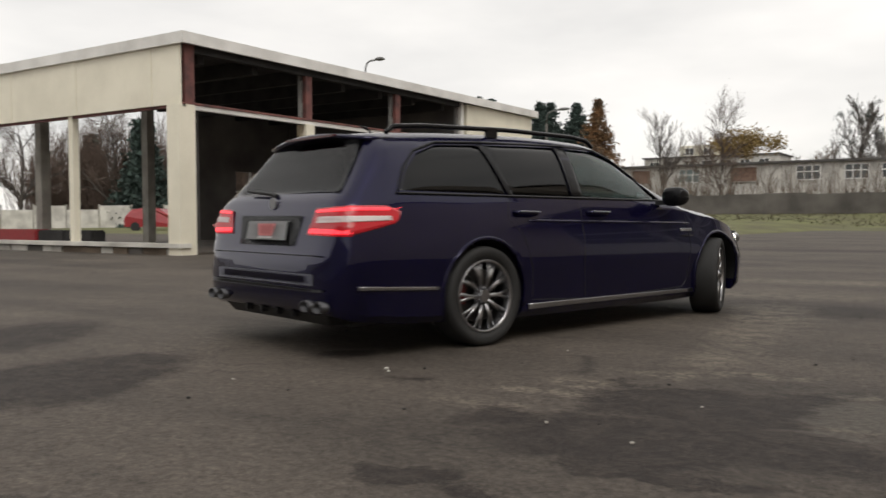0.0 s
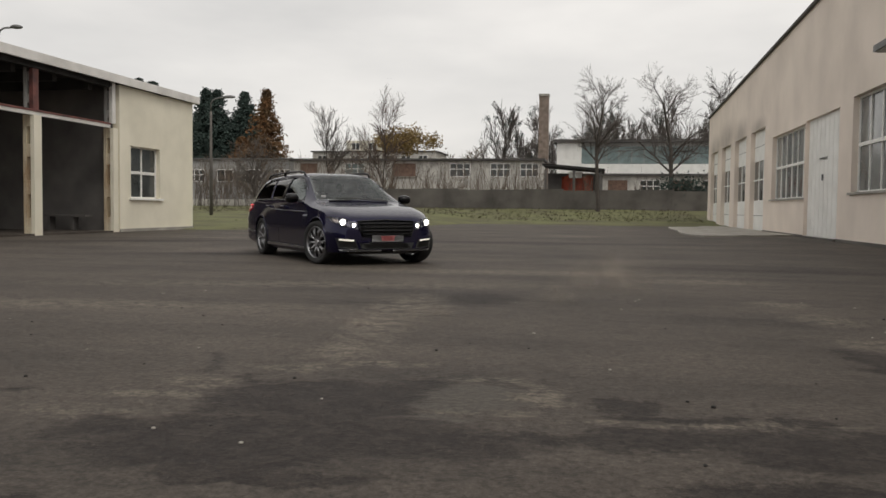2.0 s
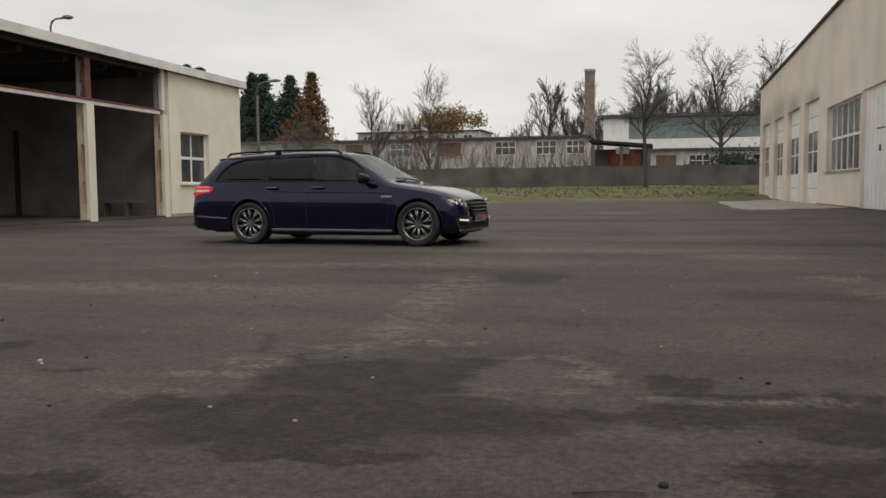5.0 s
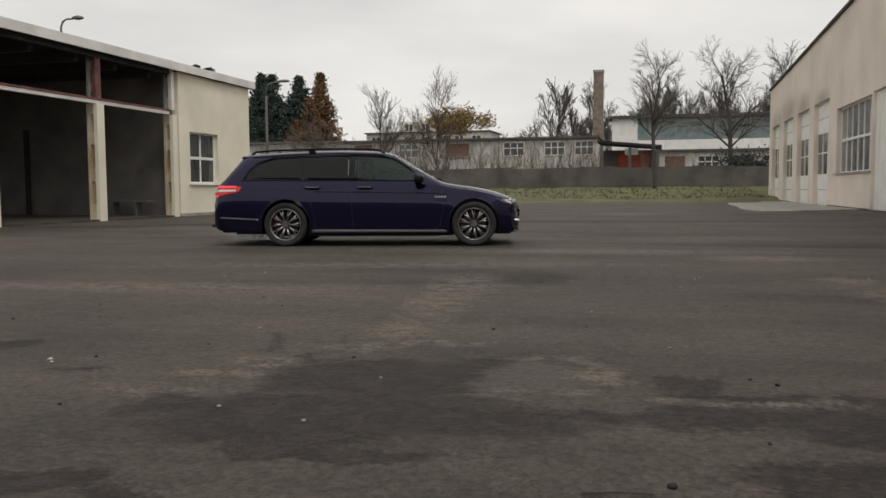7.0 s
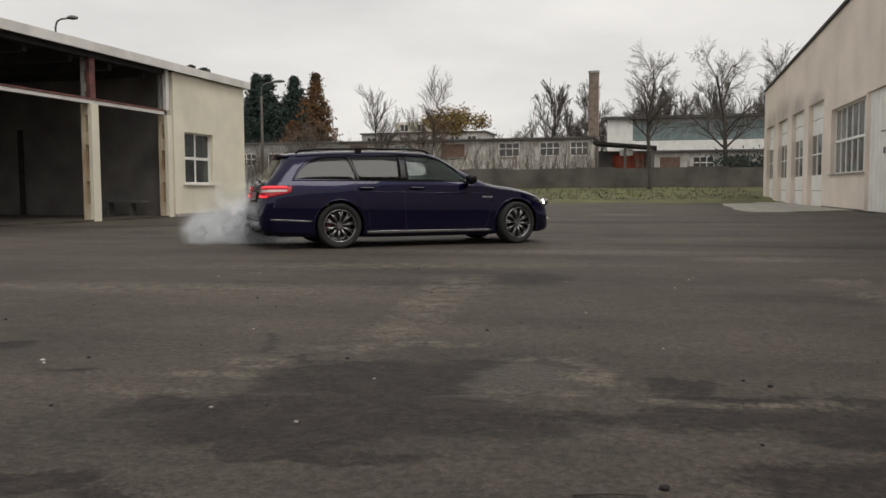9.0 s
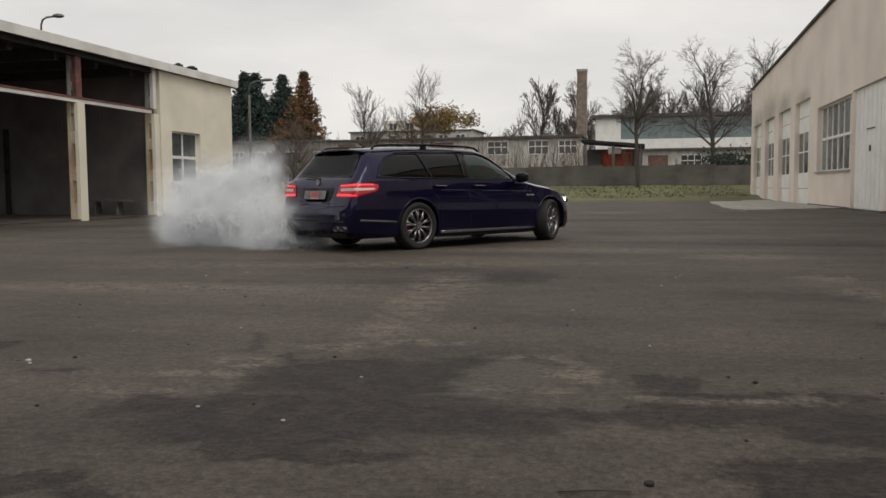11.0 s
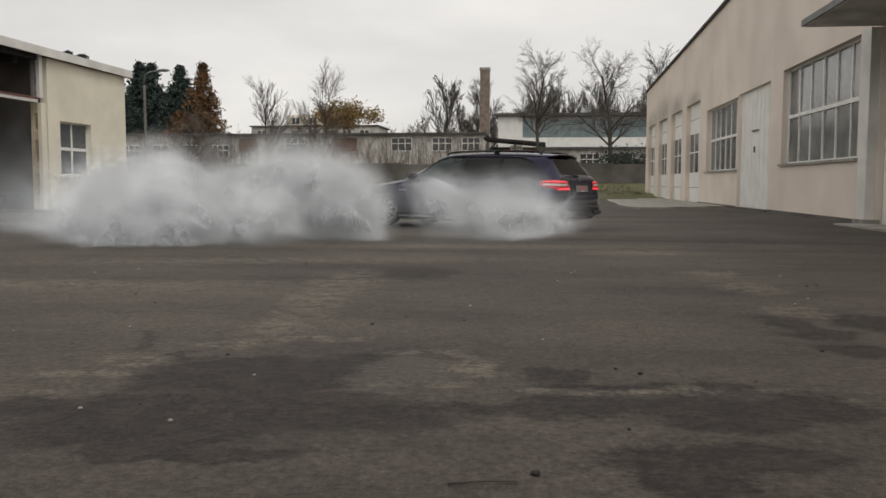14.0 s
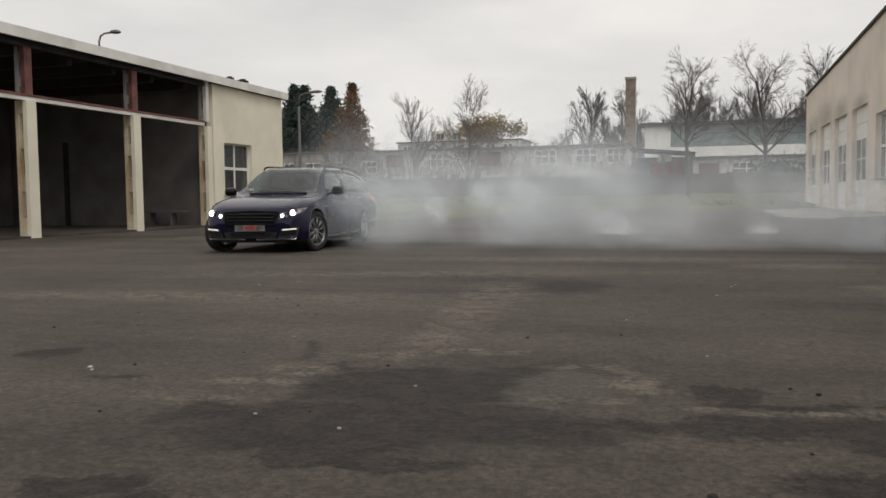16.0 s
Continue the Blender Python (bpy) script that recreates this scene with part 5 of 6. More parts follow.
def side_sheet(name, poly, s, mat, off, parent=None, label="", step=0.05, smooth=True, thick=0.006):
    """A sheet that follows the car's side inside an outline in side view."""
    x0, x1 = min(p[0] for p in poly), max(p[0] for p in poly)
    bm = bmesh.new()
    n = max(2, int((x1 - x0) / step))
    cols = []
    for i in range(n + 1):
        x = x0 + (x1 - x0) * min(max(i / n, 0.003), 0.997)
        zz = []
        for (ax, az), (bx, bz) in zip(poly, poly[1:] + poly[:1]):
            if (ax <= x < bx) or (bx <= x < ax):
                zz.append(az + (bz - az) * (x - ax) / (bx - ax))
        if len(zz) < 2:
            continue
        z0, z1 = min(zz), max(zz)
        cols.append([(x, s * (side_y(x, z0 + (z1 - z0) * j / 6) + off), z0 + (z1 - z0) * j / 6) for j in range(7)])
    va = [[bm.verts.new(p) for p in c] for c in cols]
    vb = [[bm.verts.new((p[0], p[1] - s * thick, p[2])) for p in c] for c in cols]
    for v in (va, vb):
        for a, b in zip(v, v[1:]):
            for j in range(6):
                bm.faces.new((a[j], b[j], b[j + 1], a[j + 1]))
    for j in range(6):
        bm.faces.new((va[0][j], va[0][j + 1], vb[0][j + 1], vb[0][j]))
        bm.faces.new((va[-1][j], va[-1][j + 1], vb[-1][j + 1], vb[-1][j]))
    for a, b, e, f in zip(va, va[1:], vb, vb[1:]):
        bm.faces.new((a[0], b[0], f[0], e[0]))
        bm.faces.new((a[6], b[6], f[6], e[6]))
    return part(name, bm, mat, parent or car, label, smooth)


def grow(poly, k):
    cx, cz = sum(p[0] for p in poly) / len(poly), sum(p[1] for p in poly) / len(poly)
    return [(x + k * (1 if x > cx else -1), z + k * (1 if z > cz else -1)) for x, z in poly]


for s in (-1, 1):
    for nm, poly, mat, lab in (("front_side_window", W_FRONT, CLEAR, "clear green-tinted side window"), ("rear_side_window", W_REAR, TINT, "dark tinted side window"), ("quarter_window", W_QUARTER, TINT, "dark tinted quarter window")):
        g = side_sheet(nm, grow(poly, 0.012), s, mat, -0.008, None, lab)
        g.visible_shadow = False
    side_sheet("pillar_trim", [(-0.35, 0.99), (-0.47, 0.99), (-0.47, 1.39), (-0.35, 1.388)], s, BLACK_GLOSS, 0.004, None, "gloss black door pillar", 0.03)
    side_sheet("pillar_trim", [(-1.10, 1.012), (-1.15, 1.012), (-1.275, 1.366), (-1.22, 1.366)], s, BLACK_GLOSS, 0.004, None, "", 0.02)
    bm = bmesh.new()
    tube(bm, [(x, s * (side_y(x, 0.995 + 0.02 * (0.66 - x) / 2.7) + 0.004), 0.992 + 0.02 * (0.66 - x) / 2.7) for x in [0.68 - 0.14 * i for i in range(21)]], 0.009, 6)
    part("belt_trim", bm, BLACK_GLOSS, car)
    bm = bmesh.new()
    top = [(0.64, 1.0), (0.46, 1.185), (0.23, 1.322), (0.02, 1.388), (-0.4, 1.402), (-1.25, 1.382), (-1.66, 1.362), (-1.88, 1.295), (-2.02, 1.17), (-2.1, 1.03)]
    tube(bm, [(x, s * (side_y(x, z) + 0.004), z) for x, z in top], 0.010, 6)
    part("window_trim", bm, BLACK_GLOSS, car)
    # door joints
    for pts in ([(0.95, 0.86), (0.98, 0.6), (0.93, 0.32), (0.86, 0.26)], [(-0.41, 0.97), (-0.42, 0.6), (-0.40, 0.27)], [(-1.16, 1.0), (-1.2, 0.85), (-1.08, 0.74), (-0.99, 0.5), (-0.98, 0.30)], [(0.86, 0.265), (0.2, 0.25), (-0.4, 0.25), (-0.98, 0.28)]):
        bm = bmesh.new()
        line = []
        for (ax, az), (bx, bz) in zip(pts, pts[1:]):
            line += [(ax + (bx - ax) * k / 5, az + (bz - az) * k / 5) for k in range(5)]
        line.append(pts[-1])
        tube(bm, [(x, s * (side_y(x, z) - 0.001), z) for x, z in line], 0.004, 5)
        part("door_joint", bm, BLACK_MATT, car)
    # character line and sill blade
    bm = bmesh.new()
    tube(bm, [(x, s * (side_y(x, 0.80 + 0.035 * (1.0 - x) / 2) - 0.004), 0.80 + 0.035 * (1.0 - x) / 2) for x in [1.0 - 0.1 * i for i in range(21)]], 0.011, 6)
    part("character_line", bm, BLUE_PAINT, car, "", True)
    side_sheet("sill_trim", [(1.03, 0.215), (-1.03, 0.215), (-1.03, 0.255), (1.03, 0.245)], s, CHROME, 0.012, None, "satin metal sill strip", 0.1)
    for x0 in (-0.22, -1.02):
        bm = bmesh.new()
        tube(bm, [(x0 + 0.12, s * (side_y(x0 + 0.12, 0.885) - 0.005), 0.885), (x0 + 0.08, s * (side_y(x0, 0.885) + 0.035), 0.888), (x0 - 0.08, s * (side_y(x0, 0.89) + 0.035), 0.892), (x0 - 0.12, s * (side_y(x0 - 0.12, 0.89) - 0.005), 0.892)], 0.016, 8)
        h = part("door_handle", bm, BLUE_PAINT, car, "", True)
        bm = bmesh.new()
        tube(bm, [(x0 + 0.1, s * (side_y(x0, 0.89) + 0.05), 0.897), (x0 - 0.1, s * (side_y(x0, 0.89) + 0.05), 0.9)], 0.005, 6)
        part("metal_strip", bm, CHROME, h)
    # badge bars on the wing
    for k in range(4):
        side_sheet("badge_bar", [(1.02 - 0.045 * k, 0.735), (0.985 - 0.045 * k, 0.735), (0.985 - 0.045 * k, 0.76), (1.02 - 0.045 * k, 0.76)], s, CHROME, 0.006, None, "", 0.02)
    side_sheet("wing_vent", [(1.03, 0.69), (0.84, 0.69), (0.84, 0.70), (1.03, 0.705)], s, BLACK_GLOSS, 0.005)
    # mirror
    bm = bmesh.new()
    bmesh.ops.create_uvsphere(bm, u_segments=16, v_segments=10, radius=1)
    for q in bm.verts:
        u = Vector([math.copysign(abs(k) ** 0.65, k) for k in q.co])
        q.co = (u.x * (0.10 if u.x > 0 else 0.06) + 0.60, s * 1.01 + u.y * 0.105, u.z * (0.078 - 0.02 * max(u.x, 0)) + 1.02)
    m = part("mirror", bm, BLACK_GLOSS, car, "black wing mirror", True)
    part("mirror_stem", boxes((0.56, 0.64, min(s * 0.85, s * 0.95), max(s * 0.85, s * 0.95), 0.955, 0.99)), BLACK_MATT, m)
    # roof rail
    bm = bmesh.new()
    rail = [(-2.02, 1.41), (-1.96, 1.455), (-1.7, 1.475), (-0.9, 1.495), (-0.2, 1.487), (-0.02, 1.468), (0.06, 1.42)]
    line = []
    for (ax, az), (bx, bz) in zip(rail, rail[1:]):
        line += [(ax + (bx - ax) * k / 4, az + (bz - az) * k / 4) for k in range(4)]
    line.append(rail[-1])
    tube(bm, [(x, s * 0.585, z) for x, z in line], 0.017, 8)
    r = part("roof_rail", bm, BLACK_GLOSS, car, "black roof rail", True)
    part("foot", boxes((-1.12, -1.02, s * 0.585 - 0.015, s * 0.585 + 0.015, 1.43, 1.5)), BLACK_GLOSS, r)
    # wheel arch lip
    for x in AXLES:
        bm = bmesh.new()
        arc = []
        for k in range(25):
            a = radians(-16 + 212 * k / 24)
            px, pz = x + 0.378 * math.cos(a), 0.345 + 0.378 * math.sin(a)
            arc.append((px, s * (side_y(px, max(pz, 0.24)) - 0.004), pz))
        tube(bm, arc, 0.014, 6)
        part("arch_lip", bm, BLUE_PAINT, car, "", True)
        bm = bmesh.new()
        prev = None
        for k in range(25):
            a = radians(-10 + 200 * k / 24)
            cur = [bm.verts.new((x + 0.372 * math.cos(a), s * yy, 0.345 + 0.372 * math.sin(a))) for yy in (0.55, 0.88)]
            if prev:
                bm.faces.new((prev[0], cur[0], cur[1], prev[1]))
            prev = cur
        part("wheel_liner", bm, BLACK_MATT, car)


def top_sheet(name, corner, mat, off, label, nx=14, ny=16):
    """A curved pane over the car's top between two lines across it."""
    (xa, ya), (xb, yb) = corner
    bm = bmesh.new()
    va = []
    for i in range(nx + 1):
        x = xa + (xb - xa) * i / nx
        w = ya + (yb - ya) * i / nx
        bow = 0.0
        va.append([bm.verts.new((x + bow, w * (2 * j / ny - 1), top_z(x, w * (2 * j / ny - 1)) + off)) for j in range(ny + 1)])
    for a, b in zip(va, va[1:]):
        for j in range(ny):
            bm.faces.new((a[j], b[j], b[j + 1], a[j + 1]))
    bmesh.ops.solidify(bm, geom=bm.faces[:], thickness=0.006)
    return part(name, bm, mat, car, label, True)


g = top_sheet("windscreen", ((0.90, 0.70), (0.12, 0.56)), SCREEN, 0.002, "clear windscreen reflecting the sky")
g.visible_shadow = False
g = top_sheet("rear_window", ((-2.15, 0.56), (-2.445, 0.69)), TINT, 0.002, "dark tinted tailgate window")
g.visible_shadow = False
# front wipers under the windscreen
bm = bmesh.new()
tube(bm, [(0.94, 0.55, 0.99), (0.90, 0.1, 1.02), (0.88, -0.35, 1.03)], 0.012, 6)
tube(bm, [(0.95, -0.5, 0.985), (0.93, -0.1, 1.0)], 0.012, 6)
part("windscreen_wiper", bm, BLACK_MATT, car)
# inside
for x in (0.05, -0.95):
    for y in (-0.36, 0.36):
        bm = boxes((x - 0.25, x + 0.25, y - 0.25, y + 0.25, 0.5, 0.72), (x - 0.36, x - 0.24, y - 0.24, y + 0.24, 0.6, 1.13), (x - 0.37, x - 0.27, y - 0.13, y + 0.13, 1.14, 1.32))
        bmesh.ops.bevel(bm, geom=bm.edges, offset=0.03, segments=2, affect="EDGES")
        part("seat", bm, SEAT, car)
part("dashboard", boxes((0.45, 0.85, -0.72, 0.72, 0.66, 0.94)), SEAT, car)
bm = bmesh.new()
ring = [(0.36 + 0.06 * math.sin(a), 0.37 + 0.185 * math.cos(a), 0.93 + 0.17 * math.sin(a)) for a in [radians(15 * k) for k in range(25)]]
tube(bm, ring, 0.016, 6)
part("steering_wheel", bm, SEAT, car, "", True)
part("inner_mirror", boxes((0.2, 0.23, -0.11, 0.11, 1.29, 1.36)), SEAT, car)
part("windscreen_sticker", boxes((0.79, 0.8, -0.58, -0.5, 1.03, 1.07)), PLATE_WHITE, car)


# front
def front_x(y, z):
    """How far the nose reaches at a place on it."""
    lo, hi = 1.2, 2.115
    for _ in range(24):
        m = (lo + hi) / 2
        pr = car_profile(m)
        ok = pr[0][1] < z < pr[-1][1] and side_y(m, z) > abs(y) if z < pr[-4][1] else z < top_z(m, y)
        lo, hi = (m, hi) if ok else (lo, m)
    return lo


def front_sheet(name, outline, mat, off, parent=None, label="", n=8, thick=0.02):
    """A sheet on the nose inside a quadrilateral outline (y, z): lower left, lower right, upper right, upper left."""
    (a, b, c, d) = [Vector(p) for p in outline]
    bm = bmesh.new()
    va = []
    for i in range(n + 1):
        row = []
        for j in range(5):
            p = a.lerp(b, i / n).lerp(d.lerp(c, i / n), j / 4)
            row.append(bm.verts.new((front_x(p.x, p.y) + off, p.x, p.y)))
        va.append(row)
    for p, q in zip(va, va[1:]):
        for j in range(4):
            bm.faces.new((p[j], q[j], q[j + 1], p[j + 1]))
    bmesh.ops.solidify(bm, geom=bm.faces[:], thickness=thick)
    return part(name, bm, mat, parent or car, label, True)


def lamp_tube(parent, name, y, z, r):
    """A projector lamp: a lit lens at the bottom of a dark tube, seen only from ahead."""
    x1 = front_x(y, z) + 0.012
    x0 = x1 - 1.5 * r
    bm = bmesh.new()
    rows = []
    for x, k in ((x0, 1.0), (x1, 1.0), (x1, 1.12), (x0, 1.12)):
        rows.append([bm.verts.new((x, y + k * r * math.cos(6.28319 * i / 24), z + k * r * math.sin(6.28319 * i / 24))) for i in range(24)])
    for a, b in zip(rows, rows[1:] + rows[:1]):
        for i in range(24):
            bm.faces.new((a[i], a[(i + 1) % 24], b[(i + 1) % 24], b[i]))
    c = bmesh.new()
    v = [[c.verts.new((x, y + 1.05 * r * math.cos(6.28319 * i / 24), z + 1.05 * r * math.sin(6.28319 * i / 24))) for i in range(24)] for x in (x0 - 0.01, x1 + 0.2)]
    for i in range(24):
        c.faces.new((v[0][i], v[0][(i + 1) % 24], v[1][(i + 1) % 24], v[1][i]))
    c.faces.new(v[0])
    c.faces.new(v[1])
    me = bpy.data.meshes.new("bore")
    bmesh.ops.recalc_face_normals(c, faces=c.faces)
    c.to_mesh(me)
    c.free()
    for ob in (body, parent):
        cut(ob, new("bore", me))
    part("lamp_tube", bm, CHROME, parent, "", True)
    bm = bmesh.new()
    bm.faces.new([bm.verts.new((x0 + 0.004, y + r * math.cos(6.28319 * i / 24), z + r * math.sin(6.28319 * i / 24))) for i in range(24)])
    part(name, bm, HEAD_LIT, parent, "lit lamp lens", True)


grille = front_sheet("grille", [(-0.40, 0.445), (0.40, 0.445), (0.46, 0.665), (-0.46, 0.665)], BLACK_MATT, 0.012, None, "gloss black four-bar grille")
for k in range(4):
    z = 0.475 + 0.052 * k
    w = 0.39 + 0.017 * k
    bm = bmesh.new()
    tube(bm, [(front_x(y, z) + 0.028, y, z) for y in [-w + 2 * w * i / 12 for i in range(13)]], 0.013, 6)
    part("slat", bm, BLACK_GLOSS, grille, "", True)
bm = bmesh.new()
frame_pts = [(-0.40, 0.445), (0.0, 0.432), (0.40, 0.445), (0.45, 0.56), (0.47, 0.668), (0.0, 0.69), (-0.47, 0.668), (-0.45, 0.56), (-0.40, 0.445)]
tube(bm, [(front_x(y, z) + 0.016, y, z) for y, z in frame_pts], 0.013, 6)
part("grille_frame", bm, BLACK_GLOSS, grille, "", True)
front_sheet("lower_intake", [(-0.42, 0.25), (0.42, 0.25), (0.46, 0.345), (-0.46, 0.345)], BLACK_MATT, 0.006, None, "black lower intake")
p = front_sheet("front_plate", [(-0.26, 0.36), (0.26, 0.36), (0.26, 0.47), (-0.26, 0.47)], PLATE_GREY, 0.03, None, "grey number plate with plain bars", 4, 0.012)
front_sheet("plate_bar", [(-0.10, 0.375), (0.10, 0.375), (0.12, 0.455), (-0.12, 0.455)], PLATE_RED, 0.034, p, "pale red bar on the plate", 4, 0.004)
for s in (-1, 1):
    def mir(o):
        return [(s * y, z) for y, z in o]
    hl = front_sheet("headlight", mir([(0.585, 0.575), (0.80, 0.64), (0.845, 0.735), (0.60, 0.70)]), HEAD_GLASS, 0.008, None, "clear headlight, lit", 8, 0.02)
    lamp_tube(hl, "main_lamp", s * 0.70, 0.655, 0.046)
    front_sheet("lamp_rim", mir([(0.742, 0.637), (0.79, 0.65), (0.805, 0.715), (0.752, 0.70)]), LAMP_CLEAR, 0.013, hl)
    h2 = front_sheet("inner_headlight", mir([(0.475, 0.545), (0.565, 0.57), (0.585, 0.665), (0.50, 0.66)]), HEAD_GLASS, 0.012, None, "small inner headlight, lit", 6, 0.02)
    lamp_tube(h2, "lamp", s * 0.53, 0.608, 0.03)
    it = front_sheet("bumper_intake", mir([(0.47, 0.25), (0.76, 0.27), (0.80, 0.42), (0.52, 0.39)]), BLACK_MATT, 0.006, None, "black bumper intake")
    front_sheet("daylight_strip", mir([(0.55, 0.368), (0.76, 0.385), (0.76, 0.41), (0.55, 0.393)]), DRL_LIT, 0.018, it, "lit white daylight strip", 6, 0.015)
    front_sheet("splitter", mir([(0.10, 0.215), (0.74, 0.225), (0.76, 0.25), (0.10, 0.235)]), CHROME, 0.02, None, "satin metal splitter strip", 8, 0.03)


# rear
def rear_x(y, z):
    lo, hi = -2.60, -1.6
    for _ in range(24):
        m = (lo + hi) / 2
        pr = car_profile(m)
        ok = (side_y(m, z) > abs(y)) if z < pr[-4][1] else (z < top_z(m, y))
        ok = ok and pr[0][1] < z
        lo, hi = (lo, m) if ok else (m, hi)
    return hi


def rear_sheet(name, outline, mat, off, parent=None, label="", n=8, thick=0.02, m=4):
    (a, b, c, d) = [Vector(p) for p in outline]
    bm = bmesh.new()
    va = []
    for i in range(n + 1):
        row = []
        for j in range(m + 1):
            p = a.lerp(b, i / n).lerp(d.lerp(c, i / n), j / m)
            row.append(bm.verts.new((rear_x(p.x, p.y) - off, p.x, p.y)))
        va.append(row)
    for p, q in zip(va, va[1:]):
        for j in range(m):
            bm.faces.new((p[j], q[j], q[j + 1], p[j + 1]))
    bmesh.ops.solidify(bm, geom=bm.faces[:], thickness=thick)
    return part(name, bm, mat, parent or car, label, True)


rear_sheet("plate_recess", [(-0.36, 0.685), (0.36, 0.685), (0.40, 0.875), (-0.40, 0.875)], BLACK_GLOSS, 0.006, None, "dark recess round the rear plate")
p = rear_sheet("rear_plate", [(-0.26, 0.72), (0.26, 0.72), (0.26, 0.84), (-0.26, 0.84)], PLATE_GREY, 0.022, None, "grey number plate with plain bars", 4, 0.012)
rear_sheet("plate_bar", [(-0.09, 0.745), (0.09, 0.745), (0.12, 0.825), (-0.12, 0.825)], PLATE_RED, 0.026, p, "pale red bar on the plate", 4, 0.004)
rear_sheet("plate_bar", [(-0.09, 0.728), (0.09, 0.728), (0.09, 0.742), (-0.09, 0.742)], PLATE_WHITE, 0.026, p, "white bar on the plate", 4, 0.004)
rear_sheet("tailgate_joint", [(-0.70, 0.628), (0.70, 0.628), (0.70, 0.634), (-0.70, 0.634)], BLACK_MATT, 0.003, None, "", 10, 0.006)
bm = bmesh.new()
disc(bm, 0, 0, 0.012, 0, 0.04, 20)
bmesh.ops.rotate(bm, verts=bm.verts, cent=(0, 0, 0), matrix=Matrix.Rotation(radians(90), 3, "Z"))
bmesh.ops.translate(bm, verts=bm.verts, vec=(rear_x(0, 0.955) - 0.002, 0, 0.955))
part("round_badge", bm, CHROME, car)
rear_sheet("bumper_strip", [(-0.72, 0.415), (0.72, 0.415), (0.72, 0.44), (-0.72, 0.43)], DARK_CHROME, 0.012, None, "dull metal bumper strip", 12, 0.02)
rear_sheet("bumper_mesh", [(-0.62, 0.45), (0.62, 0.45), (0.62, 0.52), (-0.62, 0.52)], BLUE_PAINT, 0.005, None, "", 12, 0.01)
bm = bmesh.new()
box(bm, -2.60, -2.2, -0.72, 0.72, 0.20, 0.36)
for q in bm.verts:
    if q.co.z < 0.3:
        q.co.x += 0.12
        q.co.y *= 0.86
part("diffuser", bm, BLACK_MATT, car, "black rear diffuser")
for y in (-0.3, -0.1, 0.1, 0.3):
    part("fin", boxes((-2.56, -2.3, y - 0.008, y + 0.008, 0.235, 0.3)), BLACK_MATT, car)
for s in (-1, 1):
    def mir(o):
        return [(s * y, z) for y, z in o]
    for y in (0.56, 0.70):
        bm = bmesh.new()
        ringa = [(math.cos(a) * 0.062, math.sin(a) * 0.042) for a in [6.2832 * k / 16 for k in range(16)]]
        rows = [[bm.verts.new((x, s * y + u * f, 0.325 + w * f)) for u, w in ringa] for x, f in ((-2.25, 0.85), (-2.625, 0.85), (-2.625, 0.74), (-2.4, 0.72))]
        for a, b in zip(rows, rows[1:]):
            for k in range(16):
                bm.faces.new((a[k], a[(k + 1) % 16], b[(k + 1) % 16], b[k]))
        bm.faces.new(rows[-1])
        part("exhaust_tip", bm, RIM_GREY, car, "oval metal exhaust tip", True)
    # tail light, wrapped round the corner
    tl = rear_sheet("tail_light", mir([(0.49, 0.755), (0.865, 0.75), (0.862, 0.935), (0.555, 0.918)]), LAMP_RED, 0.008, None, "red wrap-round tail light, lit", 14, 0.03, 6)
    side_sheet("side_lens", [(-2.50, 0.755), (-2.16, 0.83), (-2.12, 0.90), (-2.22, 0.935), (-2.48, 0.935)], s, LAMP_RED, 0.006, tl, "", 0.03, True, 0.015)
    rear_sheet("lit_band", mir([(0.555, 0.893), (0.862, 0.903), (0.86, 0.923), (0.562, 0.908)]), LAMP_RED_LIT, 0.012, tl, "", 14, 0.01, 2)
    rear_sheet("lit_band", mir([(0.505, 0.768), (0.862, 0.763), (0.862, 0.79), (0.515, 0.795)]), LAMP_RED_LIT, 0.012, tl, "", 14, 0.01, 2)
    rear_sheet("clear_band", mir([(0.575, 0.83), (0.862, 0.835), (0.862, 0.872), (0.585, 0.868)]), LAMP_CLEAR, 0.012, tl, "", 14, 0.01, 2)
    side_sheet("lit_band_side", [(-2.48, 0.905), (-2.2, 0.905), (-2.2, 0.922), (-2.48, 0.925)], s, LAMP_RED_LIT, 0.01, tl, "", 0.04, True, 0.008)
    side_sheet("clear_band_side", [(-2.49, 0.835), (-2.2, 0.845), (-2.2, 0.872), (-2.49, 0.872)], s, LAMP_CLEAR, 0.01, tl, "", 0.04, True, 0.008)
    side_sheet("bumper_side_strip", [(-1.85, 0.40), (-2.45, 0.43), (-2.45, 0.452), (-1.85, 0.42)], s, CHROME, 0.008, None, "", 0.06, True, 0.01)
# spoiler, third brake light, wiper, antenna
bm = bmesh.new()
sp = []
for j in range(13):
    y = -0.60 + 0.1 * j
    d = 0.05 * (y / 0.6) ** 2
    sp.append([bm.verts.new(v) for v in ((-1.98, y, 1.432 - d), (-2.22 + d, y, 1.425 - d), (-2.235 + d, y, 1.405 - d), (-2.1, y, 1.385 - d))])
for a, b in zip(sp, sp[1:]):
    for k in range(4):
        bm.faces.new((a[k], a[(k + 1) % 4], b[(k + 1) % 4], b[k]))
bm.faces.new(sp[0])
bm.faces.new(sp[-1])
spo = part("roof_spoiler", bm, BLUE_PAINT, car, "", True)
part("brake_light", boxes((-2.236, -2.21, -0.3, 0.3, 1.395, 1.41)), flat_material("unlit_brake_light", (0.06, 0.004, 0.006), 0.2), spo)
bm = bmesh.new()
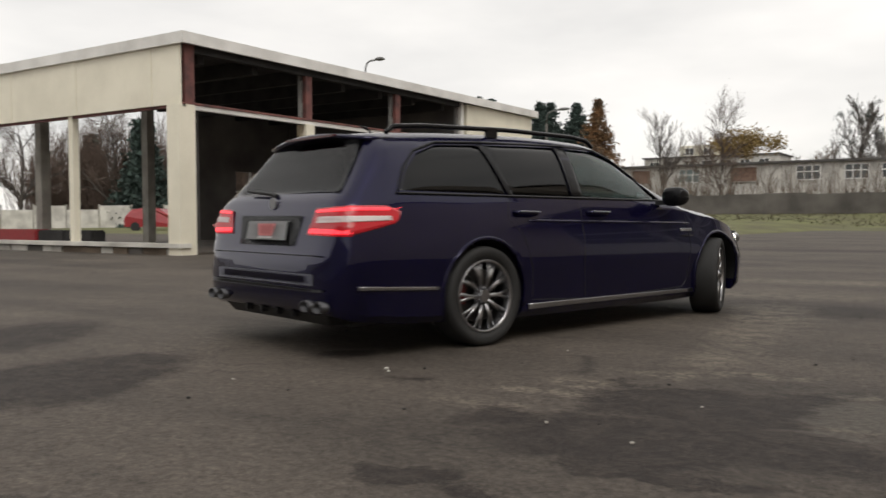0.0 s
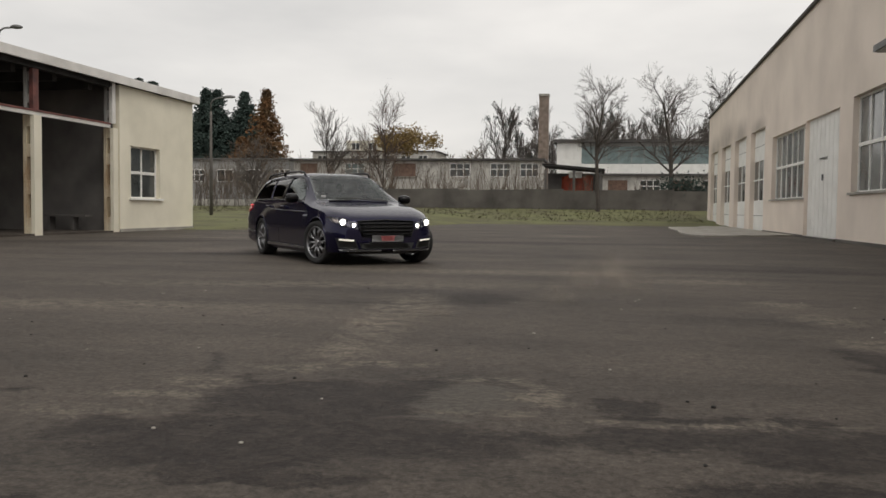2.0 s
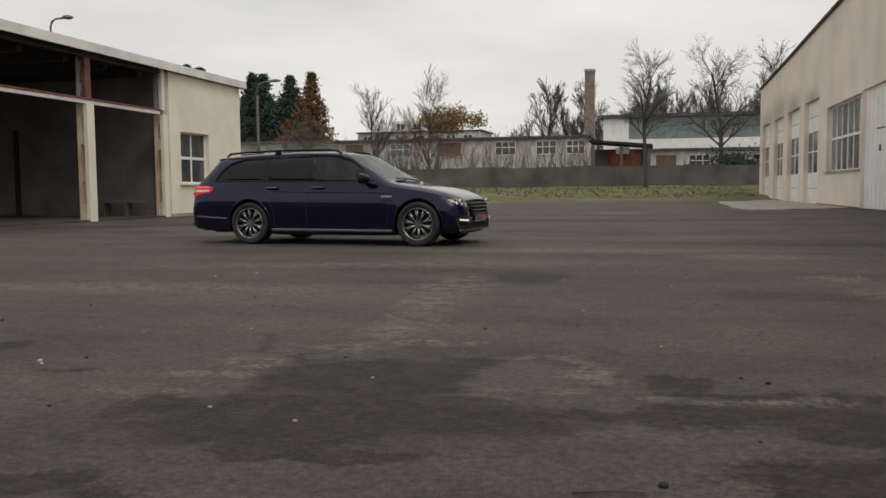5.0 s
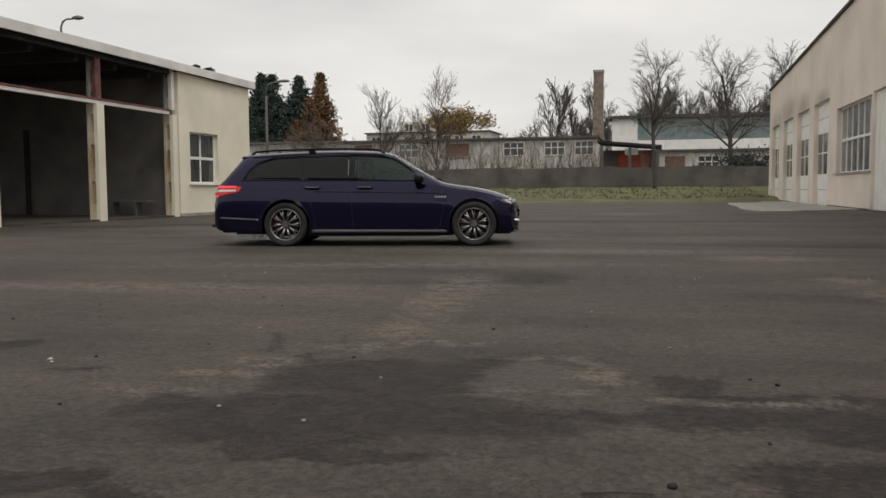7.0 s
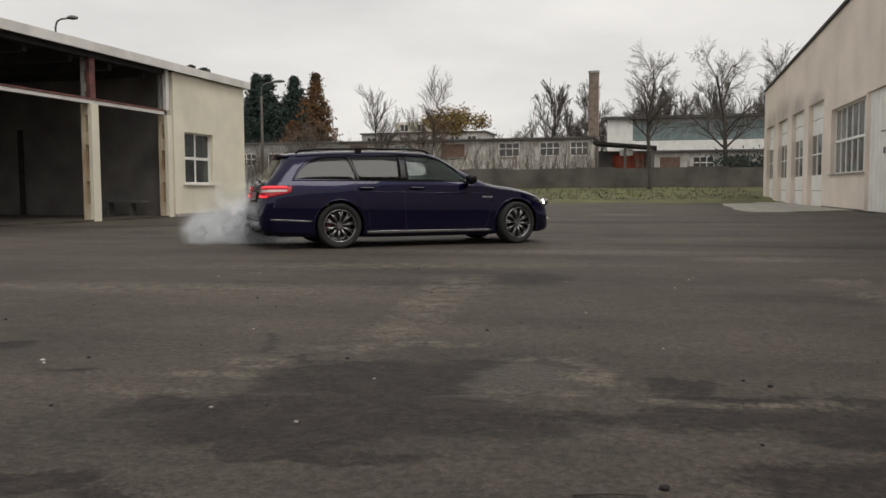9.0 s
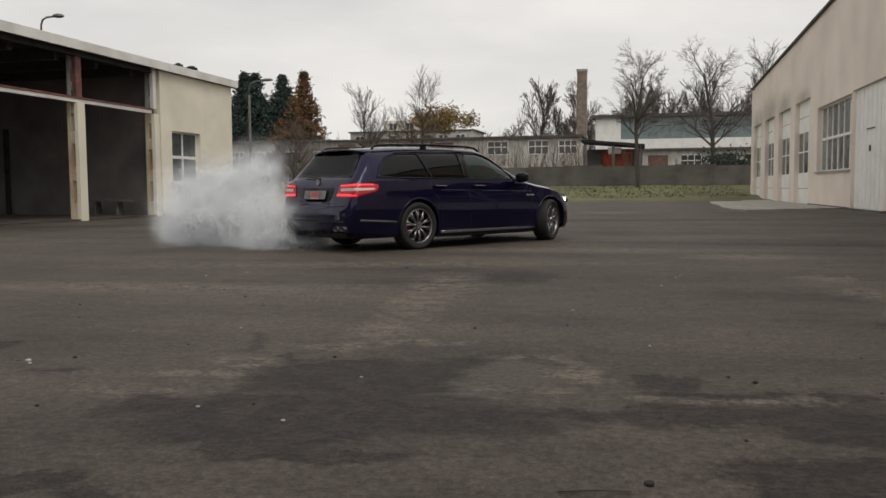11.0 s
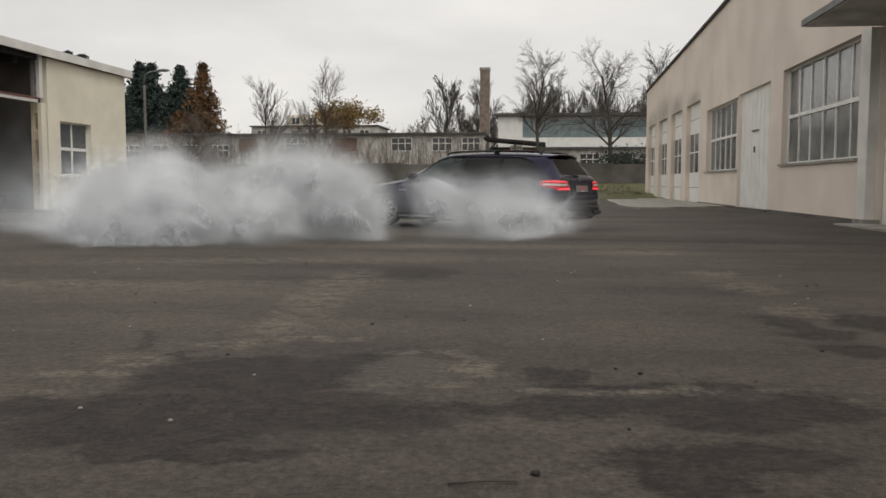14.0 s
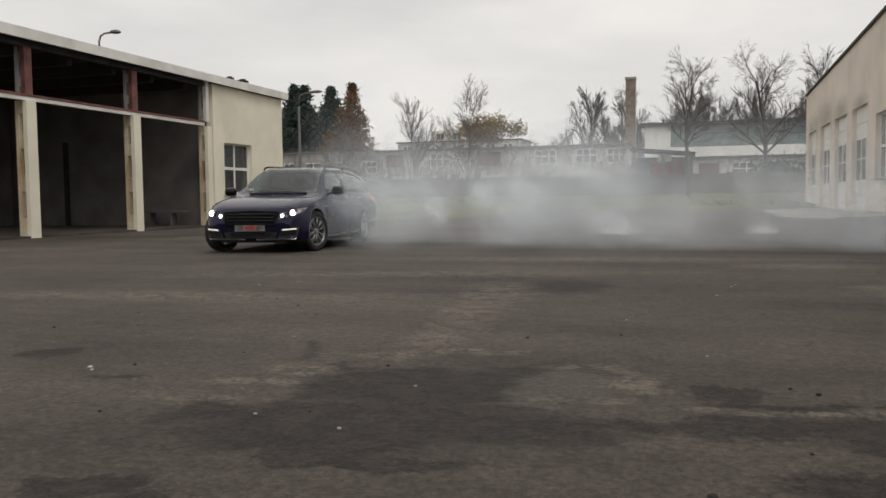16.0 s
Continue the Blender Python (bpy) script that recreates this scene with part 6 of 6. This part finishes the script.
tube(bm, [(-2.47, 0.02, 1.0), (-2.475, 0.08, 1.02), (-2.46, 0.40, 1.045), (-2.46, 0.44, 1.05)], 0.02, 6, 0.008)
part("rear_wiper", bm, BLACK_MATT, car)
bm = bmesh.new()
tube(bm, [(-1.7, 0, 1.455), (-1.74, 0, 1.50), (-1.80, 0, 1.515)], 0.02, 6, 0.006)
part("antenna", bm, BLACK_GLOSS, car)
part("underbody", boxes((-2.3, 2.0, -0.58, 0.58, 0.17, 0.3)), BLACK_MATT, car)


# wheels
def make_wheel(s):
    w = empty("wheel")
    w.parent = car
    w["label"] = "grey multi-spoke alloy wheel with a low tyre"
    bm = bmesh.new()
    prof = [(0.243, -0.11), (0.30, -0.125), (0.325, -0.115), (0.334, -0.08), (0.335, 0.0), (0.334, 0.08), (0.325, 0.115), (0.30, 0.125), (0.243, 0.11), (0.238, 0.0)]
    seg = 56
    rg = [[bm.verts.new((r * math.cos(6.28319 * k / seg), y, r * math.sin(6.28319 * k / seg))) for r, y in prof] for k in range(seg)]
    for k in range(seg):
        a, b = rg[k], rg[(k + 1) % seg]
        for j in range(len(prof)):
            jj = (j + 1) % len(prof)
            bm.faces.new((a[j], b[j], b[jj], a[jj]))
    part("tyre", bm, RUBBER, w, "black low-profile tyre", True)
    bm = bmesh.new()
    prof = [(0.245, s * 0.112), (0.238, s * 0.118), (0.226, s * 0.105), (0.222, s * 0.0), (0.222, s * -0.1), (0.236, s * -0.1), (0.236, s * 0.08)]
    rg = [[bm.verts.new((r * math.cos(6.28319 * k / seg), y, r * math.sin(6.28319 * k / seg))) for r, y in prof] for k in range(seg)]
    for k in range(seg):
        a, b = rg[k], rg[(k + 1) % seg]
        for j in range(len(prof)):
            jj = (j + 1) % len(prof)
            bm.faces.new((a[j], b[j], b[jj], a[jj]))
    rim = part("rim", bm, RIM_BRIGHT, w, "", True)
    for k in range(10):
        a = 6.28319 * k / 10
        bm = bmesh.new()
        for da in (-0.075, 0.075):
            p0 = (0.05 * math.cos(a), s * 0.085, 0.05 * math.sin(a))
            p1 = (0.14 * math.cos(a + da * 0.6), s * 0.098, 0.14 * math.sin(a + da * 0.6))
            p2 = (0.234 * math.cos(a + da * 1.5), s * 0.092, 0.234 * math.sin(a + da * 1.5))
            tube(bm, [p0, p1, p2], 0.013, 6, 0.010)
        part("spoke", bm, RIM_BRIGHT, rim, "", True)
    bm = bmesh.new()
    disc(bm, 0, s * 0.06, s * 0.108, 0, 0.066, 24, 0.042)
    part("hub", bm, RIM_BRIGHT, rim)
    bm = bmesh.new()
    disc(bm, 0, s * 0.0, s * 0.03, 0, 0.18, 40)
    part("brake_disc", bm, DARK_CHROME, w)
    return w


WHEELS = []
for x in AXLES:
    for s in (-1, 1):
        w = make_wheel(s)
        WHEELS.append((w, x, s * 0.80, x > 0, s))
        bm = boxes((x - 0.19, x - 0.11, min(s * 0.74, s * 0.84), max(s * 0.74, s * 0.84), 0.27, 0.43))
        bmesh.ops.bevel(bm, geom=bm.edges, offset=0.015, segments=2, affect="EDGES")
        part("brake_caliper", bm, CALIPER, car, "red brake caliper")


# ---- tyre smoke and dust, in rigid drifting pieces ----
scene.cycles.transparent_max_bounces = 256
scene.cycles.diffuse_bounces = 12


def smoke_material(name, color, density, edge):
    """Thin veil: denser towards a piece's middle, broken by noise."""
    m = bpy.data.materials.new(name)
    m.cycles.use_bump_map_correction = False
    m.use_nodes = True
    n, l = m.node_tree.nodes, m.node_tree.links
    out = n["Material Output"]
    n.remove(n["Principled BSDF"])
    tc = n.new("ShaderNodeTexCoord")
    le = n.new("ShaderNodeVectorMath")
    le.operation = "LENGTH"
    l.new(tc.outputs["Object"], le.inputs[0])
    mr = n.new("ShaderNodeMapRange")
    mr.interpolation_type = "SMOOTHSTEP"
    mr.inputs["From Min"].default_value, mr.inputs["From Max"].default_value = edge, 0.1
    mr.inputs["To Min"].default_value, mr.inputs["To Max"].default_value = 0.0, density
    l.new(le.outputs["Value"], mr.inputs["Value"])
    nz = n.new("ShaderNodeTexNoise")
    nz.inputs["Scale"].default_value, nz.inputs["Detail"].default_value, nz.inputs["Roughness"].default_value = 1.5, 3.0, 0.5
    l.new(tc.outputs["Object"], nz.inputs["Vector"])
    nr = n.new("ShaderNodeMapRange")
    nr.inputs["From Min"].default_value, nr.inputs["From Max"].default_value = 0.32, 0.68
    nr.inputs["To Min"].default_value, nr.inputs["To Max"].default_value = 0.45, 1.2
    l.new(nz.outputs["Fac"], nr.inputs["Value"])
    mu = n.new("ShaderNodeMath")
    mu.operation = "MULTIPLY"
    mu.use_clamp = True
    l.new(mr.outputs[0], mu.inputs[0])
    l.new(nr.outputs[0], mu.inputs[1])
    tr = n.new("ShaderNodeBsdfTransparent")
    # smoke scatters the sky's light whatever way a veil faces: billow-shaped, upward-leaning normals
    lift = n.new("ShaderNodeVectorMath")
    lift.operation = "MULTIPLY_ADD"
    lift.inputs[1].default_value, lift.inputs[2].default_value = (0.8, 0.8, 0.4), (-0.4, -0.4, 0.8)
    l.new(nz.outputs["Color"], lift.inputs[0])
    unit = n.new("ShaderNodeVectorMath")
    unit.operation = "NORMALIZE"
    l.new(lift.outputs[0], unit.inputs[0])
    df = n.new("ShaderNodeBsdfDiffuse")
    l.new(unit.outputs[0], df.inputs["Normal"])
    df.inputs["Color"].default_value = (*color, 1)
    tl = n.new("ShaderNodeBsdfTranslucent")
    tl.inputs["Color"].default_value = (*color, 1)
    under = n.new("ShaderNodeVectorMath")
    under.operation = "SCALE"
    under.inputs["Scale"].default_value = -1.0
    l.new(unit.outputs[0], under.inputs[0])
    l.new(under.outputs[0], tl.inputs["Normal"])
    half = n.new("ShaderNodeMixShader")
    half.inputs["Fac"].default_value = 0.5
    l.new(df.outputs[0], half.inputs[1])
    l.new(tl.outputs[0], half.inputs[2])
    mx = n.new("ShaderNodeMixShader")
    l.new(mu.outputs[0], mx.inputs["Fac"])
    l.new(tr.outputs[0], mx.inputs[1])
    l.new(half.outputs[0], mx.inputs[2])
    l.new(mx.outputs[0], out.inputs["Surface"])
    return m


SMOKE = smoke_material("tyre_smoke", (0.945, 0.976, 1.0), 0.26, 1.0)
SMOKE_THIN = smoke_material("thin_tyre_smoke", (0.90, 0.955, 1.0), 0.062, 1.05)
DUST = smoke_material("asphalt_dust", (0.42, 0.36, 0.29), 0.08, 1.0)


def puff_mesh(seed, mat):
    """Curled, billowing veils through one another, as wide as they are deep."""
    bm = bmesh.new()
    rnd = random.Random(seed)
    n = 14
    for turn, tilt in ((0, 6), (78, -10), (30, 52), (-50, 35)):
        place = pose(0, 0, 0, rnd.uniform(-12, 12) + tilt, 0, turn + rnd.uniform(-20, 20))
        off = Vector((seed * 3.7 + turn, seed * 1.3, tilt))
        shift = rnd.uniform(-0.3, 0.3)
        grid = []
        for i in range(n + 1):
            for j in range(n + 1):
                u, w = 2.2 * i / n - 1.1, 2.2 * j / n - 1.1
                k = Vector((u, 0, w))
                d = shift + 0.6 * noise.noise(k * 0.9 + off) + 0.12 * noise.noise(k * 2.2 + off)
                grid.append(bm.verts.new(place @ Vector((u + 0.1 * noise.noise(k * 2 - off), d, w))))
        for i in range(n):
            for j in range(n):
                q = i * (n + 1) + j
                bm.faces.new((grid[q], grid[q + 1], grid[q + n + 2], grid[q + n + 1]))
    me = bpy.data.meshes.new("smoke_puff")
    bm.to_mesh(me)
    bm.free()
    me.materials.append(mat)
    me.polygons.foreach_set("use_smooth", [True] * len(me.polygons))
    return me


SMOKE_PIECES = []


def smoke_piece(name, me, r, label):
    o = new(name, me)
    o.scale = (r, r, r)
    tagged(o, label, "smoke", "tyre smoke", "stuff")
    return o


def plan_smoke():
    """Where and when each piece leaves the rear wheels, and how it drifts."""
    rnd = random.Random(42)
    dense = [puff_mesh(k, SMOKE) for k in range(4)]
    thin = [puff_mesh(k + 5, SMOKE_THIN) for k in range(3)]
    dust = [puff_mesh(k + 9, DUST) for k in range(2)]
    births = [(6.5 + 0.1 * k, 0.3 + 0.011 * k, "dense") for k in range(18)]
    births += [(8.32 + 0.077 * k, rnd.uniform(0.55, 0.9), "dense") for k in range(62)]
    births += [(13.1 + 0.025 * k, rnd.uniform(0.65, 0.95), "dense") for k in range(50)]
    births += [(14.36 + 0.1 * k, rnd.uniform(0.5, 0.8), "dense" if k % 2 == 0 else "thin") for k in range(16)]
    births += [(13.2 + 0.036 * k, 1.3 + 0.9 * rnd.random(), "veil") for k in range(36)]
    births += [(0.02 + 0.1 * k, rnd.uniform(0.3, 0.5), "dust") for k in range(9)]
    for t, r, kind in births:
        me = rnd.choice({"dense": dense, "thin": thin, "veil": thin, "dust": dust}[kind])
        label = {"dense": "billowing white tyre smoke puff", "thin": "thin drifting puff of tyre smoke", "veil": "wide thin veil of tyre smoke", "dust": "faint brown dust whirled up by the tyres"}[kind]
        o = smoke_piece("dust_puff" if kind == "dust" else "smoke_puff", me, r, label)
        SMOKE_PIECES.append((o, t, r, kind, rnd.random(), rnd.random(), rnd.random()))


plan_smoke()


# seconds, x, y, heading of the car
DRIVE = [
    (0.0, -3.43, 6.25, 74.0),
    (0.1, -3.01, 7.0, 84.3),
    (0.2, -2.63, 7.67, 95.8),
    (0.3, -2.38, 8.49, 107.2),
    (0.4, -2.2, 9.25, 117.6),
    (0.5, -2.05, 9.99, 128.3),
    (0.6, -1.99, 10.72, 139.7),
    (0.7, -2.04, 11.47, 151.1),
    (0.8, -2.13, 12.14, 163.7),
    (0.9, -2.26, 12.68, 176.5),
    (1.0, -2.41, 13.1, 189.2),
    (1.2, -2.78, 13.71, 210.7),
    (1.5, -3.48, 14.1, 253.4),
    (1.8, -4.23, 13.89, 292.0),
    (2.1, -4.66, 14.0, 316.4),
    (2.4, -4.93, 13.53, 334.3),
    (3.5, -4.98, 13.32, 349.1),
    (4.0, -4.92, 13.2, 351.9),
    (4.5, -4.82, 13.09, 353.2),
    (7.0, -4.29, 12.91, 371.7),
    (8.0, -4.09, 13.04, 383.0),
    (8.5, -3.95, 13.09, 388.3),
    (9.0, -3.81, 13.15, 394.2),
    (11.5, -2.77, 13.03, 420.5),
    (12.0, -2.57, 13.22, 424.6),
    (12.5, -2.4, 13.49, 430.0),
    (13.0, -2.23, 13.81, 435.2),
    (13.5, -1.64, 14.28, 452.8),
    (13.8, -1.51, 15.83, 486.6),
    (14.0, -1.51, 16.97, 513.0),
    (14.2, -1.98, 17.61, 542.2),
    (14.5, -2.64, 17.82, 559.7),
    (14.8, -3.54, 17.55, 577.2),
    (15.0, -4.15, 17.32, 590.5),
    (15.2, -4.99, 17.07, 604.7),
    (15.5, -5.91, 16.37, 618.1),
    (15.8, -6.72, 15.19, 631.2),
    (16.0, -7.11, 14.17, 636.3),
]


def smoke_motion():
    for o, t0, r, kind, a, b, c in SMOKE_PIECES:
        x, y, h = spline(DRIVE, t0)
        h = radians(h)
        side = (a - 0.5) * 1.9
        back = 1.55 + (0.35 * r if kind != "dust" else 0.1)
        if 6 < t0 < 13.1:
            side, back = 0.1 + 0.8 * a, 2.25
        elif 13 < t0 < 13.6:
            side, back = 0.9 + 0.7 * a, 1.7
        elif 13.6 <= t0 < 14.4 and kind == "dense":
            back = 2.1
        ex, ey = x - back * math.cos(h) - side * math.sin(h), y - back * math.sin(h) + side * math.cos(h)
        low = -1.35 * r
        rows = [(0.0, pose(ex, ey, low, 0, 0, 360 * b))]
        if t0 > 0.05:
            rows.append((t0 - 0.02, pose(ex, ey, low, 0, 0, 360 * b)))
        if kind == "dust":
            for dt, k in ((0.15, 0.5), (0.4, 0.8), (0.8, 0.7), (1.5, 0.2), (2.4, -1.3)):
                rows.append((t0 + dt, pose(ex - 0.7 * dt * math.cos(h), ey - 0.7 * dt * math.sin(h), (k - 0.35) * r, 0, 0, 360 * b + 15 * dt)))
        elif kind == "veil":
            ex, ey = -9.3 + (t0 - 13.2) / 1.25 * 11.5 + 1.2 * (a - 0.5), 12.6 + 3.0 * c
            rows = [(0.0, pose(ex, ey, low, 0, 0, 360 * b)), (t0 - 0.02, pose(ex, ey, low, 0, 0, 360 * b))]
            for dt in (0.2, 0.45, 0.8, 1.2, 1.7, 2.2, 2.7):
                off = max(0.0, t0 + dt - 14.4)
                rows.append((t0 + dt, pose(ex + (2.0 if ex < -5 else 1.0 + 0.7 * b) * off, ey + 0.5 * off, low + (1.5 + 0.45 * b) * r * (1 - math.exp(-dt / 0.4)) + 0.25 * dt * a, 0, 0, 360 * b + 14 * dt)))
        else:
            trail = t0 > 13.09
            reach = 0.25 * c if trail else min(3.5, ex + 7.5) * c ** 0.9
            times = [t0 + dt for dt in (0.12, 0.3, 0.6, 1.0, 1.6, 2.4, 3.4, 4.6, 6.0) if t0 + dt < 13.7]
            times += [q for q in (13.8, 14.0, 14.25, 14.5, 14.75, 15.0, 15.25, 15.5, 15.75, 16.0) if q > t0 + 0.1]
            for q in times:
                dt, late = q - t0, max(0.0, q - (14.1 if trail else 13.8))
                go = reach * (1 - math.exp(-dt / 0.9))
                high = (0.24 if r < 0.5 else 0.3) + (1.35 if r > 0.5 else 0.5) * r * a * (1 - math.exp(-dt / 0.7)) * (1 - 0.25 * go)
                z = low + (high - low) * (1 - math.exp(-dt / (0.06 if trail else 0.16))) + 0.4 * late * a
                z -= (1.7 if trail else 1.3) * max(0.0, min(late, dt - 0.45)) ** 1.4
                rows.append((q, pose(ex - 0.98 * go + late * (0.3 + 1.7 * c), ey - 0.1 * go + 0.9 * (a - 0.3) * (1 - math.exp(-dt / 0.8)) + late * 0.9 * a, max(z, low), 0, 0, 360 * b + 16 * dt)))
        rows = [q for q in rows if q[0] <= 16.0]
        if rows[-1][0] < 16.0:
            rows.append((16.0, rows[-1][1]))
        walk(o, rows)


def motions():
    walk(car, [(t, pose(x, y, 0, 0, 0, h)) for t, x, y, h in DRIVE])
    # wheels: steering by time, and turn in degrees for each tenth of a second, front and rear
    steer = [(0, 24), (1.0, 26), (1.8, 20), (2.4, 6), (3.5, 0), (7.0, 2), (9.0, 12), (11.5, 20), (13.5, 24), (15.0, 10), (16.0, -14)]
    spin = [(0, 62, 75), (1.0, 50, 70), (2.0, 45, 50), (2.6, 8, 8), (3.5, 4, 4), (4.7, 6, 6), (6.5, 8, 60), (7.0, 6, 75), (13.0, 25, 75), (13.6, 50, 75), (16.0, 50, 70)]
    for w, x, y, front, s in WHEELS:
        keys, angle = [], 0.0
        for k in range(161):
            t = k / 10
            st = spline(steer, t)[0] if front else 0.0
            keys.append((t, pose(x, y, 0.335, 0, 0, st) @ pose(0, 0, 0, 0, angle, 0)))
            angle += spline(spin, t)[0 if front else 1]
        walk(w, keys)
    smoke_motion()


motions()
